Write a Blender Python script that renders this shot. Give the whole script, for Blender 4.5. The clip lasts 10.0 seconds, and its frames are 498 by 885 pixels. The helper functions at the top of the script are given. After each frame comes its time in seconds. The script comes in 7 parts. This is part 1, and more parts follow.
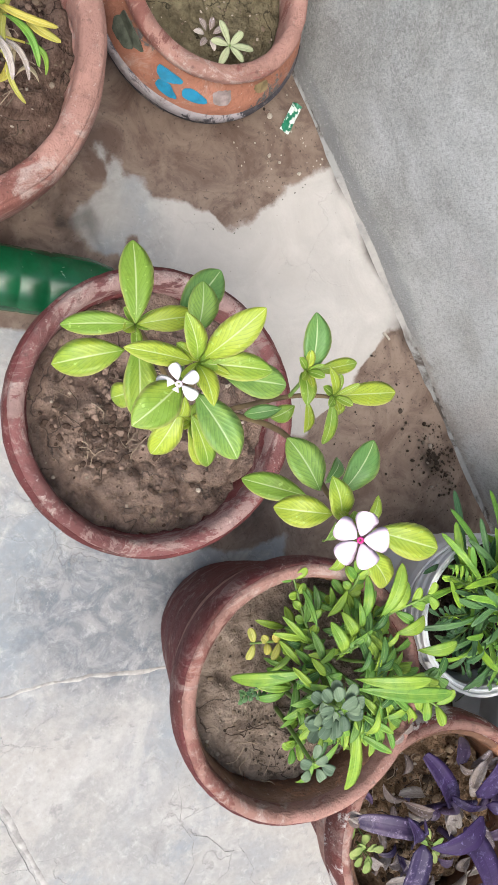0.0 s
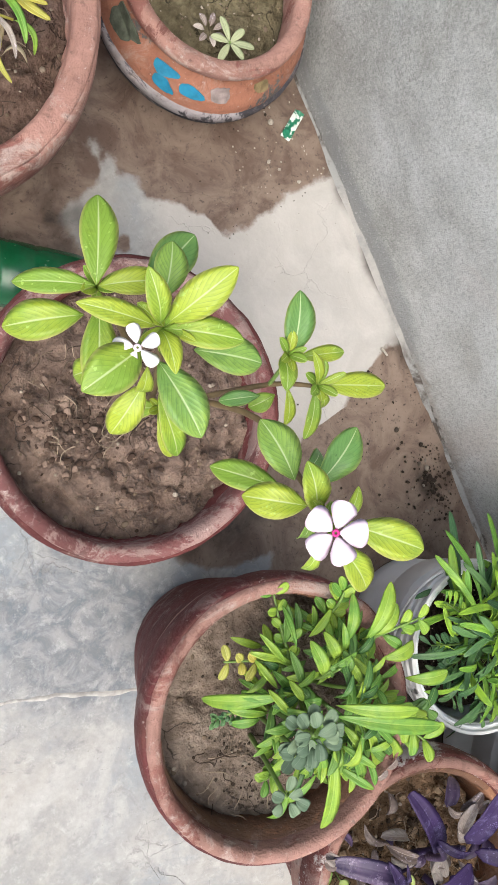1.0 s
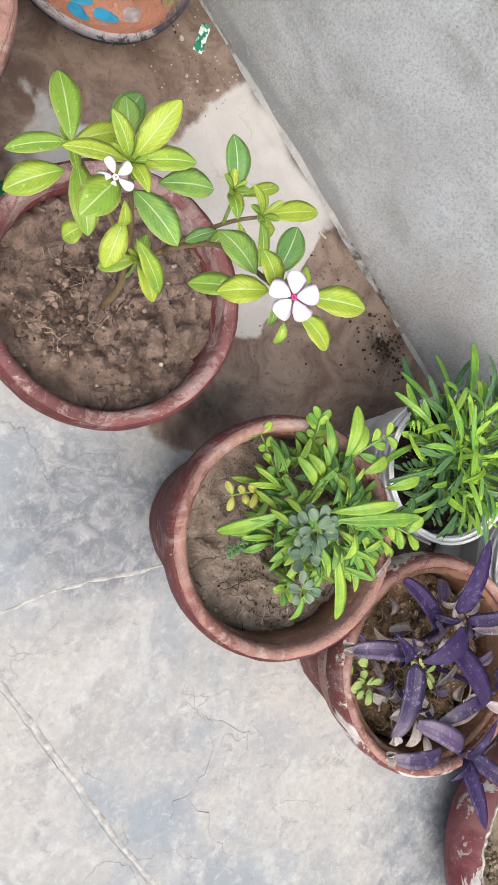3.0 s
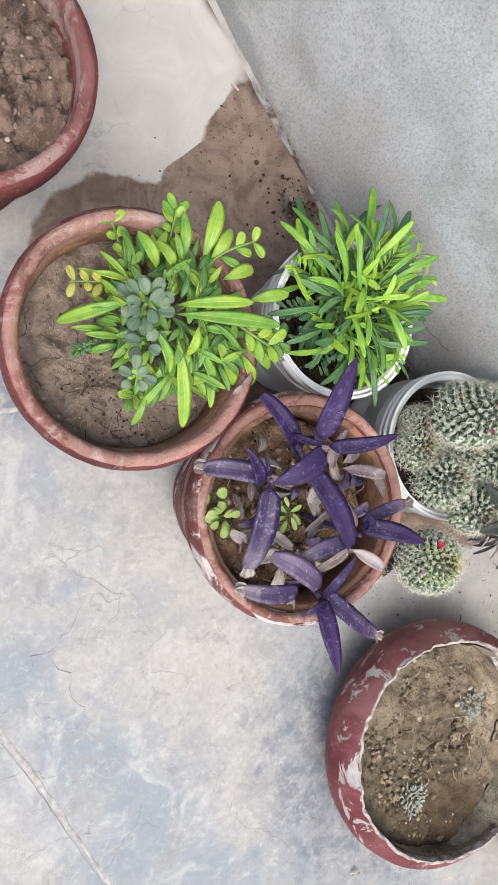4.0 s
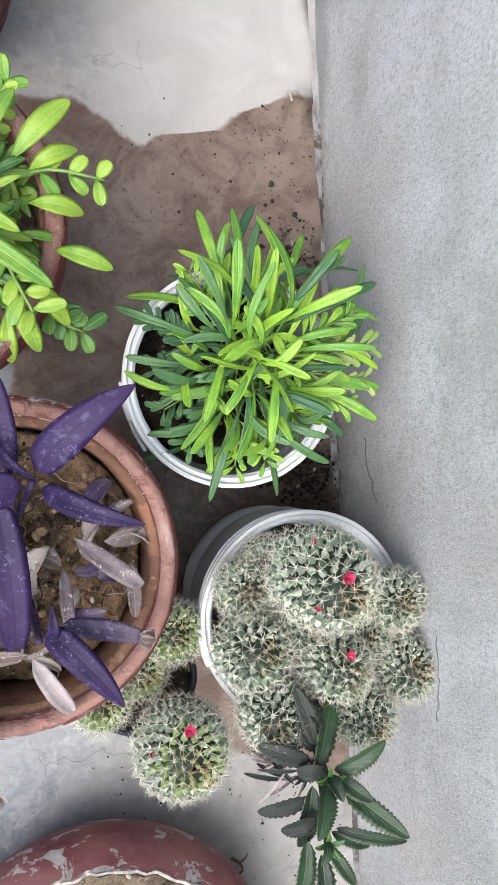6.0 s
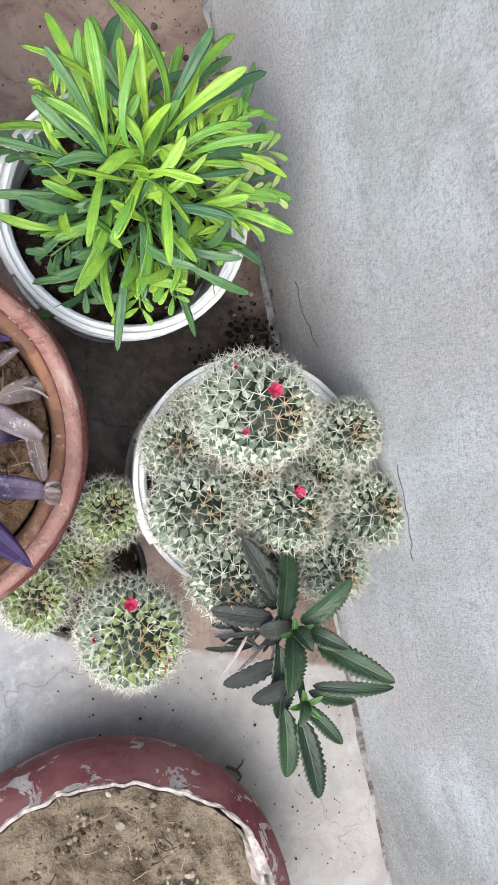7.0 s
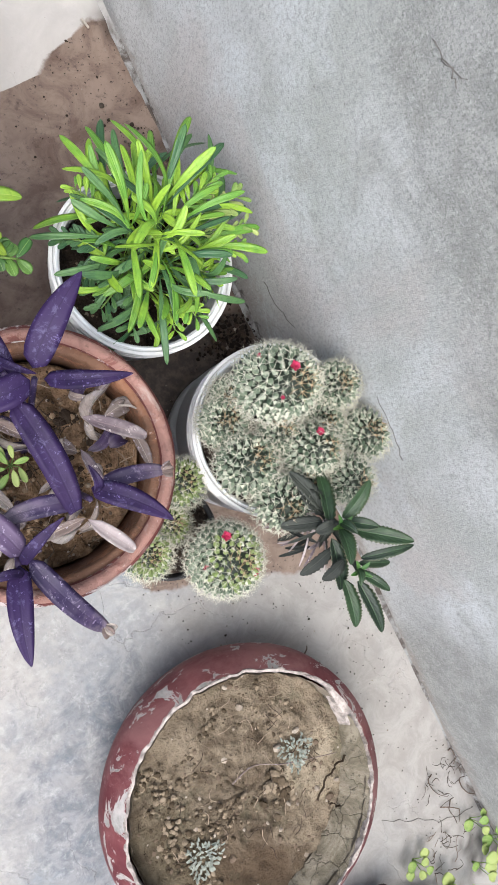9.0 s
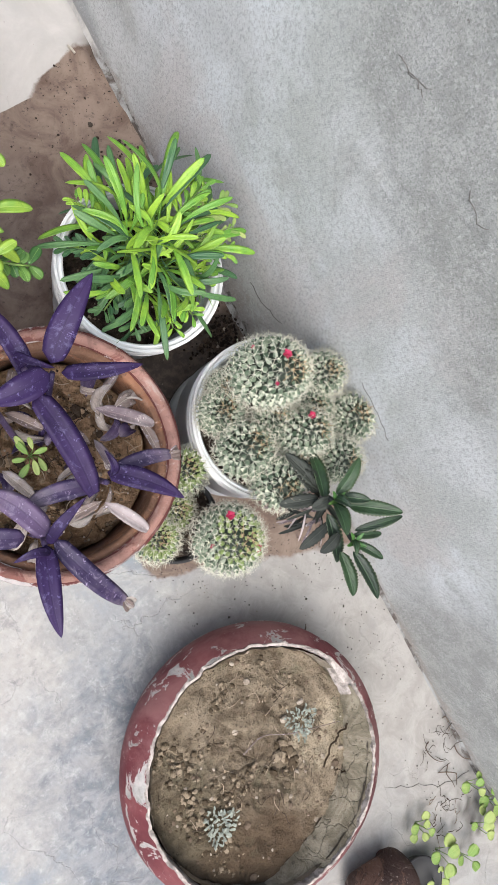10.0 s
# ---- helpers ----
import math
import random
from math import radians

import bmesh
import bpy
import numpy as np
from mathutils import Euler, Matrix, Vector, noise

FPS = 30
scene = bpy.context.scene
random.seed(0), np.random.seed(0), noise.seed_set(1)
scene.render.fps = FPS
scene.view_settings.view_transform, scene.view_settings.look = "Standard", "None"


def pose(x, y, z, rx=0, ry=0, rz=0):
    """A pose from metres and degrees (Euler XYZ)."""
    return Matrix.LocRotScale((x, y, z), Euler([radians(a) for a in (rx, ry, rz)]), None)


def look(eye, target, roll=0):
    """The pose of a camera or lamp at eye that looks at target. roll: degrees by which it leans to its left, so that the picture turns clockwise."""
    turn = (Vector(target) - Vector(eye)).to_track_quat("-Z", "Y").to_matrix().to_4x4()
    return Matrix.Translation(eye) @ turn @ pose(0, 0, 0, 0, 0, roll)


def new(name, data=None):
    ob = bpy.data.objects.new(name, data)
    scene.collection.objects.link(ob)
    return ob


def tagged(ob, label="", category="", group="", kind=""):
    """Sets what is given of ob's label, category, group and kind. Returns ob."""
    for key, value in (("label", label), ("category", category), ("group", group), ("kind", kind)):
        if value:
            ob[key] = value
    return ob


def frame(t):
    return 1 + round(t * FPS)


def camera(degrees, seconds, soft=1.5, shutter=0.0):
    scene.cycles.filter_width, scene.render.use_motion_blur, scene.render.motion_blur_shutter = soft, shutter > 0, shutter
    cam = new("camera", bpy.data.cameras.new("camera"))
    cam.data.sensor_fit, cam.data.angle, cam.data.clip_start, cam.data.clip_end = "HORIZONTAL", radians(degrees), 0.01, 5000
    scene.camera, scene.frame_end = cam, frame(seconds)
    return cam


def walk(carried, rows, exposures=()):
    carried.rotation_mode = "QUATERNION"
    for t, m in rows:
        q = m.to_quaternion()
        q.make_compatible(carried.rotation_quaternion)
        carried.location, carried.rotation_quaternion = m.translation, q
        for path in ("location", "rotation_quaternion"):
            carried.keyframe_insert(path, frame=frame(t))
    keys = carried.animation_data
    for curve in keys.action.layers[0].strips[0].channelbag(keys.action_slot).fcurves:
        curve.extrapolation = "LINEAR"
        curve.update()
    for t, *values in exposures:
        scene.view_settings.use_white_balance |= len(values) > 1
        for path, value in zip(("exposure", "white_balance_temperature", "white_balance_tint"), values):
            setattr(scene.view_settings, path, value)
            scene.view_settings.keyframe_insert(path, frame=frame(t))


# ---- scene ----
cam = camera(38.0, 10.0, soft=0.8)
PATH = [
    (0, (-0.216, 0.277, 1.04), (0.387, -0.09, -0.831), 93.3),
    (0.5, (-0.213, 0.25, 1.02), (0.441, -0.084, -0.84), 91.0),
    (1, (-0.199, 0.231, 1.002), (0.443, -0.049, -0.871), 88.2),
    (1.5, (-0.214, 0.21, 1.036), (0.404, -0.05, -0.848), 83.9),
    (2, (-0.232, 0.191, 1.061), (0.388, -0.097, -0.818), 80.1),
    (2.2, (-0.242, 0.19, 1.069), (0.386, -0.102, -0.807), 79.7),
    (3.3, (-0.323, 0.092, 1.111), (0.347, -0.344, -0.722), 86.4),
    (3.5, (-0.328, 0.033, 1.111), (0.376, -0.356, -0.72), 85.8),
    (4, (-0.289, -0.145, 1.112), (0.373, -0.557, -0.729), 88.7),
    (4.5, (-0.188, -0.234, 1.057), (0.382, -0.667, -0.81), 93.8),
    (5, (-0.083, -0.262, 1.032), (0.469, -0.602, -0.86), 92.3),
    (5.5, (0.017, -0.322, 0.989), (0.627, -0.400, -0.914), 83.2),
    (6, (0.086, -0.342, 0.941), (0.587, -0.369, -0.995), 89.8),
    (6.2, (0.121, -0.381, 0.911), (0.645, -0.442, -1.018), 90.8),
    (7.3, (0.155, -0.493, 0.869), (0.67, -0.575, -1.062), 86.4),
    (7.5, (0.133, -0.488, 0.889), (0.632, -0.554, -1.047), 84.9),
    (8, (0.078, -0.471, 0.951), (0.639, -0.542, -0.968), 79.8),
    (8.5, (0.018, -0.444, 1.028), (0.66, -0.558, -0.863), 76.5),
    (9, (-0.03, -0.439, 1.08), (0.643, -0.663, -0.79), 81.5),
    (9.5, (-0.068, -0.44, 1.111), (0.642, -0.714, -0.738), 82.7),
    (10, (-0.093, -0.451, 1.134), (0.648, -0.67, -0.71), 77.0),
]

walk(cam, [(t, look(eye, target, roll)) for t, eye, target, roll in PATH],
     exposures=[(0.0, 0.41, 6200.0, 8.0), (1.0, 0.41, 6300.0, 7.0), (3.5, 0.37, 6210.0, 8.5), (5.0, 0.44, 6010.0, 9.0), (7.5, 0.51, 5910.0, 9.5), (10.0, 0.40, 6060.0, 9.0)])

# ---- world and sun ----
SUN_TO = Vector((-0.42, -0.30, 0.86)).normalized()
world = bpy.data.worlds.new("sky")
scene.world = world
world.use_nodes = True
sky = world.node_tree.nodes.new("ShaderNodeTexSky")
sky.sky_type = "NISHITA"
sky.sun_disc = False
sky.sun_elevation = math.asin(SUN_TO.z)
sky.sun_rotation = math.atan2(SUN_TO.x, SUN_TO.y)
sky.dust_density = 6.0
sky.air_density = 1.0
sky.ozone_density = 1.0
back = world.node_tree.nodes["Background"]
back.inputs["Strength"].default_value = 0.145
world.node_tree.links.new(sky.outputs[0], back.inputs["Color"])
lamp = bpy.data.lights.new("sun", "SUN")
lamp.energy = 2.3
lamp.angle = radians(60)
lamp.color = (1.0, 0.955, 0.88)
sun = new("sun", lamp)
sun.matrix_world = look(SUN_TO * 20, (0, 0, 0))


# ---- helpers for materials ----
class Shade:
    """A small builder for a node material."""

    def __init__(self, name, rough=0.7, spec=0.4):
        self.m = bpy.data.materials.new(name)
        self.m.use_nodes = True
        self.t = self.m.node_tree
        self.b = self.t.nodes["Principled BSDF"]
        self.b.inputs["Roughness"].default_value = rough
        self.b.inputs["Specular IOR Level"].default_value = spec
        self.co = self.t.nodes.new("ShaderNodeTexCoord").outputs["Object"]

    def put(self, socket, value):
        if isinstance(value, bpy.types.NodeSocket):
            self.t.links.new(value, socket)
        elif isinstance(value, tuple) and len(value) == 3 and socket.type == "RGBA":
            socket.default_value = (*value, 1.0)
        else:
            socket.default_value = value

    def noise(self, scale, detail=4.0, rough=0.55, warp=0.0, vec=None):
        n = self.t.nodes.new("ShaderNodeTexNoise")
        n.inputs["Scale"].default_value = scale
        n.inputs["Detail"].default_value = detail
        n.inputs["Roughness"].default_value = rough
        n.inputs["Distortion"].default_value = warp
        self.put(n.inputs["Vector"], vec or self.co)
        return n.outputs["Fac"]

    def cells(self, scale, feature="F1", vec=None):
        n = self.t.nodes.new("ShaderNodeTexVoronoi")
        n.feature = feature
        n.inputs["Scale"].default_value = scale
        self.put(n.inputs["Vector"], vec or self.co)
        return n.outputs["Distance"]

    def step(self, fac, lo, hi, a=0.0, b=1.0):
        n = self.t.nodes.new("ShaderNodeMapRange")
        n.interpolation_type = "SMOOTHSTEP"
        self.put(n.inputs["Value"], fac)
        for key, v in (("From Min", lo), ("From Max", hi), ("To Min", a), ("To Max", b)):
            n.inputs[key].default_value = v
        return n.outputs["Result"]

    def sums(self, a, b, how="ADD"):
        n = self.t.nodes.new("ShaderNodeMath")
        n.operation = how
        self.put(n.inputs[0], a)
        self.put(n.inputs[1], b)
        return n.outputs[0]

    def mix(self, fac, a, b, how="MIX"):
        n = self.t.nodes.new("ShaderNodeMix")
        n.data_type = "RGBA"
        n.blend_type = how
        self.put(n.inputs["Factor"], fac)
        self.put(n.inputs["A"], a)
        self.put(n.inputs["B"], b)
        return n.outputs["Result"]

    def attr(self, name):
        n = self.t.nodes.new("ShaderNodeAttribute")
        n.attribute_name = name
        return n.outputs["Fac"]

    def chance(self):
        return self.t.nodes.new("ShaderNodeObjectInfo").outputs["Random"]

    def noise_shift(self, scale, amount):
        n = self.t.nodes.new("ShaderNodeTexNoise")
        n.inputs["Scale"].default_value = scale
        n.inputs["Detail"].default_value = 6.0
        self.put(n.inputs["Vector"], self.co)
        w = self.t.nodes.new("ShaderNodeVectorMath")
        w.operation = "MULTIPLY_ADD"
        self.put(w.inputs[0], n.outputs["Color"])
        w.inputs[1].default_value = (amount, amount, amount)
        self.put(w.inputs[2], self.co)
        return w.outputs[0]

    def island(self):
        return self.t.nodes.new("ShaderNodeNewGeometry").outputs["Random Per Island"]

    def scaled(self, x, y, z):
        n = self.t.nodes.new("ShaderNodeMapping")
        n.inputs["Scale"].default_value = (x, y, z)
        self.put(n.inputs["Vector"], self.co)
        return n.outputs[0]

    def uv(self):
        n = self.t.nodes.new("ShaderNodeUVMap")
        s = self.t.nodes.new("ShaderNodeSeparateXYZ")
        self.t.links.new(n.outputs[0], s.inputs[0])
        return n.outputs[0], s.outputs[0], s.outputs[1]

    def bump(self, height, strength, distance=0.004):
        n = self.t.nodes.new("ShaderNodeBump")
        n.inputs["Strength"].default_value = strength
        n.inputs["Distance"].default_value = distance
        self.put(n.inputs["Height"], height)
        self.t.links.new(n.outputs[0], self.b.inputs["Normal"])

    def done(self, color, rough=None):
        self.put(self.b.inputs["Base Color"], color)
        if rough is not None:
            self.put(self.b.inputs["Roughness"], rough)
        return self.m


# ---- materials ----
def floor_material():
    s = Shade("worn_cement_floor", 0.75, 0.3)
    big = s.noise(3.0, 6, 0.6, 0.7)
    mid = s.noise(11, 7, 0.62, 0.9)
    fine = s.noise(90, 5, 0.6)
    c = s.mix(s.step(big, 0.36, 0.64), (0.41, 0.395, 0.37), (0.30, 0.315, 0.33))
    c = s.mix(s.step(s.noise(3.4, 9, 0.72, 0.25), 0.46, 0.60, 0, 0.9), c, (0.245, 0.28, 0.312))
    c = s.mix(s.step(s.noise(8.5, 9, 0.74, 0.3), 0.52, 0.62, 0, 0.55), c, (0.27, 0.275, 0.275))
    c = s.mix(s.step(mid, 0.50, 0.68, 0, 0.8), c, (0.455, 0.45, 0.435))
    c = s.mix(s.step(s.noise(23, 8, 0.75, 0.5), 0.55, 0.68, 0, 0.7), c, (0.22, 0.22, 0.22))
    # blue-grey stain, also carrying the soft shade painted beside the broken pot
    c = s.mix(s.step(s.sums(s.attr("stain_shade"), s.sums(s.noise(19, 9, 0.78), 2.6, "MULTIPLY")), 1.35, 2.5, 0, 0.8), c, s.mix(s.step(s.noise(27, 8, 0.75, 0.6), 0.40, 0.62), (0.105, 0.125, 0.155), (0.28, 0.287, 0.30)))
    c = s.mix(s.step(s.noise(17, 8, 0.75, 0.5), 0.56, 0.70, 0, 0.5), c, (0.52, 0.515, 0.50))
    c = s.mix(s.step(fine, 0.25, 0.8, 0.30, 0.0), c, (0.20, 0.19, 0.18))
    c = s.mix(s.step(s.noise(52, 9, 0.8, 0.4), 0.53, 0.64, 0, 0.28), c, (0.57, 0.565, 0.555))
    c = s.mix(s.step(s.noise(61, 9, 0.8, 0.3), 0.55, 0.66, 0, 0.5), c, (0.215, 0.225, 0.235))
    hair = s.cells(7.5, "DISTANCE_TO_EDGE", s.noise_shift(9, 0.16))
    lines = s.sums(s.step(hair, 0.0, 0.012, 1.0, 0.0), s.step(s.noise(5.5, 3, 0.5), 0.50, 0.60), "MULTIPLY")
    c = s.mix(s.sums(lines, 0.4, "MULTIPLY"), c, (0.17, 0.165, 0.16))
    crackle = s.cells(15, "DISTANCE_TO_EDGE", s.noise_shift(16, 0.11))
    webs = s.sums(s.step(crackle, 0.0, 0.035, 1.0, 0.0), s.step(s.noise(4.2, 4, 0.6), 0.50, 0.60), "MULTIPLY")
    c = s.mix(s.sums(webs, 0.10, "MULTIPLY"), c, (0.56, 0.555, 0.545))
    shade = s.cells(15, "DISTANCE_TO_EDGE", s.noise_shift(16, 0.115))
    c = s.mix(s.sums(s.sums(s.step(shade, 0.0, 0.02, 1.0, 0.0), s.step(s.noise(4.2, 4, 0.6), 0.52, 0.62), "MULTIPLY"), 0.35, "MULTIPLY"), c, (0.15, 0.15, 0.15))
    c = s.mix(s.step(s.attr("smooth_cement"), 0.0, 1.0, 0, 0.85), c, s.mix(s.step(mid, 0.3, 0.7), (0.41, 0.39, 0.365), (0.475, 0.455, 0.43)))
    c = s.mix(s.step(s.cells(55), 0.03, 0.08, 0.35, 0), c, (0.15, 0.13, 0.11))
    c = s.mix(s.step(s.attr("worn"), 0.0, 1.0, 0, 0.8), c, s.mix(s.step(s.noise(20, 6, 0.7, 0.8), 0.35, 0.65), (0.27, 0.255, 0.235), (0.36, 0.345, 0.325)))
    edge = s.sums(s.sums(s.noise(26, 6, 0.65), 0.5, "SUBTRACT"), 0.034, "MULTIPLY")
    field = s.sums(s.attr("damp"), edge)
    damp = s.step(field, -0.004, 0.007)
    mud = s.mix(s.step(s.noise(14, 7, 0.68, 0.8), 0.36, 0.66), (0.118, 0.080, 0.062), (0.225, 0.172, 0.138))
    mud = s.mix(s.step(s.noise(48, 7, 0.75, 0.4), 0.54, 0.68, 0, 0.55), mud, (0.066, 0.046, 0.036))
    mud = s.mix(s.step(s.noise(160, 3, 0.6), 0.6, 0.72, 0, 0.7), mud, (0.06, 0.045, 0.035))
    c = s.mix(damp, c, mud)
    # black mud, and the shade between pots painted as floor colour
    c = s.mix(s.step(s.attr("grime_shade"), 0.05, 1.0, 0, 0.92), c, s.mix(s.step(s.noise(70, 5, 0.7), 0.4, 0.65), (0.012, 0.009, 0.007), (0.048, 0.033, 0.026)))
    h = s.sums(s.sums(s.sums(fine, 0.5, "MULTIPLY"), s.sums(mid, 0.8, "MULTIPLY")), lines, "SUBTRACT")
    s.bump(h, 0.35, 0.004)
    return s.done(c, s.step(damp, 0, 1, 0.78, 0.42))


def wall_material():
    """Grey plaster: clouds of bluish, greenish and pinkish grey, sandy grain, chips, cracks, and mud splashed on its foot."""
    s = Shade("grey_cement_plaster", 0.85, 0.25)
    tall = s.scaled(1, 1, 0.8)
    big = s.noise(2.2, 5, 0.6, 0.6)
    fine = s.noise(230, 8, 0.85, 0, tall)
    grain = s.noise(300, 4, 0.7)
    c = s.mix(s.step(s.noise(6, 6, 0.6, 0.5, s.scaled(1, 0.5, 1.2)), 0.35, 0.65), (0.442, 0.454, 0.454), (0.533, 0.550, 0.554))
    c = s.mix(s.step(s.noise(1.7, 5, 0.6, 0.4), 0.50, 0.62, 0, 0.75), c, (0.375, 0.392, 0.371))
    c = s.mix(s.step(big, 0.50, 0.62, 0, 0.75), c, (0.583, 0.613, 0.633))
    c = s.mix(s.step(s.noise(2.9, 6, 0.62, 0.8), 0.52, 0.66, 0, 0.7), c, (0.458, 0.433, 0.420))
    c = s.mix(s.step(s.noise(4, 8, 0.75, 1.2), 0.56, 0.70, 0, 0.6), c, (0.316, 0.312, 0.292))
    c = s.mix(s.step(s.noise(16, 7, 0.75, 1.6), 0.60, 0.70, 0, 0.5), c, (0.275, 0.271, 0.259))
    c = s.mix(s.step(s.noise(13, 8, 0.78, 0.6), 0.58, 0.68, 0, 0.5), c, (0.617, 0.633, 0.633))
    aged = s.sums(s.attr("aged"), s.sums(s.sums(s.noise(5, 7, 0.68, 0.6), 0.5, "SUBTRACT"), 1.6, "MULTIPLY"))
    c = s.mix(s.step(aged, 0.20, 0.75, 0, 0.9), c, s.mix(s.step(s.noise(30, 6, 0.7), 0.4, 0.6), (0.281, 0.286, 0.271), (0.375, 0.380, 0.365)))
    sand = s.sums(s.step(s.noise(300, 3, 0.7), 0.52, 0.60), s.step(aged, 0.15, 0.7), "MULTIPLY")
    c = s.mix(s.sums(sand, 0.55, "MULTIPLY"), c, (0.150, 0.158, 0.150))
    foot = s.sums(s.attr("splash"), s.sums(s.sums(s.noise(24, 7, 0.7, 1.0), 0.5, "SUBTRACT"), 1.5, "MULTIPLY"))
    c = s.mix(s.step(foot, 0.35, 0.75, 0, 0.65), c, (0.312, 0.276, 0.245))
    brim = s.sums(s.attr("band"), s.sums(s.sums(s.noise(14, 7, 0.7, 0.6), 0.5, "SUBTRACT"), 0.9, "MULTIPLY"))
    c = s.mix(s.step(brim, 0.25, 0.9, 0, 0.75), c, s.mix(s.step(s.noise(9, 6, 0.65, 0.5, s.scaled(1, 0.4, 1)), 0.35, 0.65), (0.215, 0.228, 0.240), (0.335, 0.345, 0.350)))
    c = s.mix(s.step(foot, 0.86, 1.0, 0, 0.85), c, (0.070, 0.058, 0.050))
    c = s.mix(s.step(fine, 0.47, 0.60, 0, 0.66), c, (0.242, 0.250, 0.246))
    c = s.mix(s.step(s.noise(260, 2, 0.5, 0, tall), 0.60, 0.68, 0, 0.3), c, (0.633, 0.642, 0.642))
    c = s.mix(s.step(s.noise(75, 4, 0.7), 0.69, 0.73, 0, 0.75), c, (0.150, 0.140, 0.130))
    chip = s.cells(4.0, "DISTANCE_TO_EDGE", s.noise_shift(5, 0.35))
    c = s.mix(s.sums(s.step(chip, 0.0, 0.005, 0.32, 0.0), s.step(s.noise(3.1, 3), 0.52, 0.60), "MULTIPLY"), c, (0.200, 0.190, 0.180))
    s.bump(s.sums(s.sums(grain, s.noise(430, 3, 0.7)), s.sums(s.noise(40, 5, 0.6), 0.25, "MULTIPLY")), 0.5, 0.0025)
    return s.done(c)


def clay_material(name, clay, paint, cover, dust=0.4):
    s = Shade(name, 0.75, 0.3)
    n = s.noise(9, 6, 0.6, 0.5)
    mid = s.noise(34, 6, 0.68, 0.8)
    fine = s.noise(110, 5, 0.65)
    c = s.mix(s.step(n, 0.3, 0.7), clay, tuple(v * 0.68 for v in clay))
    p = s.mix(s.step(s.noise(13, 5, 0.6), 0.35, 0.7), paint, tuple(v * 0.6 for v in paint))
    c = s.mix(s.step(s.noise(7, 8, 0.74, 0.7), 0.62 - 0.35 * cover, 0.66 - 0.35 * cover), c, p)
    c = s.mix(s.step(s.noise(19, 8, 0.75, 1.1), 0.52, 0.66, 0, dust), c, (0.44, 0.36, 0.32))
    c = s.mix(s.step(mid, 0.50, 0.68, 0, 0.45), c, tuple(v * 0.45 for v in clay))
    c = s.mix(s.step(fine, 0.58, 0.72, 0, 0.55), c, (0.08, 0.05, 0.042))
    c = s.mix(s.step(s.noise(150, 4, 0.65), 0.63, 0.72, 0, 0.5), c, (0.52, 0.44, 0.40))
    s.bump(s.sums(s.sums(fine, s.sums(mid, 1.2, "MULTIPLY")), s.sums(n, 0.5, "MULTIPLY")), 0.75, 0.004)
    return s.done(c, s.step(n, 0.3, 0.7, 0.6, 0.85))


def soil_material(name, dark, light, rough=0.9, spec=0.2):
    s = Shade(name, rough, spec)
    n = s.noise(24, 8, 0.7, 0.15)
    fine = s.noise(130, 5, 0.65)
    c = s.mix(s.step(n, 0.34, 0.62), dark, light)
    c = s.mix(s.step(fine, 0.56, 0.72, 0, 0.5), c, tuple(v * 0.4 for v in dark))
    c = s.mix(s.step(s.noise(26, 6, 0.66, 0.4), 0.60, 0.67, 0, 0.75), c, tuple(v * 0.34 for v in dark))
    c = s.mix(s.step(s.cells(60), 0.05, 0.16, 0.4, 0), c, tuple(min(1, v * 1.35) for v in light))
    rift = s.cells(16, "DISTANCE_TO_EDGE", s.noise_shift(14, 0.09))
    c = s.mix(s.sums(s.step(rift, 0.0, 0.022, 0.85, 0.0), s.step(s.noise(9, 3), 0.48, 0.56), "MULTIPLY"), c, tuple(v * 0.2 for v in dark))
    s.bump(s.sums(s.sums(fine, n), s.noise(60, 6, 0.7, 0.1)), 1.0, 0.008)
    return s.done(c)


def plain(name, color, rough=0.6, spec=0.4, vary=0.25, scale=40, bump=0.2):
    s = Shade(name, rough, spec)
    n = s.noise(scale, 5, 0.6)
    c = s.mix(s.step(n, 0.3, 0.7), tuple(v * (1 - vary) for v in color), tuple(min(1, v * (1 + vary * 0.6)) for v in color))
    s.bump(n, bump, 0.002)
    return s.done(c)


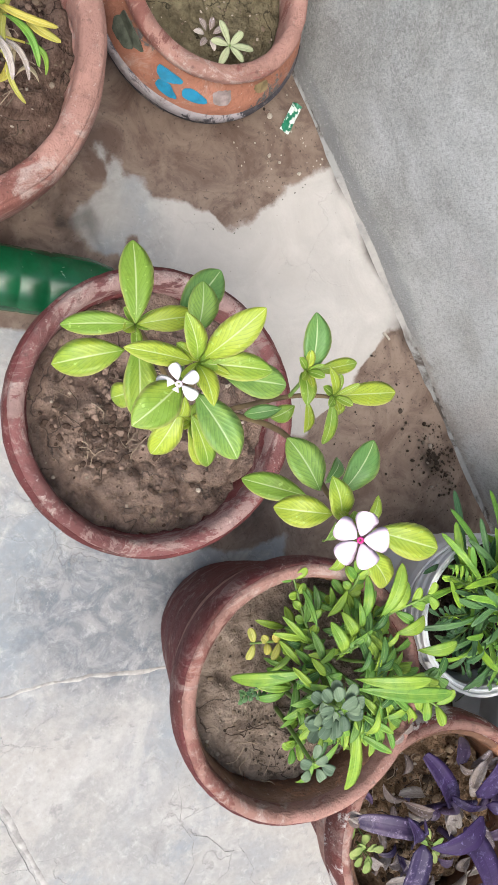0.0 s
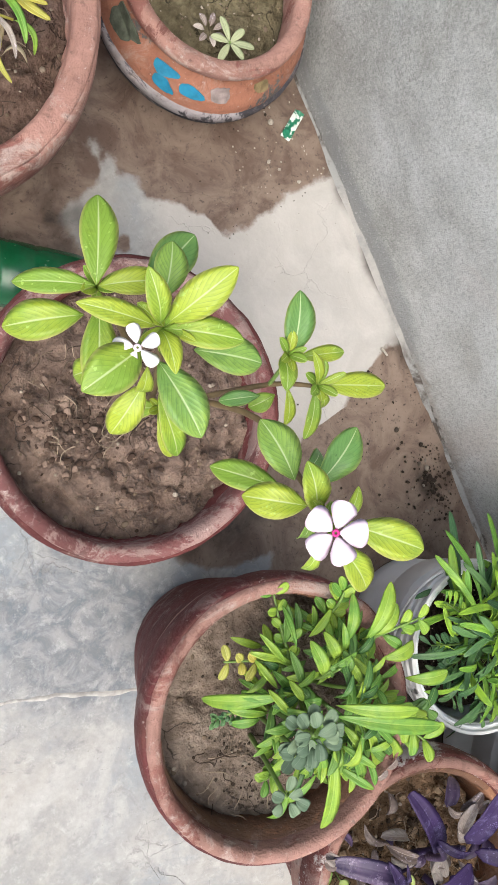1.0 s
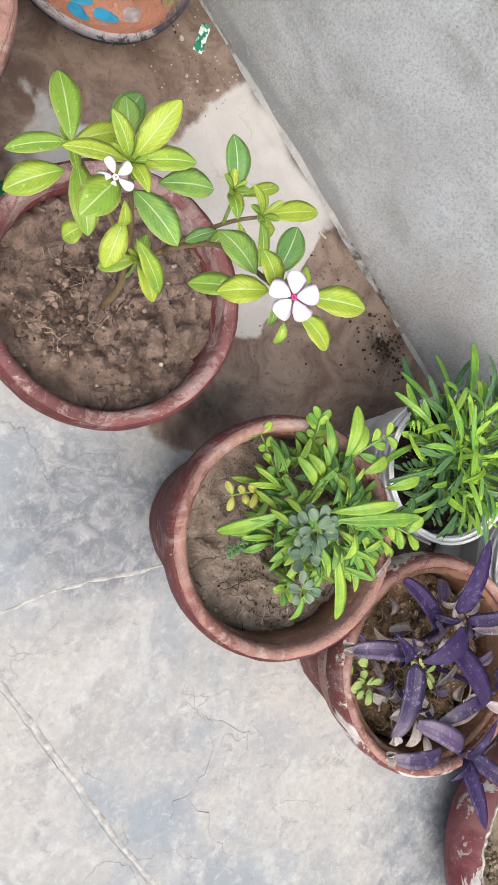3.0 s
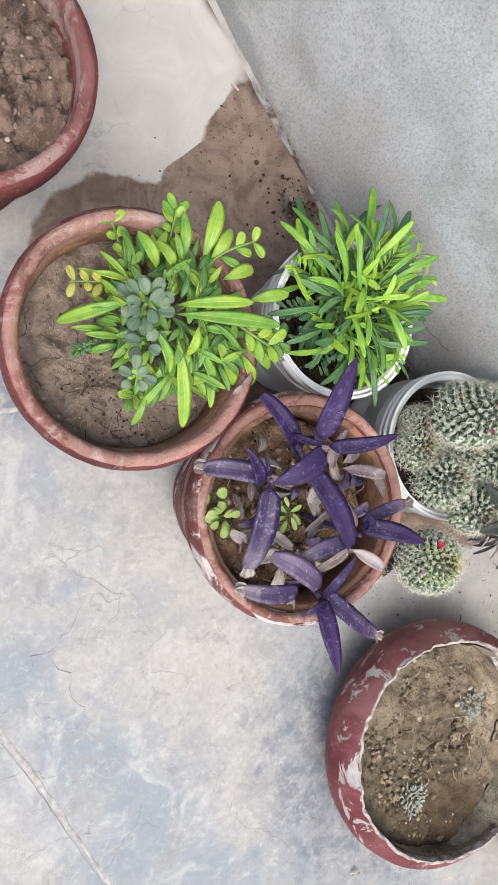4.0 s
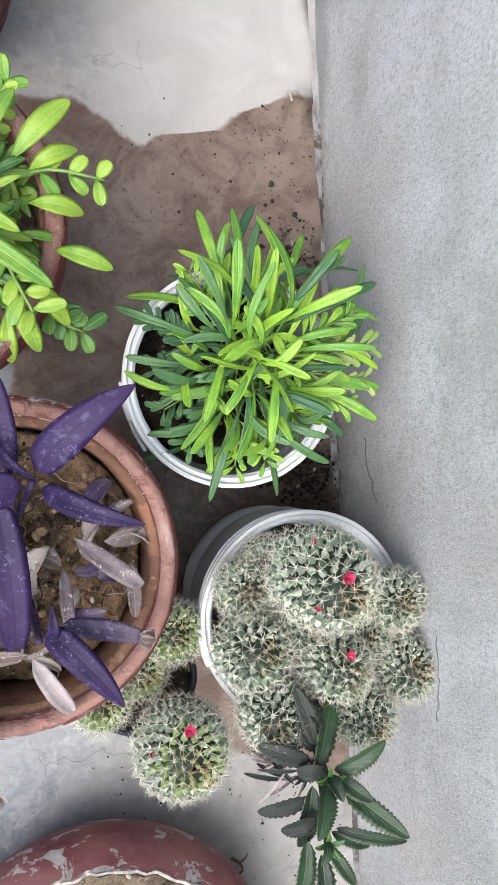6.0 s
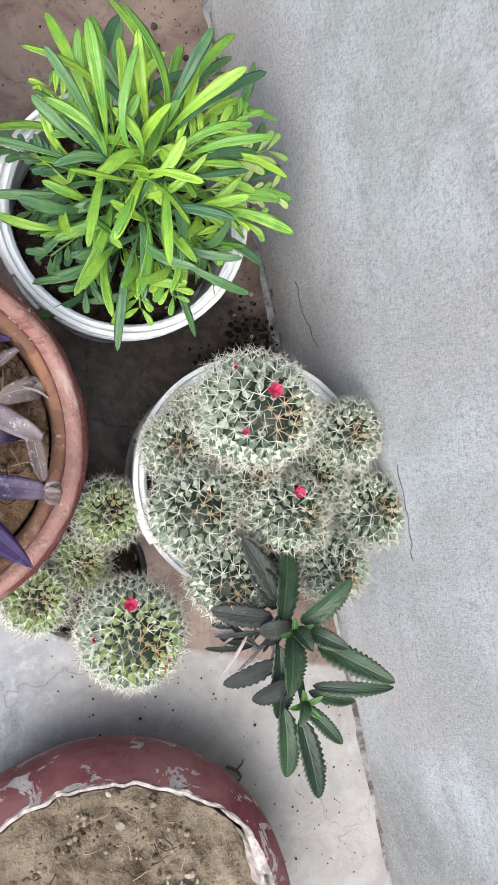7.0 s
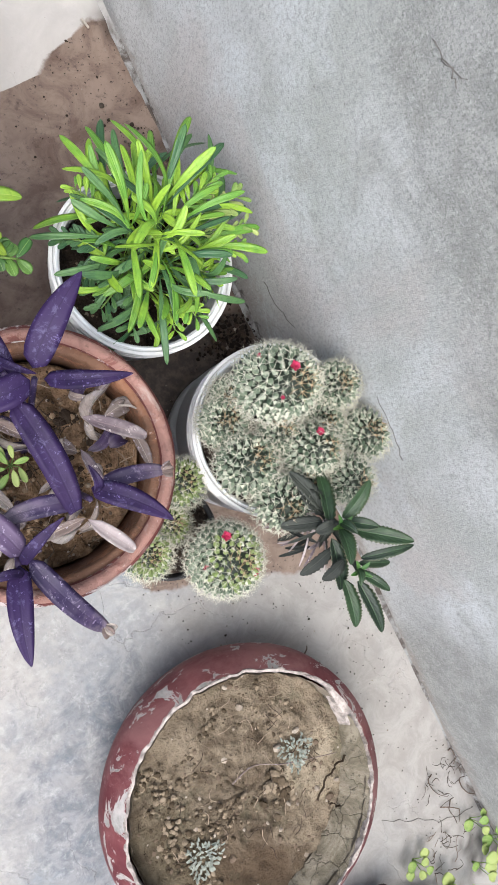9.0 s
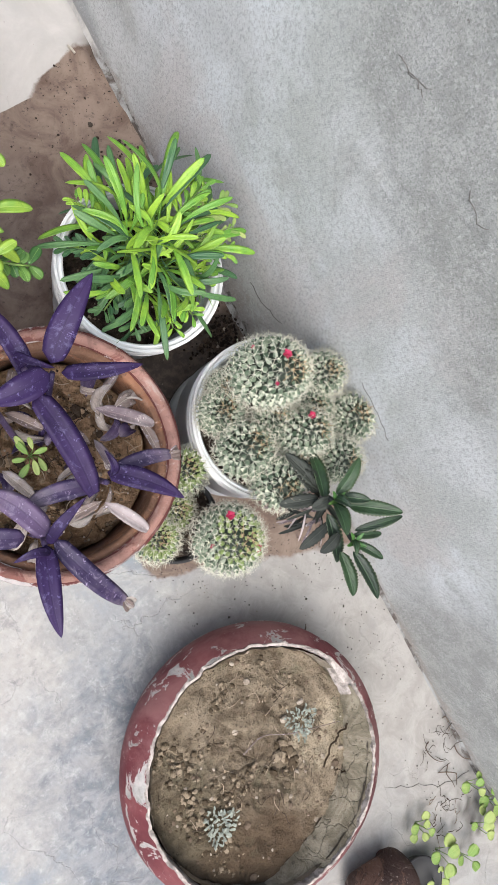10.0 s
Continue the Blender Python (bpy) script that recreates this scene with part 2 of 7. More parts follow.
def leaf_material(name, young, old, vein, rough=0.42, ribs=11, glow=0.25, edge=None, spec=0.4, side=0.55, blotch=0.0, spot=(0.4, 0.36, 0.42), rib=0.35, tip=None):
    """Leaf blade: a pale midrib, faint oblique side veins, mottling and a few specks; the colour changes from leaf to leaf."""
    s = Shade(name, rough, spec)
    _, u, v = s.uv()
    d = s.sums(v, 0.5, "SUBTRACT")
    ab = s.sums(d, 0.0, "ABSOLUTE")
    tone = s.sums(s.chance(), s.sums(s.sums(s.noise(45, 4), 0.5, "SUBTRACT"), 1.6, "MULTIPLY"))
    c = s.mix(s.step(tone, 0.05, 0.95), young, old)
    c = s.mix(s.step(u, 0.0, 0.5, 0.25, 0.0), c, old)
    c = s.mix(s.step(ab, 0.0, 0.30, 0.18 if side > 0 else 0.0, 0.0), c, old)
    c = s.mix(s.step(s.noise(150, 5, 0.7, 0.6), 0.50, 0.68, 0, 0.35 if side > 0 else 0.0), c, tuple(q * 0.62 for q in old))
    bend = s.sums(s.sums(s.noise(60, 3), 0.5, "SUBTRACT"), 0.10, "MULTIPLY")
    wave = s.sums(s.sums(s.sums(s.sums(u, bend), s.sums(ab, 0.9, "MULTIPLY"), "SUBTRACT"), ribs * 6.283, "MULTIPLY"), 0.0, "SINE")
    if side > 0:
        c = s.mix(s.sums(s.step(wave, 0.80, 1.0, 0, side * 0.8), s.step(ab, 0.02, 0.12, 0.2, 1.0), "MULTIPLY"), c, tuple(q * 0.75 for q in old))
    if blotch > 0:
        c = s.mix(s.step(s.noise(75, 6, 0.75, 0.5), 0.54, 0.64, 0, blotch), c, spot)
        c = s.mix(s.step(s.noise(230, 4, 0.6), 0.62, 0.68, 0, 0.7), c, tuple(min(1, q * 1.6) for q in spot))
        c = s.mix(s.step(s.noise(42, 8, 0.8, 0.4), 0.635, 0.665, 0, blotch), c, tuple(min(0.6, q * 2.6) for q in spot))
    if tip:
        c = s.mix(s.sums(s.step(u, 0.45, 1.0, 0, 0.75), s.step(s.noise(35, 6, 0.7), 0.35, 0.6), "MULTIPLY"), c, tip)
    if edge:
        c = s.mix(s.step(ab, 0.40, 0.5, 0, 0.8), c, edge)
    c = s.mix(s.step(ab, 0.008, 0.036, min(0.8, 0.45 + side) if side > 0 else 0.35, 0.0), c, vein)
    c = s.mix(s.step(s.noise(210, 3, 0.6), 0.70, 0.76, 0, 0.55), c, tuple(q * 0.4 for q in old))
    s.bump(s.sums(s.sums(s.step(ab, 0.0, 0.07, 0, 1.0 if side > 0 else 0.15), s.sums(wave, 0.12 if side > 0 else 0.0, "MULTIPLY")), s.sums(s.noise(120, 4), 0.5, "MULTIPLY")), rib, 0.0015)
    m = s.done(c)
    if glow > 0:
        tr = s.t.nodes.new("ShaderNodeBsdfTranslucent")
        ms = s.t.nodes.new("ShaderNodeMixShader")
        s.put(tr.inputs["Color"], c)
        ms.inputs[0].default_value = glow
        s.t.links.new(s.b.outputs[0], ms.inputs[1])
        s.t.links.new(tr.outputs[0], ms.inputs[2])
        s.t.links.new(ms.outputs[0], s.t.nodes["Material Output"].inputs["Surface"])
    return m


M_FLOOR = floor_material()
M_WALL = wall_material()
M_CLAY = clay_material("terracotta_dusty", (0.37, 0.205, 0.168), (0.25, 0.105, 0.085), 0.28, 0.7)
M_MAROON = clay_material("maroon_painted_clay", (0.27, 0.125, 0.095), (0.12, 0.030, 0.03), 0.8, 0.35)
M_RIM_RED = clay_material("red_clay_rim", (0.33, 0.215, 0.195), (0.19, 0.075, 0.072), 0.42, 0.75)
M_MUDDY = clay_material("mud_stained_clay", (0.33, 0.165, 0.095), (0.19, 0.102, 0.064), 0.5, 0.2)
M_PEEL = clay_material("peeling_whitened_clay", (0.15, 0.046, 0.040), (0.58, 0.53, 0.51), 0.26, 0.25)
M_SMEARED = clay_material("smeared_orange_clay", (0.38, 0.165, 0.105), (0.13, 0.13, 0.125), 0.16, 0.35)
M_CEMENT_EDGE = plain("broken_cement_edge", (0.40, 0.355, 0.325), 0.9, 0.2, 0.5, 90, 0.9)
M_SOIL = soil_material("dry_brown_soil", (0.185, 0.138, 0.105), (0.315, 0.248, 0.198), 0.7, 0.3)
M_SOIL_MUD = soil_material("wet_brown_mud", (0.105, 0.068, 0.052), (0.275, 0.195, 0.152), 0.40, 0.45)
# damp soil taken near black, with the shade under leaves in its colour
M_SOIL_DARK = soil_material("damp_soil_gap_shade", (0.014, 0.010, 0.008), (0.060, 0.042, 0.032))
M_SOIL_WARM = soil_material("warm_brown_soil", (0.100, 0.062, 0.034), (0.33, 0.215, 0.130))
M_SOIL_RED = soil_material("red_brown_soil", (0.070, 0.042, 0.032), (0.20, 0.135, 0.105))
M_SOIL_OLIVE = soil_material("olive_brown_soil", (0.085, 0.070, 0.040), (0.19, 0.160, 0.098))
M_PLASTIC = plain("white_bucket_plastic", (0.76, 0.77, 0.77), 0.38, 0.45, 0.08, 14, 0.05)
M_PLASTIC_GREY = plain("pale_grey_bucket_plastic", (0.86, 0.90, 0.93), 0.4, 0.45, 0.08, 14, 0.05)
M_BLACK = plain("black_nursery_plastic", (0.02, 0.02, 0.022), 0.5, 0.4, 0.3, 30, 0.1)
M_VINCA = leaf_material("lime_periwinkle_leaf", (0.45, 0.54, 0.055), (0.25, 0.41, 0.055), (0.60, 0.68, 0.34), 0.34, 9, 0.3, (0.60, 0.62, 0.20), 0.4, 0.75, 0.10, (0.30, 0.42, 0.10), 0.22)
M_VINCA_DARK = leaf_material("green_periwinkle_leaf", (0.29, 0.45, 0.085), (0.15, 0.31, 0.085), (0.55, 0.66, 0.36), 0.36, 9, 0.25, (0.42, 0.52, 0.16), 0.4, 0.75, 0.0, (0.4, 0.36, 0.42), 0.22)
M_STEM = plain("brown_green_stem", (0.17, 0.12, 0.06), 0.6, 0.3, 0.3, 60, 0.2)
M_STEM_GREEN = plain("green_stem", (0.16, 0.26, 0.06), 0.5, 0.4, 0.3, 60, 0.2)
M_PETAL = plain("pale_pink_petal", (0.66, 0.53, 0.635), 0.55, 0.3, 0.05, 40, 0.1)
M_PETAL_WHITE = plain("white_petal", (0.60, 0.585, 0.60), 0.55, 0.3, 0.05, 40, 0.1)
M_EYE = plain("magenta_flower_eye", (0.55, 0.03, 0.22), 0.5, 0.3, 0.2, 80, 0.1)
M_RED = plain("crimson_flower", (0.42, 0.025, 0.085), 0.5, 0.4, 0.3, 90, 0.2)
M_HERB = leaf_material("bright_green_herb_leaf", (0.33, 0.48, 0.055), (0.14, 0.31, 0.05), (0.40, 0.52, 0.13), 0.38, 8, 0.20, None, 0.4, 0.14, 0.0, (0.4, 0.36, 0.42), 0.18)
M_HERB_DEEP = leaf_material("deep_green_herb_leaf", (0.16, 0.30, 0.06), (0.06, 0.16, 0.04), (0.26, 0.40, 0.12), 0.4, 8, 0.2, None, 0.4, 0.35, 0.0, (0.4, 0.36, 0.42), 0.18)
M_HERB_YELLOW = leaf_material("yellow_tipped_leaf", (0.60, 0.52, 0.10), (0.44, 0.44, 0.10), (0.62, 0.60, 0.25), 0.5, 6, 0.25)
M_STRAP = leaf_material("glossy_green_strap_leaf", (0.34, 0.56, 0.05), (0.14, 0.33, 0.045), (0.30, 0.52, 0.08), 0.34, 4, 0.20, (0.40, 0.60, 0.14), 0.45, 0.06)
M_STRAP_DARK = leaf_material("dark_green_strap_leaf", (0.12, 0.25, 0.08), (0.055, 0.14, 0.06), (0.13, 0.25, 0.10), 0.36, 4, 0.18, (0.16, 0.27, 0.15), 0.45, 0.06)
M_SUCC = leaf_material("grey_green_succulent_leaf", (0.16, 0.225, 0.135), (0.085, 0.135, 0.085), (0.20, 0.26, 0.19), 0.5, 3, 0.05, None, 0.3, 0.0)
M_PURPLE = leaf_material("purple_heart_leaf", (0.030, 0.015, 0.066), (0.011, 0.005, 0.028), (0.012, 0.006, 0.030), 0.52, 3, 0.02, None, 0.22, 0.0, 0.8, (0.088, 0.072, 0.155), 0.55, (0.040, 0.022, 0.070))
M_PURPLE_PALE = leaf_material("faded_purple_leaf", (0.105, 0.068, 0.135), (0.026, 0.016, 0.058), (0.030, 0.018, 0.056), 0.48, 3, 0.03, None, 0.35, 0.0, 0.7, (0.19, 0.155, 0.235), 0.55, (0.19, 0.155, 0.19))
M_DRY = leaf_material("dry_grey_leaf", (0.46, 0.41, 0.37), (0.20, 0.155, 0.14), (0.46, 0.40, 0.35), 0.8, 5, 0.05, None, 0.2, 0.4, 0.4)
M_DRY_PINK = leaf_material("dry_pinkish_leaf", (0.38, 0.33, 0.33), (0.13, 0.10, 0.115), (0.30, 0.22, 0.22), 0.7, 5, 0.05, None, 0.3, 0.0, 0.5, (0.46, 0.42, 0.40), 0.3)
M_KAL = leaf_material("dark_green_toothed_leaf", (0.032, 0.068, 0.027), (0.013, 0.027, 0.016), (0.06, 0.12, 0.05), 0.45, 6, 0.06, (0.11, 0.13, 0.07), 0.4, 0.3)
M_KAL_BROWN = leaf_material("brown_grey_toothed_leaf", (0.040, 0.046, 0.038), (0.016, 0.020, 0.017), (0.05, 0.055, 0.048), 0.6, 6, 0.03, None, 0.3, 0.2)
# core nearly black: shade in the gaps between knobs put into its colour
M_CACTUS = plain("cactus_core_shade", (0.018, 0.028, 0.017), 0.55, 0.3, 0.35, 70, 0.2)
M_CACTUS_TIP = plain("pale_cactus_knob", (0.62, 0.66, 0.52), 0.7, 0.2, 0.2, 120, 0.1)
M_SPINE_TAN = plain("tan_spine", (0.45, 0.33, 0.20), 0.6, 0.3, 0.3, 60, 0.0)
M_CACTUS_YOUNG = plain("yellow_green_cactus_knob", (0.25, 0.33, 0.12), 0.5, 0.3, 0.35, 150, 0.1)
M_SPINE = plain("cream_spine", (0.58, 0.57, 0.47), 0.6, 0.3, 0.3, 60, 0.0)
M_SPROUT = leaf_material("pale_green_sprout_leaf", (0.42, 0.50, 0.17), (0.22, 0.35, 0.085), (0.42, 0.50, 0.18), 0.45, 3, 0.25, None, 0.4, 0.0)
def trim_material():
    s = Shade("dirty_cement_fillet", 0.9, 0.2)
    c = s.mix(s.step(s.noise(14, 7, 0.72, 0.8), 0.44, 0.60), (0.30, 0.305, 0.30), (0.085, 0.072, 0.064))
    c = s.mix(s.sums(s.attr("clean"), 0.9, "MULTIPLY"), c, s.mix(s.step(s.noise(20, 6, 0.7), 0.4, 0.65), (0.42, 0.405, 0.385), (0.30, 0.30, 0.295)))
    s.bump(s.noise(90, 5), 0.6, 0.004)
    return s.done(c)


M_TRIM = trim_material()
M_STONE = plain("pale_pebble", (0.45, 0.41, 0.35), 0.85, 0.2, 0.3, 120, 0.4)
M_RIFT = plain("dark_soil_split", (0.055, 0.040, 0.028), 0.95, 0.1, 0.3, 80, 0.2)
M_CRACK_PALE = plain("faint_crack", (0.25, 0.247, 0.243), 0.95, 0.1, 0.3, 80, 0.2)
M_CRACK = plain("dark_crack", (0.17, 0.16, 0.15), 0.95, 0.1, 0.3, 80, 0.2)
M_SEAM_DARK = plain("dark_seam_groove", (0.27, 0.265, 0.26), 0.9, 0.2, 0.3, 60, 0.3)
M_SEAM = plain("pale_filled_seam", (0.385, 0.372, 0.355), 0.9, 0.2, 0.35, 60, 0.3)
M_TWIG = plain("dead_twig", (0.12, 0.09, 0.07), 0.9, 0.2, 0.3, 80, 0.3)
M_LICHEN = plain("grey_green_lichen", (0.30, 0.325, 0.28), 0.9, 0.2, 0.35, 150, 0.5)


# ---- helpers for meshes ----
def mesh_of(name, verts, faces, uvs=None, smooth=True):
    me = bpy.data.meshes.new(name)
    me.from_pydata([tuple(v) for v in verts], [], faces)
    if uvs:
        layer = me.uv_layers.new(name="UVMap")
        flat = np.empty(len(me.loops) * 2, dtype=np.float32)
        idx = np.empty(len(me.loops), dtype=np.int32)
        me.loops.foreach_get("vertex_index", idx)
        flat[:] = np.array(uvs, dtype=np.float32)[idx].ravel()
        layer.data.foreach_set("uv", flat)
    if smooth:
        me.polygons.foreach_set("use_smooth", [True] * len(me.polygons))
    me.update()
    return me


def part(name, me, material, parent, label="", kind=""):
    ob = new(name, me)
    me.materials.clear()
    me.materials.append(material)
    ob.parent = parent
    return tagged(ob, label, kind=kind)


def thing(name, place, label, category, group="", kind=""):
    ob = new(name)
    ob.empty_display_size = 0.02
    ob.location = place
    return tagged(ob, label, category, group, kind)


def joined(pieces):
    """Several (verts, faces) lists as one."""
    verts, faces = [], []
    for v, f in pieces:
        k = len(verts)
        verts += [tuple(p) for p in v]
        faces += [tuple(i + k for i in q) for q in f]
    return verts, faces


def lathe(profile, segs=72, wobble=0.0, seed=0.0, close=False):
    """A turned shape from (radius, height) pairs, slightly uneven."""
    verts, faces = [], []
    for r, z in profile:
        for i in range(segs):
            a = 2 * math.pi * i / segs
            d = wobble * noise.noise(Vector((math.cos(a) * 1.5 + seed, math.sin(a) * 1.5, z * 9))) + \
                wobble * 0.6 * noise.noise(Vector((math.cos(a) * 9, math.sin(a) * 9 + seed, z * 60)))
            verts.append(((r + d) * math.cos(a), (r + d) * math.sin(a), z + d * 0.5))
    n = len(profile)
    for k in range(n if close else n - 1):
        for i in range(segs):
            j = (i + 1) % segs
            a, b = k * segs, ((k + 1) % n) * segs
            faces.append((a + i, a + j, b + j, b + i))
    return verts, faces


def blade(base, tip, width, arch=0.0, thick=0.0008, fold=0.18, grow=0.75, taper=0.6, blunt=0.0, nseg=10, curl=0.0, teeth=0, roll=0.0, sway=0.0):
    """A leaf from base to tip: closed, folded along its midrib, widest where grow and taper put it. Returns verts, faces, uvs."""
    base, tip = Vector(base), Vector(tip)
    d = tip - base
    up = Vector((0, 0, 1))
    if abs(d.normalized().z) > 0.97:
        up = Vector((1, 0, 0))
    side = d.cross(up).normalized()
    nor = side.cross(d).normalized()
    if roll:
        q = Matrix.Rotation(roll, 3, d.normalized())
        side, nor = q @ side, q @ nor
    peak = max((u / 50) ** grow * (1 - u / 50) ** taper for u in range(1, 50))
    verts, faces, uvs = [], [], []
    cols = (-1.0, -0.55, 0.0, 0.55, 1.0)
    seed = base.x * 91 + base.y * 57 + tip.x * 33
    for k in range(nseg + 1):
        u = 1 - (1 - k / nseg) ** 1.5
        w = 0.5 * width * max((u ** grow) * ((1 - u) ** taper) / peak, blunt if 0.12 < u else blunt * 0.4, 0.03)
        if teeth and 0.05 < u < 0.985 and k % 2:
            w *= 1.22
        p = base + d * u + nor * (arch * 4 * u * (1 - u) - curl * u ** 3) + side * (sway * 4 * u * (1 - u))
        wav = 0.16 * noise.noise(Vector((u * 4, seed, 0))) + 0.10 * noise.noise(Vector((u * 11, seed, 3)))
        for v in cols:
            q = p + side * (w * v) + nor * (w * fold * v * v + w * wav * v)
            verts.append(q)
            uvs.append((u, 0.5 + v * 0.5))
        for v in cols[1:4]:
            q = p + side * (w * v) + nor * (w * fold * v * v + w * wav * v - thick * (1 - 0.6 * abs(v)) * min(1.0, 6 * u + 0.2, 6 * (1 - u) + 0.2))
            verts.append(q)
            uvs.append((u, 0.5 + v * 0.5))
    for k in range(nseg):
        a, b = 8 * k, 8 * (k + 1)
        for i in range(4):
            faces.append((a + i, a + i + 1, b + i + 1, b + i))
        under_a, under_b = (a, a + 5, a + 6, a + 7, a + 4), (b, b + 5, b + 6, b + 7, b + 4)
        for i in range(4):
            faces.append((under_a[i], under_b[i], under_b[i + 1], under_a[i + 1]))
    for a, turn in ((0, 1), (8 * nseg, -1)):
        ring = [a, a + 1, a + 2, a + 3, a + 4, a + 7, a + 6, a + 5]
        faces.append(tuple(ring[::-turn]))
    return verts, faces, uvs


def tube(points, r0, r1, sides=7, steps=5):
    """A tapered stem through points (Catmull-Rom)."""
    pts = [Vector(p) for p in points]
    line = []
    for i in range(len(pts) - 1):
        a, b, c, d = pts[max(i - 1, 0)], pts[i], pts[i + 1], pts[min(i + 2, len(pts) - 1)]
        for k in range(steps):
            t = k / steps
            line.append(0.5 * ((2 * b) + (c - a) * t + (2 * a - 5 * b + 4 * c - d) * t * t + (3 * b - a - 3 * c + d) * t ** 3))
    line.append(pts[-1])
    verts, faces = [], []
    n = len(line)
    for k, p in enumerate(line):
        d = (line[min(k + 1, n - 1)] - line[max(k - 1, 0)]).normalized()
        s = d.cross(Vector((0.31, 0.17, 0.93))).normalized()
        t = d.cross(s)
        r = r0 + (r1 - r0) * k / (n - 1)
        for i in range(sides):
            a = 2 * math.pi * i / sides
            verts.append(p + (s * math.cos(a) + t * math.sin(a)) * r)
    for k in range(n - 1):
        for i in range(sides):
            j = (i + 1) % sides
            faces.append((k * sides + i, k * sides + j, (k + 1) * sides + j, (k + 1) * sides + i))
    faces.append(tuple(range(sides))[::-1])
    faces.append(tuple(range((n - 1) * sides, n * sides)))
    return verts, faces


def pebble(c, r, rnd, flat=0.6):
    """A small uneven stone."""
    verts, faces = [], []
    rings, segs = 4, 7
    k = rnd.uniform(0, 9)
    sx, sy, t = rnd.uniform(0.7, 1.3), rnd.uniform(0.7, 1.2), rnd.uniform(0, 6.3)
    for i in range(rings + 1):
        th = math.pi * i / rings
        for j in range(segs):
            ph = 2 * math.pi * j / segs
            d = Vector((math.sin(th) * math.cos(ph), math.sin(th) * math.sin(ph), math.cos(th)))
            s = r * (1 + 0.35 * noise.noise(d * 1.3 + Vector((k, k, 0))))
            x, y = d.x * s * sx, d.y * s * sy
            verts.append((c[0] + x * math.cos(t) - y * math.sin(t), c[1] + x * math.sin(t) + y * math.cos(t), c[2] + d.z * s * flat))
    for i in range(rings):
        for j in range(segs):
            l = (j + 1) % segs
            faces.append((i * segs + j, (i + 1) * segs + j, (i + 1) * segs + l, i * segs + l))
    return verts, faces


def local(points, origin):
    o = Vector(origin)
    return [Vector(p) - o for p in points]


def leaf_at(parent, origin, row, material, name="leaf", label="", **shape):
    """row: base x, y, z, azimuth in degrees, reach, rise, width."""
    x, y, z, az, reach, rise, width = row
    b = Vector((x, y, z)) - Vector(origin)
    t = b + Vector((reach * math.cos(radians(az)), reach * math.sin(radians(az)), rise))
    v, f, uv = blade(b, t, width, **shape)
    return part(name, mesh_of(name, v, f, uv), material, parent, label)


# ---- ground, wall ----
WALL_X = 0.452


def damp_field(x, y):
    """Above zero where the floor is damp and muddy, in metres from the edge of the stain."""
    w = 0.03 * noise.noise(Vector((x * 7, y * 7, 0))) + 0.018 * noise.noise(Vector((x * 19, y * 19, 5)))
    back_edge = y - float(np.interp(x, [-0.116, 0.083, 0.101, 0.131, 0.155, 0.186, 0.225, 0.236, 0.287, 0.348, 0.445], [0.694, 0.613, 0.556, 0.489, 0.454, 0.433, 0.402, 0.374, 0.374, 0.387, 0.402]))
    back_edge = min(back_edge, 0.46 - math.hypot((x - 0.157) * 0.95, y - 0.604) + 0.05 * math.sin(y * 9 + x * 4))
    left_patch = 0.150 - math.hypot((x + 0.046) * 0.95, (y - 0.495) * 1.0)
    strip = min(x - float(np.interp(y, [-0.679, -0.419, -0.296, -0.159, -0.032, 0.007, 0.055, 0.061, 0.089, 0.119], [0.11, 0.096, 0.018, 0.039, 0.162, 0.17, 0.222, 0.316, 0.348, 0.425])), 0.122 - y, y + 0.717 + 0.4 * (x - 0.163))
    under = 0.100 - math.hypot((x - 0.090) * 0.75, (y - 0.007) * 1.15)
    w *= 0.45
    bare = 1.0
    for ax, ay, bx, by, r in ((0.062, 0.448, 0.118, 0.473, 0.036), (0.118, 0.473, 0.122, 0.514, 0.016), (0.122, 0.514, 0.106, 0.552, 0.007)):
        t = max(0.0, min(1.0, ((x - ax) * (bx - ax) + (y - ay) * (by - ay)) / ((bx - ax) ** 2 + (by - ay) ** 2)))
        bare = min(bare, math.hypot(x - ax - (bx - ax) * t, y - ay - (by - ay) * t) - r + 1.2 * w)
    return min(bare, max(back_edge + w, left_patch + 3.2 * w + 0.04 * noise.noise(Vector((x * 45, y * 45, 9))), strip + w, under + w))


def grime_shade_field(x, y):
    """Black mud gathered against the wall behind the pots, and shade painted between them."""
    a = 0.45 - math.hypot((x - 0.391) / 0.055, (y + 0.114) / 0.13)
    # b, c, d: wet mud deepened with the shade between pots and buckets
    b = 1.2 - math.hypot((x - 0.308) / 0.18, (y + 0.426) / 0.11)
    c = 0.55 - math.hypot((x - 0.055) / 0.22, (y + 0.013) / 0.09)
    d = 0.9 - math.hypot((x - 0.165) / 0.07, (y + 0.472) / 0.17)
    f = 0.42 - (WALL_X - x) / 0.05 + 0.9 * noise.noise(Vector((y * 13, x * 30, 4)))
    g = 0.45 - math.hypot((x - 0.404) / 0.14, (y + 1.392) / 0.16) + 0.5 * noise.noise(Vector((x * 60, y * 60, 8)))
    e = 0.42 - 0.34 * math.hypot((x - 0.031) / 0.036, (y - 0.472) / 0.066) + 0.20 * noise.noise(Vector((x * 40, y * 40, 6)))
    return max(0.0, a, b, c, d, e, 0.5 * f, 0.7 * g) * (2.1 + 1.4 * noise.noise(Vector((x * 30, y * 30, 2))))


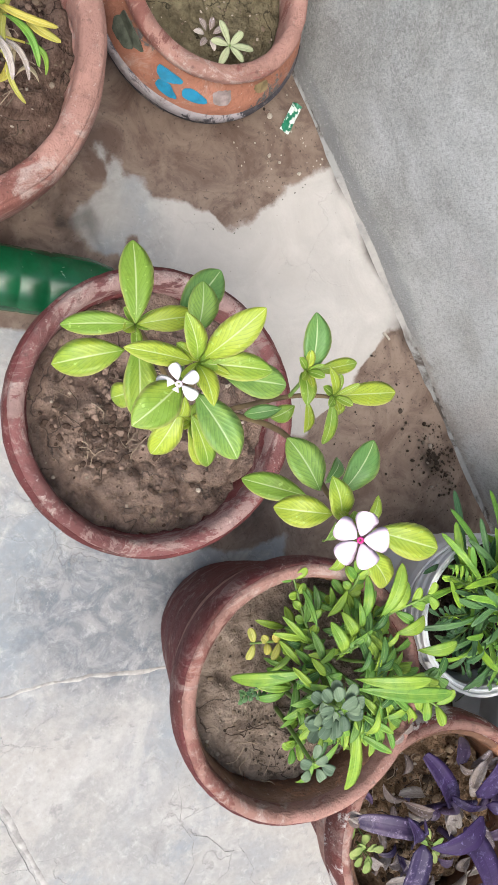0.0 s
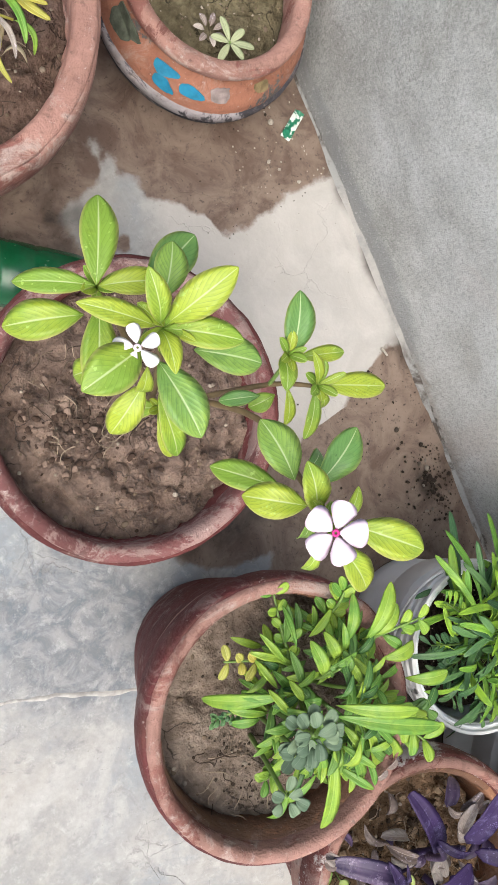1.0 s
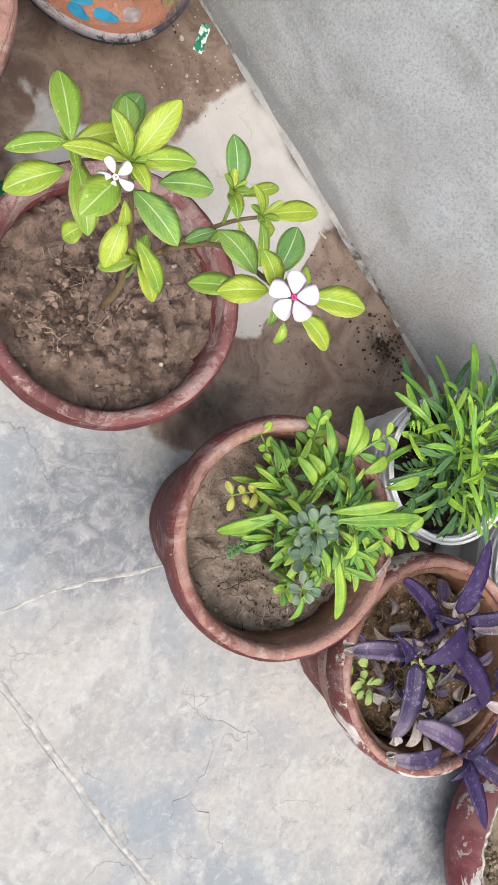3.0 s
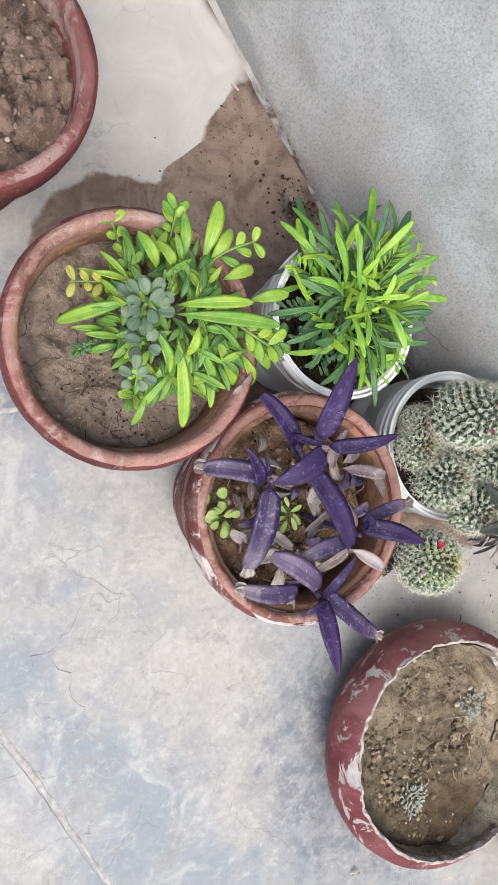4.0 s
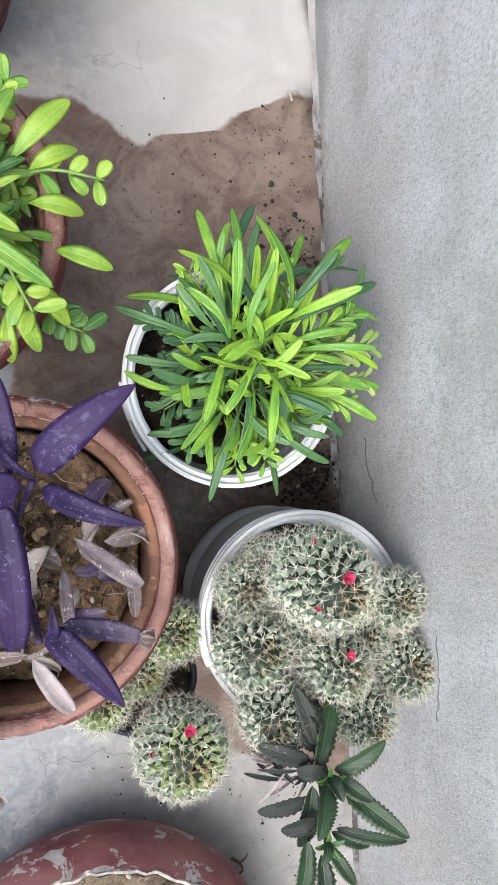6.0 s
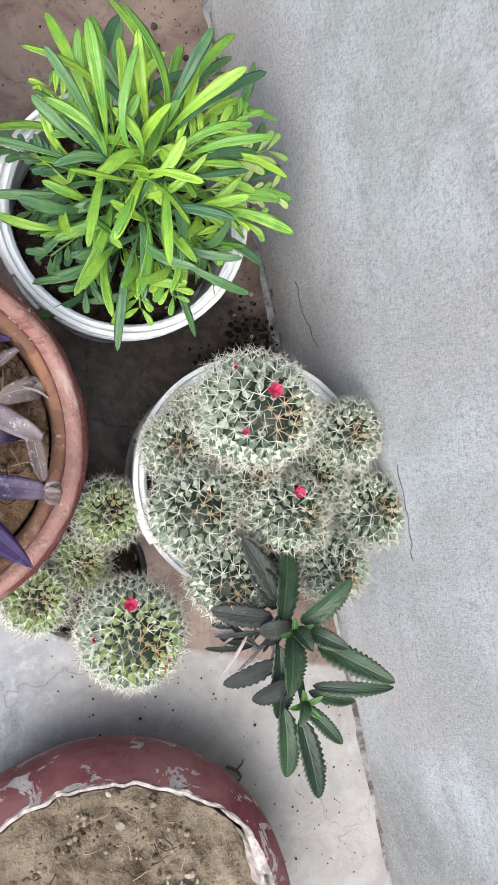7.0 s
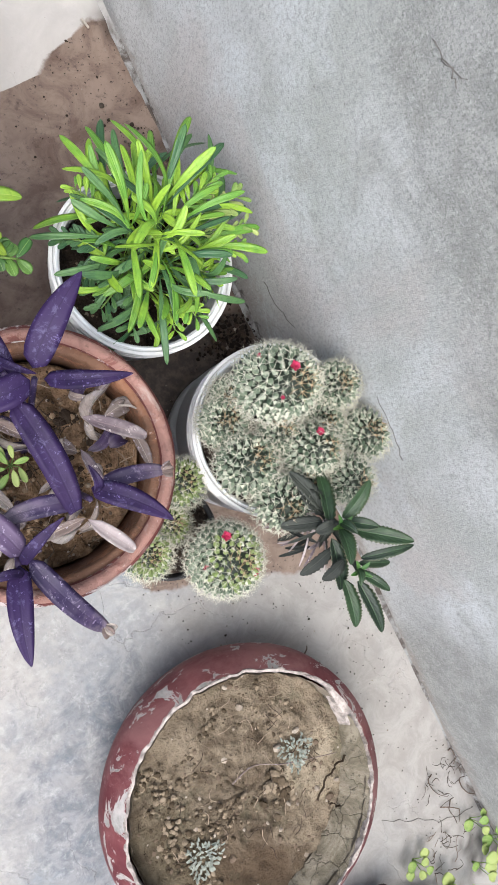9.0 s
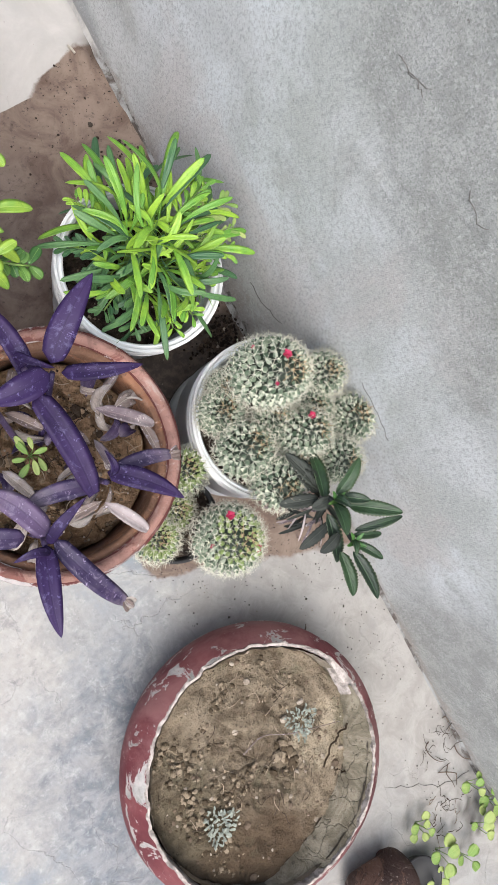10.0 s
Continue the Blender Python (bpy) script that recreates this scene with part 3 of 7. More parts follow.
def ground():
    fx = np.arange(-1.0, 0.50, 0.0125)
    fy = np.arange(-1.75, 1.05, 0.0125)
    xs = np.concatenate([[-60, -20, -8, -4, -2, -1.4], fx, [0.6, 1.2, 4, 15, 60]])
    ys = np.concatenate([[-60, -20, -8, -4, -2.2], fy, [1.2, 1.6, 3, 8, 20, 60]])
    verts, damp, grime_shade, cement, worn, stain_shade = [], [], [], [], [], []
    for y in ys:
        for x in xs:
            inside = -1.01 < x < 0.5 and -1.76 < y < 1.06
            z = 0.0025 * noise.noise(Vector((x * 3, y * 3, 1))) + 0.0008 * noise.noise(Vector((x * 30, y * 30, 1))) if inside else 0.0
            verts.append((x, y, z - 0.001))
            damp.append(damp_field(x, y) if inside else -0.2)
            grime_shade.append(grime_shade_field(x, y) if inside else 0.0)
            south = min(1.0, max(0.0, (-0.55 - y + 0.12 * noise.noise(Vector((x * 5, y * 5, 4)))) / 0.25)) * min(1.0, max(0.0, (x - 0.02 + 0.10 * noise.noise(Vector((x * 4, y * 4, 6)))) / 0.12))
            fade = min(1.0, max(0.0, (1.05 - y) / 0.3), max(0.0, (y + 1.75) / 0.3)) * (x < 0.5)
            # stain by the herb pot; round the broken pot its floor shade as colour
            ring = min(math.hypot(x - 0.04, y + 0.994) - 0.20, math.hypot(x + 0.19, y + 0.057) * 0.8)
            stain_shade.append(1.2 * math.exp(-((x + 0.18) ** 2 + (y + 0.037) ** 2) / 0.012) + max(0.0, 1 - max(0.0, ring) / 0.14) * max(0.0, min(1.0, 0.9 - 3.0 * (x - 0.03), (y + 1.35) / 0.15)) if inside else 0.0)
            murk = max(0.0, min(1.0, 1.5 - math.hypot(x - 0.026, y - 0.50) / 0.08 + 0.8 * noise.noise(Vector((x * 14, y * 14, 3)))))
            worn.append(max(south * fade, 0.8 * murk))
            cement.append(fade * (1 - south) * min(1.0, max(0.0, (x - 0.07 + 0.10 * noise.noise(Vector((x * 5, y * 5, 8)))) / 0.10)))
    nx = len(xs)
    faces = [(j * nx + i, j * nx + i + 1, (j + 1) * nx + i + 1, (j + 1) * nx + i) for j in range(len(ys) - 1) for i in range(nx - 1)]
    me = mesh_of("ground", verts, faces)
    for key, values in (("damp", damp), ("grime_shade", grime_shade), ("smooth_cement", cement), ("worn", worn), ("stain_shade", stain_shade)):
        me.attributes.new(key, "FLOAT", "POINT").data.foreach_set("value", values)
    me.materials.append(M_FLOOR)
    return tagged(new("ground", me), "worn grey cement courtyard floor with damp muddy stains", "floor", kind="structure")


def wall():
    verts, faces = [], []
    ys = np.concatenate([[-30, -8, -3], np.arange(-1.8, 1.3, 0.025), [3, 8, 30]])
    zs = np.concatenate([[-0.05], np.arange(0.0, 0.2, 0.0125), np.arange(0.2, 1.25, 0.05), [1.28]])
    for y in ys:
        for z in zs:
            near = abs(y) < 2
            d = 0.004 * noise.noise(Vector((y * 2.2, z * 2.2, 3))) + 0.0012 * noise.noise(Vector((y * 14, z * 14, 3))) if near else 0
            verts.append((WALL_X + d, y, z))
    nz = len(zs)
    for i in range(len(ys) - 1):
        for k in range(nz - 1):
            a = i * nz + k
            faces.append((a, a + 1, a + nz + 1, a + nz))
    k = len(verts)
    for y in (-30, 30):
        for z in (-0.05, 1.28):
            verts.append((WALL_X + 0.22, y, z))
    first = [i * nz + nz - 1 for i in range(len(ys))]
    faces.append(tuple(first + [k + 3, k + 1])[::-1])
    faces.append((k, k + 2, k + 3, k + 1))
    me = mesh_of("wall_east", verts, faces)
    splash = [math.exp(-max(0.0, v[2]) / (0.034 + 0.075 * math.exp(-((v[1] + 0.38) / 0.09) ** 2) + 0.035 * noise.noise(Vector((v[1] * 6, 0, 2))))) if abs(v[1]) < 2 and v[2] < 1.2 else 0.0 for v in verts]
    aged = [max(0.0, min(1.0, (-0.82 - v[1]) / 0.25), min(0.5, (v[1] - 0.02) / 0.5), 1.15 - math.hypot((v[1] + 0.50) / 0.40, (v[2] - 0.64) / 0.26)) for v in verts]
    band = [max(0.0, min(1.0, (0.072 - v[2]) / 0.045)) * max(0.0, min(1.0, (v[1] - 0.02) / 0.12)) * max(0.0, min(1.0, (0.75 - v[1]) / 0.2)) for v in verts]
    me.attributes.new("band", "FLOAT", "POINT").data.foreach_set("value", band)
    me.attributes.new("aged", "FLOAT", "POINT").data.foreach_set("value", aged)
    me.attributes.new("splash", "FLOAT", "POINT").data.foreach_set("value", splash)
    me.materials.append(M_WALL)
    return tagged(new("wall_east", me), "rough grey cement-plastered courtyard wall", "wall", kind="structure")


def skirting():
    """The uneven fillet of cement at the foot of the wall."""
    verts, faces = [], []
    ys = np.arange(-1.75, 1.2, 0.02)
    for y in ys:
        w = 0.006 + 0.005 * noise.noise(Vector((y * 9, 0, 0))) + 0.003 * noise.noise(Vector((y * 40, 0, 0)))
        for a in (0, 0.35, 0.7, 1.0):
            verts.append((WALL_X + 0.006 - (w + 0.006) * (1 - a) ** 1.6, y, 0.030 * a ** 1.7 + 0.0005 - (0.004 if a == 0 else 0)))
    for i in range(len(ys) - 1):
        for k in range(3):
            a = i * 4 + k
            faces.append((a, a + 1, a + 5, a + 4))
    me = mesh_of("trim", verts, faces)
    me.attributes.new("clean", "FLOAT", "POINT").data.foreach_set("value", [max(0.0, min(1.0, (v[1] - 0.08) / 0.05, (0.40 - v[1]) / 0.04)) for v in verts])
    me.materials.append(M_TRIM)
    return tagged(new("trim", me), "uneven cement fillet along the foot of the wall", "trim", kind="structure")


def streak(name, points, width, material, label, category, jag=0.0035):
    """A crack or filled seam lying on the floor as a thin uneven ribbon."""
    rnd = random.Random(len(points) * 7 + int(points[0][0] * 1000))
    line = []
    for (ax, ay), (bx, by) in zip(points, points[1:]):
        n = max(2, int(math.hypot(bx - ax, by - ay) / 0.012))
        for i in range(n):
            t = i / n
            line.append((ax + (bx - ax) * t + rnd.uniform(-1, 1) * jag, ay + (by - ay) * t + rnd.uniform(-1, 1) * jag))
    line.append(points[-1])
    verts, faces = [], []
    for i, (x, y) in enumerate(line):
        a, b = line[max(i - 1, 0)], line[min(i + 1, len(line) - 1)]
        dx, dy = b[0] - a[0], b[1] - a[1]
        l = math.hypot(dx, dy) or 1
        w = width * rnd.uniform(0.5, 1.2) * (0.35 if i in (0, len(line) - 1) else 1)
        z = 0.0025 * noise.noise(Vector((x * 3, y * 3, 1))) + 0.0003 + 0.15 * min(width, 0.005)
        verts += [(x - dy / l * w, y + dx / l * w, z - 0.002), (x, y, z), (x + dy / l * w, y - dx / l * w, z - 0.002)]
    for i in range(len(line) - 1):
        faces += [(3 * i, 3 * i + 1, 3 * i + 4, 3 * i + 3), (3 * i + 1, 3 * i + 2, 3 * i + 5, 3 * i + 4)]
    me = mesh_of(name, verts, faces)
    me.materials.append(material)
    return tagged(new(name, me), label, category, kind="structure")


ground()
wall()
skirting()


# ---- pots ----
def clay_pot(place, radius, height, label, body, rim, lip=0.020, rim_h=0.05, base=0.66, seed=0.0, depth=0.07, step=False, outer_paint=None):
    """A flared clay flower pot with a thick rolled rim."""
    pot = thing("flower_pot", place, label, "flower pot")
    R, H = radius, height
    rb = R * base
    under = R - 0.012
    prof = [(0.001, 0.0), (rb * 0.6, 0.0), (rb - 0.006, 0.0), (rb, 0.006)]
    for k in range(1, 9):
        t = k / 8
        prof.append((rb + (under - rb) * t ** 0.85, 0.006 + (H - rim_h - 0.006) * t))
    prof += [(under - 0.001, H - rim_h * 0.5), (R - lip, H - rim_h * 0.5), (R - lip - 0.004, H - depth), (R - lip - 0.010, H - depth - 0.03), (0.001, H - depth - 0.03)]
    v, f = lathe(prof, 72, 0.0012, seed)
    part("body", mesh_of("body", v, f), body, pot)
    inner = R - lip
    outer = [(under - 0.004, H - rim_h), (R - 0.005, H - rim_h + 0.001), (R, H - rim_h + 0.008), (R + 0.0015, H - rim_h * 0.45), (R, H - 0.008), (R - 0.004, H - 0.0035), (under - 0.006, H - 0.006)]
    v, f = lathe(outer, 110, 0.0016, seed + 3, close=True)
    part("rim", mesh_of("rim", v, f), outer_paint or rim, pot)
    lip_ring = [(R - 0.0035, H - 0.005), (R - 0.0055, H - 0.0005), (R - 0.010, H + 0.0005), (inner + 0.006, H), (inner + 0.001, H - 0.004), (inner - 0.001, H - rim_h * 0.6)]
    if depth > 0.075 and not step:
        ring = [(inner + 0.004, H - 0.020), (inner - 0.0025, H - 0.020), (inner - 0.005, H - rim_h), (inner - 0.007, H - depth - 0.012), (inner + 0.006, H - depth)]
        v, f = lathe(ring, 110, 0.0014, seed + 9, close=True)
        part("inner_wall", mesh_of("inner_wall", v, f), M_MUDDY, pot, "mud-stained orange inner wall")
    if step:
        ring = [(inner + 0.004, H - 0.011), (inner - 0.006, H - 0.0125), (inner - 0.0085, H - 0.016), (inner - 0.0095, H - rim_h * 0.8), (inner - 0.0115, H - depth - 0.012), (inner + 0.006, H - depth)]
        v, f = lathe(ring, 110, 0.0022, seed + 9, close=True)
        part("inner_wall", mesh_of("inner_wall", v, f), M_MUDDY, pot, "mud-stained orange inner wall below a ledge")
    lip_ring += [(inner - 0.004, H - depth - 0.012), (inner + 0.008, H - depth)]
    v, f = lathe(lip_ring, 110, 0.0018, seed + 5, close=True)
    part("lip", mesh_of("lip", v, f), rim, pot, "worn paler lip and inner wall")
    return pot


def soil_bed(place, radius, label, material, rough=0.008, seed=0, stones=60, pits=0, tilt=(0, 0), stone_size=0.004, drop=0.010):
    """Crumbly soil that fills a pot, with small stones pressed into it."""
    rnd = random.Random(seed)
    rings, segs = 40, 120
    holes = [(rnd.uniform(-0.6, 0.6) * radius, rnd.uniform(-0.6, 0.6) * radius, rnd.uniform(0.006, 0.014)) for _ in range(pits)]

    def height(x, y):
        p = Vector((x * 22, y * 22, seed * 3.1))
        h = rough * noise.noise(p) + rough * 0.8 * noise.noise(p * 2.7) + rough * 0.5 * noise.noise(p * 6) - rough * 0.9 * max(0.0, 0.12 - abs(noise.noise(p * 1.7 + Vector((3, 1, 7))))) / 0.12
        for hx, hy, hr in holes:
            h -= 0.014 * math.exp(-((x - hx) ** 2 + (y - hy) ** 2) / (hr * hr))
        return h + tilt[0] * x + tilt[1] * y - drop * (math.hypot(x, y) / radius) ** 6
    verts, faces = [(0, 0, height(0, 0))], []
    for k in range(1, rings + 1):
        r = radius * k / rings
        for i in range(segs):
            a = 2 * math.pi * i / segs
            x, y = r * math.cos(a), r * math.sin(a)
            verts.append((x, y, height(x, y)))
    for i in range(segs):
        faces.append((0, 1 + i, 1 + (i + 1) % segs))
    for k in range(rings - 1):
        for i in range(segs):
            a, b = 1 + k * segs, 1 + (k + 1) * segs
            j = (i + 1) % segs
            faces.append((a + i, b + i, b + j, a + j))
    k = len(verts)
    verts += [(v[0], v[1], -0.03) for v in verts[1 + (rings - 1) * segs:1 + rings * segs]]
    for i in range(segs):
        j = (i + 1) % segs
        faces.append((1 + (rings - 1) * segs + i, k + i, k + j, 1 + (rings - 1) * segs + j))
    bed = thing("soil", place, label, "soil", kind="stuff")
    part("soil_surface", mesh_of("soil_surface", verts, faces), material, bed, kind="stuff")
    lumps = []
    for _ in range(stones):
        a, r = rnd.uniform(0, 6.283), radius * 0.95 * math.sqrt(rnd.random())
        x, y = r * math.cos(a), r * math.sin(a)
        s = stone_size * rnd.uniform(0.3, 1.0) ** 1.5
        lumps.append(pebble((x, y, height(x, y) + s * 0.1), s, rnd))
    for _ in range(stones * 3):
        a, r = rnd.uniform(0, 6.283), radius * 0.97 * math.sqrt(rnd.random())
        x, y = r * math.cos(a), r * math.sin(a)
        s = stone_size * 0.55 * rnd.uniform(0.4, 1.0)
        lumps.append(pebble((x, y, height(x, y)), s, rnd, 0.5))
    v, f = joined(lumps)
    s = Shade("soil_crumbs_" + str(seed), 0.9, 0.2)
    dark = (0.15, 0.112, 0.080)
    m = s.done(s.mix(s.step(s.island(), 0.55, 0.95), dark, (0.38, 0.33, 0.27)))
    part("crumbs", mesh_of("crumbs", v, f, smooth=False), m, bed, kind="stuff")
    return bed


VINCA_POT = (-0.051, 0.206, 0.0)
HERB_POT = (-0.049, -0.151, 0.0)
PURPLE_POT = (0.034, -0.450, 0.0)
clay_pot(VINCA_POT, 0.1545, 0.297, "dusty red clay flower pot with a thick worn rim", M_MAROON, M_RIM_RED, 0.021, 0.055, 0.66, 1.0, 0.05, False, M_MAROON)
soil_bed((-0.051, 0.206, 0.267), 0.134, "damp cracked brown soil in the red clay pot", M_SOIL_MUD, 0.012, 1, 50, 7)
clay_pot(HERB_POT, 0.1505, 0.310, "orange-brown clay flower pot with a dark red outside", M_MAROON, M_CLAY, 0.020, 0.052, 0.64, 2.0, 0.08, False, M_MAROON)
soil_bed((-0.049, -0.151, 0.258), 0.128, "damp grey-brown soil in the orange clay pot", M_SOIL, 0.008, 2, 45, 6)
clay_pot(PURPLE_POT, 0.153, 0.271, "peeling orange clay flower pot with a stepped rim", M_PEEL, M_CLAY, 0.018, 0.05, 0.66, 3.0, 0.085, True, M_PEEL)
soil_bed((0.034, -0.450, 0.205), 0.1225, "dark soil littered with dry leaves in a clay pot", M_SOIL_WARM, 0.009, 3, 70, 3)
clay_pot((-0.094, 0.690, 0.0), 0.224, 0.235, "large pinkish clay flower pot with a thick rim", M_CLAY, M_CLAY, 0.032, 0.06, 0.68, 4.0, 0.06)
soil_bed((-0.094, 0.690, 0.197), 0.191, "red-brown crumbly soil in the large clay pot", M_SOIL_RED, 0.014, 4, 120, 4)


def painted_pot(place):
    """A squat round pot with a wide mouth, banded and painted with blue petals."""
    pot = thing("painted_pot", place, "squat round clay pot painted with blue petals and a grey band", "flower pot")
    prof = [(0.001, 0.0), (0.080, 0.0), (0.087, 0.006), (0.120, 0.045), (0.141, 0.085), (0.146, 0.100)]
    v, f = lathe(prof + [(0.147, 0.104)], 80, 0.002, 5)
    part("lower_body", mesh_of("lower_body", v, f), M_CLAY, pot)
    v, f = lathe([(0.144, 0.090), (0.1475, 0.092), (0.1485, 0.098), (0.146, 0.101)], 80, 0.002, 5)
    part("dark_line", mesh_of("dark_line", v, f), M_DARK_LINE, pot, "dark painted line with worn patches")
    v, f = lathe([(0.146, 0.098), (0.1500, 0.103), (0.1515, 0.113), (0.1495, 0.121), (0.146, 0.123)], 80, 0.002, 5)
    part("grey_band", mesh_of("grey_band", v, f), M_BAND, pot, "worn grey-white painted band")
    v, f = lathe([(0.147, 0.116), (0.1455, 0.130), (0.139, 0.148), (0.128, 0.163), (0.121, 0.170), (0.118, 0.178)], 80, 0.002, 5)
    part("shoulder", mesh_of("shoulder", v, f), M_SMEARED, pot)
    v, f = lathe([(0.116, 0.172), (0.126, 0.178), (0.130, 0.188), (0.128, 0.196), (0.120, 0.200), (0.109, 0.198), (0.105, 0.190), (0.104, 0.155), (0.107, 0.13), (0.113, 0.15)], 80, 0.002, 6, close=True)
    part("rim", mesh_of("rim", v, f), M_CLAY, pot)
    for az, dz, turn, ln, wide, paint, name, note in (
            (-143.5, 0.1600, 4, 0.034, 0.010, M_BLUE, "petal_mark", "painted blue petal"), (-141.5, 0.1425, -25, 0.030, 0.010, M_BLUE, "petal_mark", "painted blue petal"), (-126.0, 0.1500, -12, 0.033, 0.009, M_BLUE, "petal_mark", "painted blue petal"),
            (-175.0, 0.1590, 10, 0.046, 0.022, M_BLOT, "paint_blot", "dark green paint blot"), (-110.0, 0.1560, 60, 0.026, 0.013, M_SMEAR, "paint_blot", "grey paint smear"), (-84.0, 0.1600, 70, 0.020, 0.012, M_OLIVE, "paint_blot", "olive paint mark")):
        verts, faces = [], []
        n = 36
        ring = []
        ragged = 0.28 if name == "paint_blot" else 0.14
        for i in range(n):
            a = 2 * math.pi * i / n
            edge = 1 + ragged * noise.noise(Vector((2.2 * math.cos(a), 2.2 * math.sin(a), az)))
            x, y = ln * 0.55 * math.cos(a), wide * math.sin(a) * (1.0 - 0.35 * math.cos(a))
            c, s = math.cos(radians(turn)), math.sin(radians(turn))
            ring.append(((x * c - y * s) * edge, (x * s + y * c) * edge))
        for lift in (0.0, 0.0014):
            for px, py in ring:
                h = dz + py * 0.75
                rr = np.interp(h, [0.116, 0.130, 0.148, 0.163], [0.147, 0.1455, 0.139, 0.128]) + 0.0012 + lift
                a = radians(az) + px / 0.135
                verts.append((rr * math.cos(a), rr * math.sin(a), h))
        faces.append(tuple(range(n, 2 * n)))
        faces += [(i, (i + 1) % n, n + (i + 1) % n, n + i) for i in range(n)]
        part(name, mesh_of(name, verts, faces, smooth=False), paint, pot, note)
    return pot


M_BAND = clay_material("worn_grey_band", (0.33, 0.30, 0.31), (0.060, 0.056, 0.066), 0.42, 0.35)
M_DARK_LINE = clay_material("worn_dark_line", (0.16, 0.14, 0.14), (0.030, 0.030, 0.040), 0.7, 0.2)
M_BLOT = plain("dark_green_paint", (0.075, 0.085, 0.062), 0.7, 0.3, 0.5, 70, 0.3)
M_SMEAR = plain("grey_paint_smear", (0.27, 0.22, 0.21), 0.7, 0.3, 0.4, 60, 0.3)
M_OLIVE = plain("olive_paint", (0.20, 0.15, 0.075), 0.7, 0.3, 0.4, 60, 0.3)
M_BLUE = plain("blue_enamel_paint", (0.018, 0.185, 0.31), 0.5, 0.4, 0.25, 60, 0.15)
PAINTED = (0.298, 0.637, 0.0)
painted_pot(PAINTED).scale = (0.96, 0.96, 0.87)
soil_bed((PAINTED[0], PAINTED[1], 0.137), 0.1015, "greenish brown soil in the painted pot", M_SOIL_OLIVE, 0.006, 5, 40, 2)


def broken_bowl(place):
    """The bottom half of a round maroon pot, its broken edge showing pale cement."""
    pot = thing("broken_pot", place, "broken round maroon pot with a chipped pale edge", "flower pot")
    segs = 240
    outer = [(0.134, 0.0), (0.157, 0.006), (0.187, 0.028), (0.205, 0.052), (0.2095, 0.072)]
    verts, faces = [], []
    rows = outer + [(0.2055, 0.099), (0.1840, 0.122)]
    top = []
    for i in range(segs):
        a = 2 * math.pi * i / segs
        c = 0.006 * noise.noise(Vector((math.cos(a) * 3, math.sin(a) * 3, 4))) + 0.005 * noise.noise(Vector((math.cos(a) * 12, math.sin(a) * 12, 4)))
        turn = (a + math.pi) % (2 * math.pi) - math.pi
        top.append(c - 0.012 * max(0.0, min(1.0, (turn + 0.45) / 0.15, (0.75 - turn) / 0.25)))
    for k, (r, z) in enumerate(rows):
        for i in range(segs):
            a = 2 * math.pi * i / segs
            e = max(0, k - 4) / 2
            rr = r - e * top[i] * 0.4
            verts.append((rr * math.cos(a), rr * math.sin(a), z + e * top[i]))
    n = len(rows)
    for k in range(n - 1):
        for i in range(segs):
            j = (i + 1) % segs
            faces.append((k * segs + i, k * segs + j, (k + 1) * segs + j, (k + 1) * segs + i))
    faces.append(tuple(range(segs))[::-1])
    me = mesh_of("body", verts, faces)
    height = [max(0.0, (k - n + 4) / 3) * (0.25 + max(0.0, math.cos(2 * math.pi * i / segs - 1.75))) for k in range(n) for i in range(segs)]
    me.attributes.new("flake", "FLOAT", "POINT").data.foreach_set("value", height)
    part("body", me, M_BOWL, pot)
    edge = [(0.1847, 0.1210), (0.1833, 0.1232), (0.1800, 0.1228), (0.1775, 0.106)]
    inner = [(0.175, 0.115), (0.177, 0.088), (0.175, 0.055), (0.165, 0.045)]
    for name, prof, m in (("broken_edge", edge, M_CEMENT_EDGE), ("inside", inner, M_INSIDE)):
        verts, faces = [], []
        for k, (r, z) in enumerate(prof):
            for i in range(segs):
                a = 2 * math.pi * i / segs
                jag = 0.0020 * noise.noise(Vector((math.cos(a) * 9, math.sin(a) * 9, k * 2 + 1))) + 0.0011 * noise.noise(Vector((math.cos(a) * 31, math.sin(a) * 31, k * 5 + 1))) + 0.0008 * noise.noise(Vector((math.cos(a) * 120, math.sin(a) * 120, k * 5 + 3)))
                turn = (a + math.pi) % (2 * math.pi) - math.pi
                if name == "broken_edge" and -0.38 < turn < 0.40:
                    jag -= 0.0042 * k * math.sin((turn + 0.38) / 0.78 * math.pi) ** 0.7
                lift = top[i] if (name == "broken_edge" or k == 0) else 0
                verts.append(((r + jag - lift * 0.4) * math.cos(a), (r + jag - lift * 0.4) * math.sin(a), z + lift + (jag if name == "broken_edge" else 0)))
        for k in range(len(prof) - 1):
            for i in range(segs):
                j = (i + 1) % segs
                faces.append((k * segs + i, k * segs + j, (k + 1) * segs + j, (k + 1) * segs + i))
        part(name, mesh_of(name, verts, faces, smooth=(name == "inside")), m, pot)
    verts, faces = [], []
    n = 80
    for i in range(n + 1):
        a = radians(-118 + 124 * i / n)
        swell = math.sin(math.pi * i / n) ** 0.6
        for k, (q, z) in enumerate(((0.0, 0.078), (0.25, 0.090), (0.5, 0.098), (0.8, 0.108), (1.0, 0.119))):
            rr = 0.1800 - (0.034 + 0.005 * noise.noise(Vector((a * 5, 2, 1)))) * swell * (1 - q)
            j = 0.0015 * noise.noise(Vector((a * 25, k * 1.7, 6)))
            verts.append(((rr + j) * math.cos(a), (rr + j) * math.sin(a), z + j))
    for i in range(n):
        for k in range(4):
            b = i * 5 + k
            faces.append((b, b + 5, b + 6, b + 1))
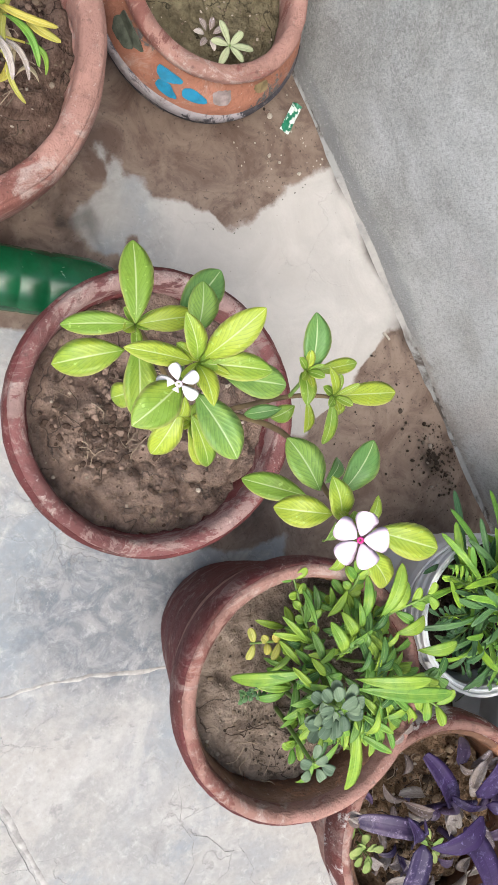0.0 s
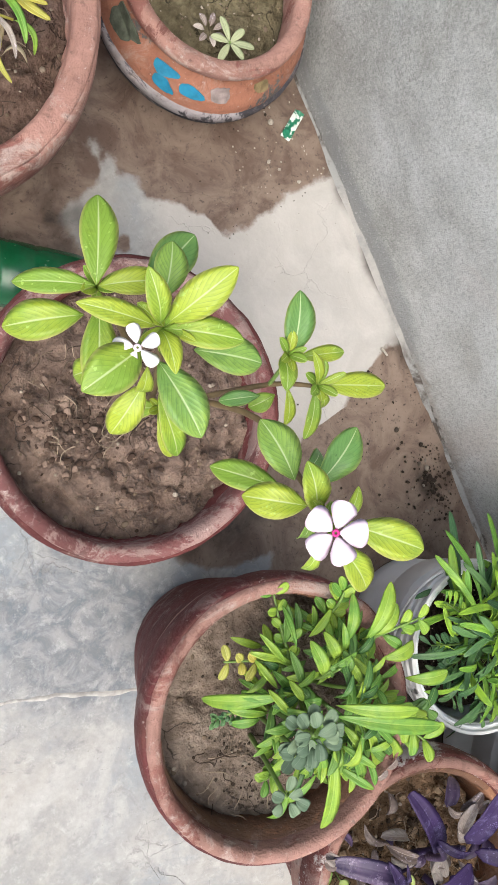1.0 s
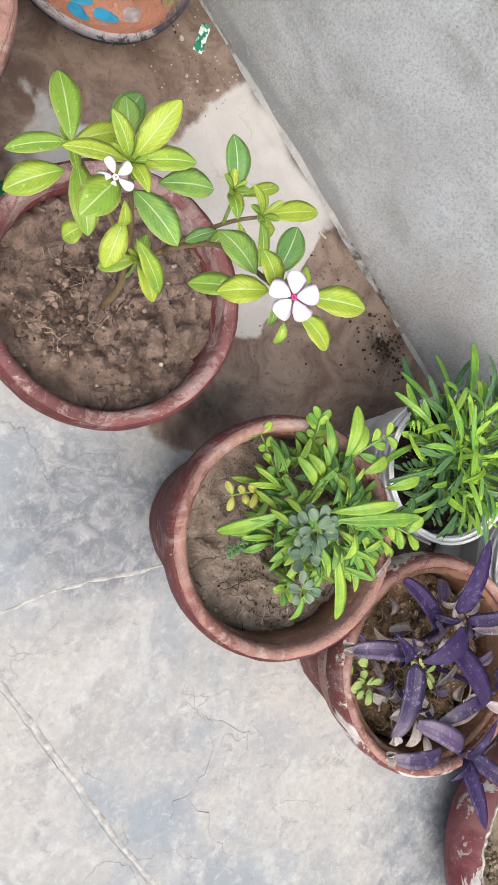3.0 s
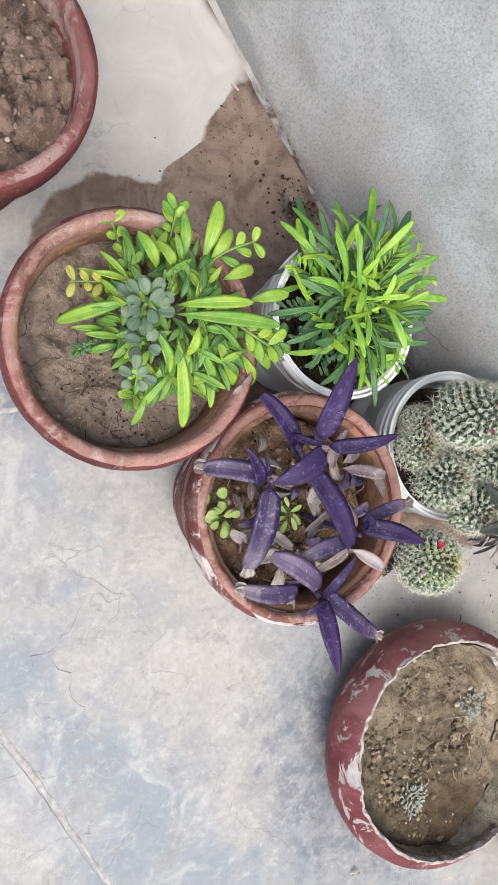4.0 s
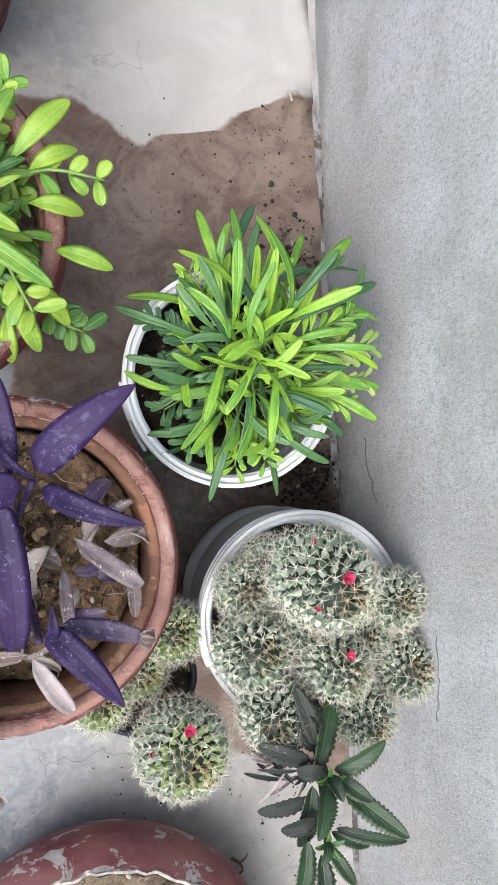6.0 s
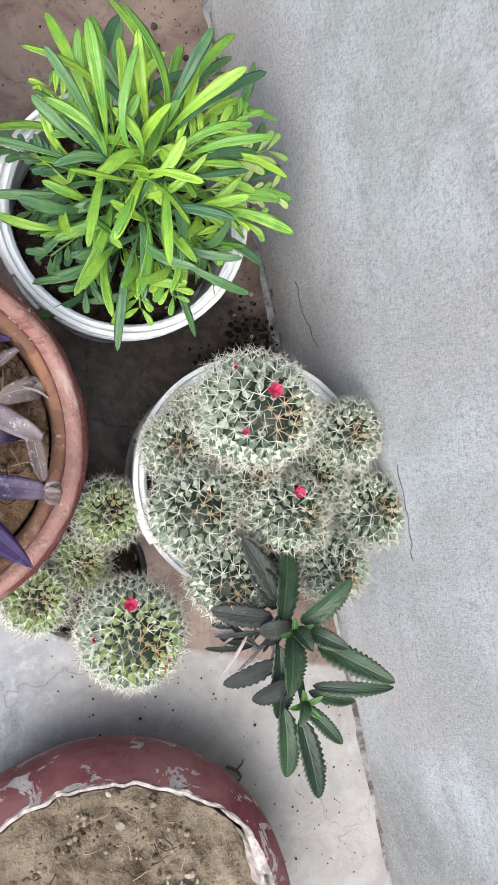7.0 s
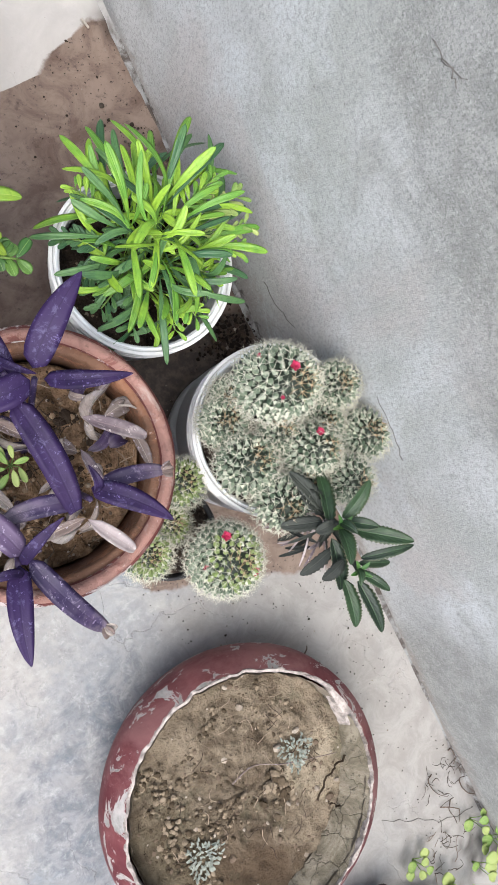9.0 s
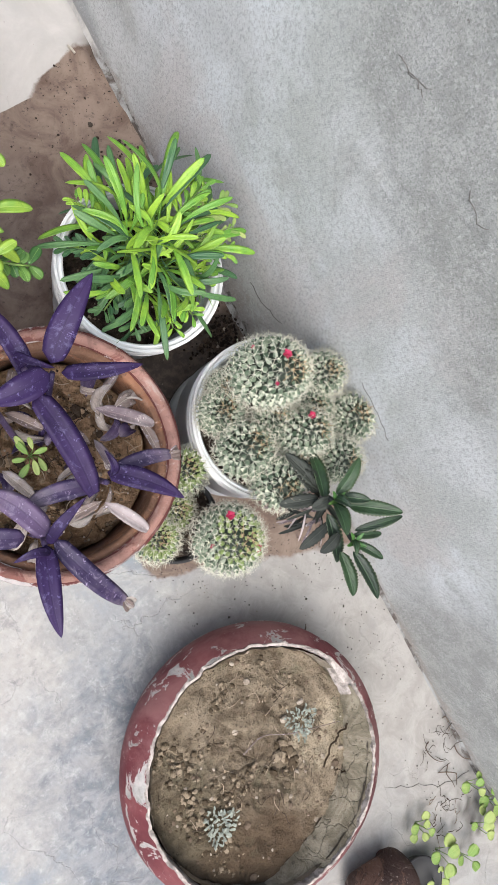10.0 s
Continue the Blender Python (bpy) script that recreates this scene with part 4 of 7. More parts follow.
    part("inner_crust", mesh_of("inner_crust", verts, faces), M_CRUST, pot, "grey mossy crust inside the wall")
    return pot


def crust_material():
    s = Shade("mossy_grey_crust", 0.9, 0.2)
    c = s.mix(s.step(s.noise(18, 7, 0.7, 0.8), 0.38, 0.62), (0.15, 0.130, 0.092), (0.31, 0.275, 0.210))
    rift = s.cells(22, "DISTANCE_TO_EDGE", s.noise_shift(14, 0.09))
    c = s.mix(s.sums(s.step(rift, 0.0, 0.018, 0.7, 0.0), s.step(s.noise(8, 4), 0.48, 0.58), "MULTIPLY"), c, (0.045, 0.04, 0.03))
    c = s.mix(s.step(s.noise(120, 4, 0.7), 0.56, 0.68, 0, 0.6), c, (0.06, 0.055, 0.04))
    s.bump(s.sums(s.noise(60, 6, 0.7), s.sums(s.step(rift, 0.0, 0.03), 0.3, "MULTIPLY")), 0.7, 0.005)
    return s.done(c)


M_CRUST = crust_material()


def flaking_paint():
    """Maroon paint come off in patches, showing grey cement with chalky borders."""
    s = Shade("flaking_maroon_paint", 0.6, 0.35)
    n = s.noise(17, 8, 0.68, 0.9, s.scaled(1, 1, 1.6))
    field = s.sums(n, s.sums(s.attr("flake"), 0.052, "MULTIPLY"))
    cement = s.mix(s.step(s.noise(40, 6, 0.7), 0.35, 0.65), (0.24, 0.24, 0.22), (0.46, 0.43, 0.41))
    red = s.mix(s.step(s.noise(16, 6, 0.65), 0.35, 0.68), (0.105, 0.020, 0.026), (0.175, 0.048, 0.052))
    red = s.mix(s.step(s.noise(60, 6, 0.75, 1.0), 0.58, 0.70, 0, 0.5), red, (0.36, 0.22, 0.21))
    red = s.mix(s.step(s.noise(5, 7, 0.74, 0.5), 0.44, 0.66, 0, 0.7), red, (0.27, 0.130, 0.125))
    c = s.mix(s.step(field, 0.605, 0.615), red, s.mix(s.step(field, 0.615, 0.635), (0.46, 0.38, 0.36), cement))
    s.bump(s.sums(s.step(field, 0.60, 0.62, 1, 0), s.sums(s.noise(90, 5), 0.4, "MULTIPLY")), 0.6, 0.002)
    return s.done(c)


M_BOWL = flaking_paint()
M_INSIDE = clay_material("stained_bowl_inside", (0.26, 0.22, 0.17), (0.16, 0.14, 0.11), 0.4, 0.3)


def bowl_soil():
    """Dry sandy earth: dark and damp at one side, a pale crusted slab at the other, mossy along the rim."""
    s = Shade("sandy_bowl_soil", 0.9, 0.2)
    n = s.noise(24, 8, 0.7, 0.15)
    fine = s.noise(140, 5, 0.65)
    sep = s.t.nodes.new("ShaderNodeSeparateXYZ")
    s.put(sep.inputs[0], s.noise_shift(12, 0.07))
    x, y = sep.outputs[0], sep.outputs[1]

    def patch(cx, cy, r0, r1):
        dx, dy = s.sums(x, cx + 0.035, "SUBTRACT"), s.sums(y, cy + 0.035, "SUBTRACT")
        d = s.sums(s.sums(dx, dx, "MULTIPLY"), s.sums(dy, dy, "MULTIPLY"))
        return s.step(s.sums(d, 0.5, "POWER"), r0, r1, 1.0, 0.0)
    c = s.mix(s.step(n, 0.36, 0.62), (0.120, 0.092, 0.062), (0.255, 0.207, 0.148))
    c = s.mix(s.sums(patch(0.115, -0.03, 0.045, 0.055), 0.75, "MULTIPLY"), c, s.mix(s.step(n, 0.3, 0.7), (0.33, 0.27, 0.185), (0.42, 0.355, 0.26)))
    c = s.mix(s.sums(patch(-0.08, -0.14, 0.07, 0.13), 0.9, "MULTIPLY"), c, (0.085, 0.058, 0.036))
    c = s.mix(s.sums(patch(-0.13, 0.0, 0.03, 0.10), 0.7, "MULTIPLY"), c, (0.10, 0.082, 0.050))
    c = s.mix(s.sums(patch(-0.01, -0.01, 0.02, 0.09), 0.55, "MULTIPLY"), c, (0.12, 0.09, 0.06))
    c = s.mix(s.step(s.noise(9, 6, 0.7), 0.54, 0.66, 0, 0.6), c, (0.12, 0.112, 0.072))
    c = s.mix(s.step(s.noise(13, 8, 0.75, 0.5), 0.55, 0.63, 0, 0.75), c, (0.075, 0.056, 0.038))
    c = s.mix(s.step(fine, 0.56, 0.70, 0, 0.75), c, (0.055, 0.042, 0.028))
    c = s.mix(s.step(s.noise(38, 7, 0.72, 1.2), 0.60, 0.68, 0, 0.7), c, (0.07, 0.052, 0.034))
    s.bump(s.sums(s.sums(fine, n), s.noise(60, 6, 0.7, 0.1)), 0.9, 0.006)
    return s.done(c)


M_SOIL_BOWL = bowl_soil()
BOWL = (0.094, -1.003, 0.0)
broken_bowl(BOWL)
soil_bed((BOWL[0], BOWL[1], 0.085), 0.1765, "dry sandy soil with pebbles in the broken pot", M_SOIL_BOWL, 0.006, 6, 45, 3, (-0.03, 0.02), 0.0065, 0.004)


def bucket(place, r_top, r_base, height, label, material, handle=False, group="white plastic buckets"):
    """A plastic paint bucket with a ribbed rim."""
    b = thing("bucket", place, label, "bucket", group)
    H = height
    t = 0.003
    prof = [(0.001, 0.0), (r_base - 0.006, 0.0), (r_base, 0.004)]
    for k in range(1, 7):
        q = k / 6
        prof.append((r_base + (r_top - 0.008 - r_base) * q, 0.004 + (H - 0.034) * q))
    prof += [(r_top - 0.008, H - 0.004), (r_top - 0.008 - t, H - 0.004), (r_top - 0.008 - t, H - 0.03), (r_base + (r_top - r_base) * 0.5, H * 0.45), (0.001, H * 0.45)]
    v, f = lathe(prof, 72, 0.0004, 2)
    part("body", mesh_of("body", v, f), material, b)
    ring = [(r_top - 0.009, H - 0.034), (r_top - 0.002, H - 0.034), (r_top - 0.002, H - 0.031), (r_top - 0.005, H - 0.029), (r_top - 0.005, H - 0.022), (r_top - 0.001, H - 0.020), (r_top - 0.001, H - 0.017),
            (r_top - 0.004, H - 0.015), (r_top - 0.004, H - 0.006), (r_top, H - 0.004), (r_top, H - 0.0008), (r_top - 0.001, H), (r_top - 0.0042, H), (r_top - 0.0050, H - 0.0012), (r_top - 0.0052, H - 0.0038), (r_top - 0.0060, H - 0.0044),
            (r_top - 0.0086, H - 0.0044), (r_top - 0.0094, H - 0.0052), (r_top - 0.0096, H - 0.0082), (r_top - 0.0104, H - 0.0088), (r_top - 0.0128, H - 0.0092), (r_top - 0.0138, H - 0.0105), (r_top - 0.0142, H - 0.030), (r_top - 0.0120, H - 0.033)]
    v, f = lathe(ring, 160, 0.0005, 2, close=True)
    part("rim", mesh_of("rim", v, f, smooth=False), M_PLASTIC, b, "ribbed white rim")
    if handle:
        pts = []
        for i in range(15):
            a = radians(92 + 125 * i / 14)
            dip = math.sin(math.pi * i / 14)
            rr = r_top + 0.003 - 0.009 * dip
            pts.append((rr * math.cos(a), rr * math.sin(a), H - 0.014 - 0.038 * dip))
        v, f = tube(pts, 0.0022, 0.0022, 6, 3)
        part("handle", mesh_of("handle", v, f), M_PLASTIC, b, "thin white bail handle")
    v, f = joined([lathe([(r_top + 0.0005, H - 0.018), (r_top + 0.003, H - 0.016), (r_top + 0.003, H - 0.004), (r_top, H - 0.002)], 72, 0, 0)])
    keep = [q for q in f if 0.9 < math.atan2(sum(v[i][1] for i in q), sum(v[i][0] for i in q)) % 6.283 - 2.2 < 1.25]
    if keep:
        part("tab", mesh_of("tab", v, keep), M_PLASTIC, b, "raised rim tab")
    return b


STRAP_BUCKET = (0.2655, -0.283, 0.0)
CACTUS_BUCKET = (0.338, -0.550, 0.0)
bucket(STRAP_BUCKET, 0.1165, 0.093, 0.200, "pale grey plastic bucket with a ribbed white rim", M_PLASTIC_GREY, True)
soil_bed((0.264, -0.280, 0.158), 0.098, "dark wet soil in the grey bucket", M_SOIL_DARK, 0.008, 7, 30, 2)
bucket(CACTUS_BUCKET, 0.119, 0.110, 0.178, "white plastic bucket crowded with cactus", M_PLASTIC_GREY)
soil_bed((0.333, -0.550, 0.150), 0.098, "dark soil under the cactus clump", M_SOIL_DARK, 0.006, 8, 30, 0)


# ---- periwinkle ----
WHORL_A = [
    (-0.100, 0.291, 0.578, 63, 0.054, 0.000, 0.0227),
    (-0.101, 0.291, 0.578, 154, 0.046, -0.005, 0.0157),
    (-0.112, 0.279, 0.567, 164, 0.047, -0.010, 0.0244),
    (-0.099, 0.290, 0.578, -18, 0.039, 0.008, 0.0169),
    (-0.101, 0.281, 0.567, -115, 0.054, -0.007, 0.0230),
    (-0.103, 0.249, 0.502, 171, 0.020, -0.010, 0.0197),
]
WHORL_B = [
    (-0.084, 0.254, 0.611, 88, 0.026, 0.023, 0.0144),
    (-0.087, 0.254, 0.611, 144, 0.044, 0.013, 0.0144),
    (-0.080, 0.253, 0.611, 15, 0.040, 0.030, 0.0215),
    (-0.083, 0.251, 0.611, -33, 0.043, 0.013, 0.0184),
    (-0.085, 0.251, 0.611, -105, 0.024, 0.017, 0.0131),
    (-0.100, 0.246, 0.611, -168, 0.040, 0.009, 0.0265),
    (-0.096, 0.228, 0.569, -145, 0.037, -0.017, 0.0202),
    (-0.081, 0.216, 0.527, -88, 0.048, -0.028, 0.0183),
    (-0.095, 0.236, 0.588, -116, 0.016, -0.018, 0.0105),
]
WHORL_B_DARK = [
    (-0.093, 0.236, 0.607, -85, 0.049, 0.005, 0.0255),
    (-0.065, 0.234, 0.588, -33, 0.045, 0.001, 0.0237),
    (-0.069, 0.281, 0.567, 23, 0.043, 0.009, 0.0256),
    (-0.070, 0.268, 0.591, 57, 0.032, 0.008, 0.0204),
    (-0.013, 0.186, 0.523, 162, 0.028, -0.010, 0.012),
    (-0.045, 0.138, 0.602, 93, 0.042, -0.002, 0.025),
    (-0.032, 0.129, 0.602, 29, 0.042, 0.008, 0.023),
    (-0.028, 0.132, 0.574, 16, 0.026, -0.010, 0.012),
    (-0.045, 0.114, 0.603, -115, 0.018, -0.018, 0.010),
    (0.013, 0.203, 0.541, 63, 0.042, 0.017, 0.023),
]
WHORL_C = [
    (0.026, 0.199, 0.522, -16, 0.041, 0.000, 0.013),
    (0.008, 0.206, 0.540, -116, 0.024, 0.011, 0.015),
    (0.009, 0.183, 0.523, -100, 0.030, -0.018, 0.010),
    (0.030, 0.175, 0.528, -24, 0.061, -0.004, 0.020),
    (0.029, 0.176, 0.528, 95, 0.022, 0.023, 0.009),
    (0.027, 0.174, 0.528, -111, 0.039, -0.022, 0.013),
    (0.031, 0.172, 0.523, -81, 0.018, -0.009, 0.009),
    (0.002, 0.181, 0.513, -176, 0.020, -0.009, 0.015),
]
WHORL_D = [
    (-0.046, 0.132, 0.577, 136, 0.045, -0.016, 0.019),
    (-0.048, 0.123, 0.612, 145, 0.038, -0.010, 0.022),
    (-0.049, 0.120, 0.622, 82, 0.030, 0.013, 0.018),
    (-0.035, 0.109, 0.622, 41, 0.019, 0.009, 0.009),
    (-0.033, 0.104, 0.627, -45, 0.046, 0.011, 0.024),
    (-0.046, 0.099, 0.628, -76, 0.040, -0.008, 0.019),
    (-0.053, 0.098, 0.614, -136, 0.017, -0.009, 0.009),
    (-0.073, 0.206, 0.480, -95, 0.040, -0.015, 0.018),
    (-0.073, 0.206, 0.480, 155, 0.034, -0.012, 0.018),
    (-0.073, 0.206, 0.480, 35, 0.020, 0.011, 0.013),
]


def flower(parent, origin, centre, normal, size, petal_m, eye_m, turn=0.0, wide=0.88):
    c = Vector(centre) - Vector(origin)
    n = Vector(normal).normalized()
    s = n.cross(Vector((0.1, 0.97, 0.2))).normalized()
    t = n.cross(s)
    head = new("flower")
    head.empty_display_size = 0.01
    head.parent = parent
    for k in range(5):
        a = turn + 2 * math.pi * k / 5
        d = s * math.cos(a) + t * math.sin(a)
        v, f, uv = blade(c + d * 0.002, c + d * size + n * 0.001, size * wide, 0.0005, 0.0006, 0.05, 0.85, 0.36, 0.0, 10, sway=size * 0.06)
        part("petal", mesh_of("petal", v, f, uv), petal_m, head)
    v, f = lathe([(0.001, -0.002), (0.0021, 0.0), (0.0023, 0.0012), (0.0013, 0.0015), (0.0007, 0.0006)], 14)
    q = n.to_track_quat("Z", "Y").to_matrix()
    part("flower_eye", mesh_of("flower_eye", [q @ Vector(p) + c for p in v], f), eye_m, head, "small ring at the flower's centre")
    v, f = tube([c, c - n * 0.012, c - n * 0.024], 0.0012, 0.0010, 6, 3)
    part("flower_tube", mesh_of("flower_tube", v, f), M_STEM_GREEN, head)
    return head


def periwinkle():
    o = (-0.061, 0.205, 0.294)
    plant = thing("periwinkle", o, "leggy periwinkle with lime leaves and a pale pink flower", "plant")
    for pts, r0, r1, m in (
            ([(-0.068, 0.200, 0.285), (-0.065, 0.203, 0.380), (-0.071, 0.224, 0.493), (-0.083, 0.251, 0.604)], 0.0042, 0.0022, M_STEM),
            ([(-0.068, 0.217, 0.455), (-0.081, 0.257, 0.511), (-0.097, 0.290, 0.566)], 0.0026, 0.0018, M_STEM),
            ([(-0.066, 0.206, 0.408), (-0.045, 0.201, 0.475), (0.003, 0.189, 0.508), (0.028, 0.175, 0.528)], 0.0028, 0.0016, M_STEM),
            ([(-0.045, 0.201, 0.475), (-0.029, 0.174, 0.543), (-0.039, 0.134, 0.597), (-0.047, 0.115, 0.624)], 0.0026, 0.0018, M_STEM),
            ([(0.003, 0.189, 0.508), (0.010, 0.199, 0.531), (0.012, 0.204, 0.542)], 0.0018, 0.0012, M_STEM_GREEN),
            ([(-0.064, 0.205, 0.399), (-0.071, 0.203, 0.445), (-0.073, 0.206, 0.481)], 0.002, 0.0014, M_STEM_GREEN)):
        v, f = tube(local(pts, o), r0, r1)
        part("stem", mesh_of("stem", v, f), m, plant)
    for rows, m in ((WHORL_A, M_VINCA), (WHORL_B, M_VINCA), (WHORL_C, M_VINCA), (WHORL_D, M_VINCA), (WHORL_B_DARK, M_VINCA_DARK)):
        for row in rows:
            leaf_at(plant, o, row, m, arch=0.004, thick=0.0007, fold=0.20, grow=0.92, taper=0.74, curl=0.004, nseg=14)
    rnd = random.Random(17)
    for cx, cy, cz in ((-0.098, 0.291, 0.568), (-0.082, 0.252, 0.608), (0.029, 0.175, 0.529), (-0.045, 0.116, 0.622), (-0.073, 0.206, 0.482), (0.011, 0.205, 0.542)):
        for k in range(6):
            row = (cx, cy, cz, k * 61 + rnd.uniform(-12, 12), rnd.uniform(0.009, 0.020), rnd.uniform(0.006, 0.015), rnd.uniform(0.005, 0.009))
            leaf_at(plant, o, row, M_VINCA, "young_leaf", arch=0.001, thick=0.0006, fold=0.3, grow=0.8, taper=0.55, nseg=6)
    flower(plant, o, (-0.052, 0.111, 0.645), (-0.25, 0.10, 1), 0.0185, M_PETAL, M_EYE, 0.4, 0.86)
    flower(plant, o, (-0.103, 0.247, 0.618), (-0.7, -0.4, 1.0), 0.0140, M_PETAL_WHITE, M_PETAL, 0.9, 0.58)
    return plant


periwinkle()


# ---- herbs in the orange pot ----
HERB_LEAVES = [
    (-0.012, -0.150, 0.355, -36, 0.121, 0.016, 0.0179),
    (-0.006, -0.142, 0.354, -30, 0.079, 0.031, 0.0153),
    (0.025, -0.130, 0.340, -126, 0.043, 0.012, 0.0136),
    (-0.044, -0.150, 0.363, -94, 0.059, -0.015, 0.0136),
    (-0.027, -0.173, 0.361, -114, 0.099, -0.025, 0.0170),
    (-0.009, -0.185, 0.348, -88, 0.059, -0.014, 0.0127),
    (0.027, -0.184, 0.324, -93, 0.075, -0.013, 0.0179),
    (0.053, -0.217, 0.319, -67, 0.052, -0.004, 0.0161),
    (0.048, -0.228, 0.310, -89, 0.045, -0.011, 0.0145),
    (-0.047, -0.201, 0.337, -161, 0.053, -0.018, 0.0102),
    (-0.079, -0.207, 0.324, -143, 0.040, -0.010, 0.0093),
]
HERB_LEAVES_UP = [
    (-0.040, -0.114, 0.338, 162, 0.082, -0.041, 0.0161),
    (0.036, -0.105, 0.327, 58, 0.053, 0.018, 0.0136),
    (0.059, -0.113, 0.330, 43, 0.065, 0.020, 0.0187),
    (0.072, -0.117, 0.321, 23, 0.042, 0.012, 0.0153),
    (-0.010, -0.099, 0.370, 90, 0.038, 0.017, 0.0145),
    (0.019, -0.108, 0.337, 94, 0.032, 0.017, 0.0136),
    (0.071, -0.144, 0.323, -9, 0.044, 0.004, 0.0170),
    (0.089, -0.181, 0.318, -21, 0.048, 0.016, 0.0161),
    (0.065, -0.199, 0.318, -52, 0.055, -0.003, 0.0145),
    (-0.005, -0.172, 0.379, -136, 0.034, -0.010, 0.0110),
]


def herb_clump():
    o = (-0.007, -0.148, 0.258)
    plant = thing("herb_clump", o, "bushy herb with long bright green leaves", "plant")
    rnd = random.Random(21)
    for row in HERB_LEAVES + HERB_LEAVES_UP:
        leaf_at(plant, o, row, M_HERB, arch=0.008, thick=0.0007, fold=0.25, grow=0.9, taper=0.55, curl=0.008, nseg=11)
    for k in range(7):
        a = rnd.uniform(0, 6.3)
        top = (0.038 * math.cos(a), 0.045 * math.sin(a), rnd.uniform(0.08, 0.11))
        v, f = tube([(0.008 * math.cos(a), 0.008 * math.sin(a), -0.005), (0.02 * math.cos(a), 0.02 * math.sin(a), 0.05), top], 0.003, 0.0016)
        part("stem", mesh_of("stem", v, f), M_STEM_GREEN, plant)
    for k in range(230):
        a = rnd.uniform(0, 6.283)
        r = 0.068 * math.sqrt(rnd.random())
        x, y = o[0] + r * math.cos(a) + 0.004, o[1] + r * math.sin(a) * 1.15 - 0.004
        z = 0.350 - 0.040 * (r / 0.068) ** 2 + rnd.uniform(-0.035, 0.012)
        row = (x, y, z, math.degrees(a) + rnd.gauss(0, 55), rnd.uniform(0.018, 0.046), rnd.uniform(-0.012, 0.016), rnd.uniform(0.0065, 0.0115))
        leaf_at(plant, o, row, M_HERB if k % 3 else M_HERB_DEEP, arch=0.004, thick=0.0006, fold=0.3, grow=0.85, taper=0.68, curl=0.004, nseg=7)
    return plant


def sprig(o, points, label, material, leaf_len, seed, pairs=7, tip_m=None):
    plant = thing("herb_sprig", o, label, "plant", "small sprigs in the orange pot")
    rnd = random.Random(seed)
    pts = local(points, o)
    v, f = tube(pts, 0.0022, 0.0012)
    part("stem", mesh_of("stem", v, f), M_STEM_GREEN, plant)
    for k in range(pairs):
        t = (k + 0.7) / pairs
        q = t * (len(pts) - 1)
        i = min(int(q), len(pts) - 2)
        p = pts[i].lerp(pts[i + 1], q - i)
        d = (pts[i + 1] - pts[i])
        az = math.degrees(math.atan2(d.y, d.x))
        for sgn in (-1, 1):
            row = (p.x + o[0], p.y + o[1], p.z + o[2], az + sgn * rnd.uniform(30, 75), leaf_len * rnd.uniform(0.6, 1.1), rnd.uniform(-0.002, 0.010), leaf_len * 0.5)
            leaf_at(plant, o, row, tip_m if tip_m and t > 0.6 else material, arch=0.002, thick=0.0006, fold=0.25, grow=0.8, taper=0.45, nseg=6)
    return plant


def succulent(o, centre, n, size, spread, seed, label):
    plant = thing("succulent", o, label, "succulent", "grey succulents")
    rnd = random.Random(seed)
    v, f = tube(local([(o[0], o[1], o[2] - 0.004), tuple((Vector(o) + Vector(centre)) / 2), (centre[0], centre[1], centre[2] - 0.006)], o), 0.003, 0.002)
    part("stem", mesh_of("stem", v, f), M_STEM_GREEN, plant)
    for k in range(n):
        a = k * 2.39996
        r = spread * math.sqrt((k + 0.4) / n)
        x, y = centre[0] + r * math.cos(a), centre[1] + r * math.sin(a)
        z = centre[2] - 0.5 * r + rnd.uniform(-0.003, 0.003)
        row = (x, y, z, math.degrees(a) + rnd.gauss(0, 25), size * rnd.uniform(0.8, 1.2), size * 0.18, size * 0.85)
        leaf_at(plant, o, row, M_SUCC, arch=0.0015, thick=0.0016, fold=0.30, grow=0.6, taper=0.32, nseg=7)
    return plant


herb_clump()
H = 0.258
sprig((-0.029, -0.119, H), [(-0.029, -0.119, H), (-0.024, -0.103, 0.301), (-0.050, -0.079, 0.307), (-0.081, -0.061, 0.308)], "small herb sprig with yellowing leaf tips", M_HERB, 0.020, 31, 7, M_HERB_YELLOW)
sprig((-0.018, -0.100, H), [(-0.018, -0.100, H), (-0.017, -0.099, 0.301), (-0.012, -0.062, 0.308), (-0.002, -0.022, 0.305)], "small upright herb sprig with rounded leaves", M_HERB, 0.021, 32, 7)
sprig((-0.065, -0.137, H), [(-0.065, -0.137, H), (-0.067, -0.146, 0.271), (-0.091, -0.129, 0.273), (-0.111, -0.128, 0.266)], "low feathery herb with tiny dark leaves", M_STRAP_DARK, 0.012, 33, 12)
sprig((-0.053, -0.168, H), [(-0.053, -0.168, H), (-0.073, -0.202, 0.282), (-0.093, -0.204, 0.291)], "low herb with grey-green rounded leaves", M_HERB, 0.020, 34, 5)
sprig((0.021, -0.102, H), [(0.021, -0.102, H), (0.047, -0.070, 0.319), (0.061, -0.051, 0.334)], "herb shoot with small yellow-green leaves", M_HERB, 0.022, 35, 7)
sprig((0.055, -0.154, H), [(0.055, -0.154, H), (0.051, -0.191, 0.333), (0.071, -0.239, 0.345)], "herb shoot with small rounded leaves", M_HERB, 0.026, 36, 7)
sprig((0.045, -0.185, H), [(0.045, -0.185, H), (0.086, -0.233, 0.295), (0.111, -0.246, 0.290)], "low herb shoot with rounded dull green leaves", M_HERB_DEEP, 0.026, 37, 6)
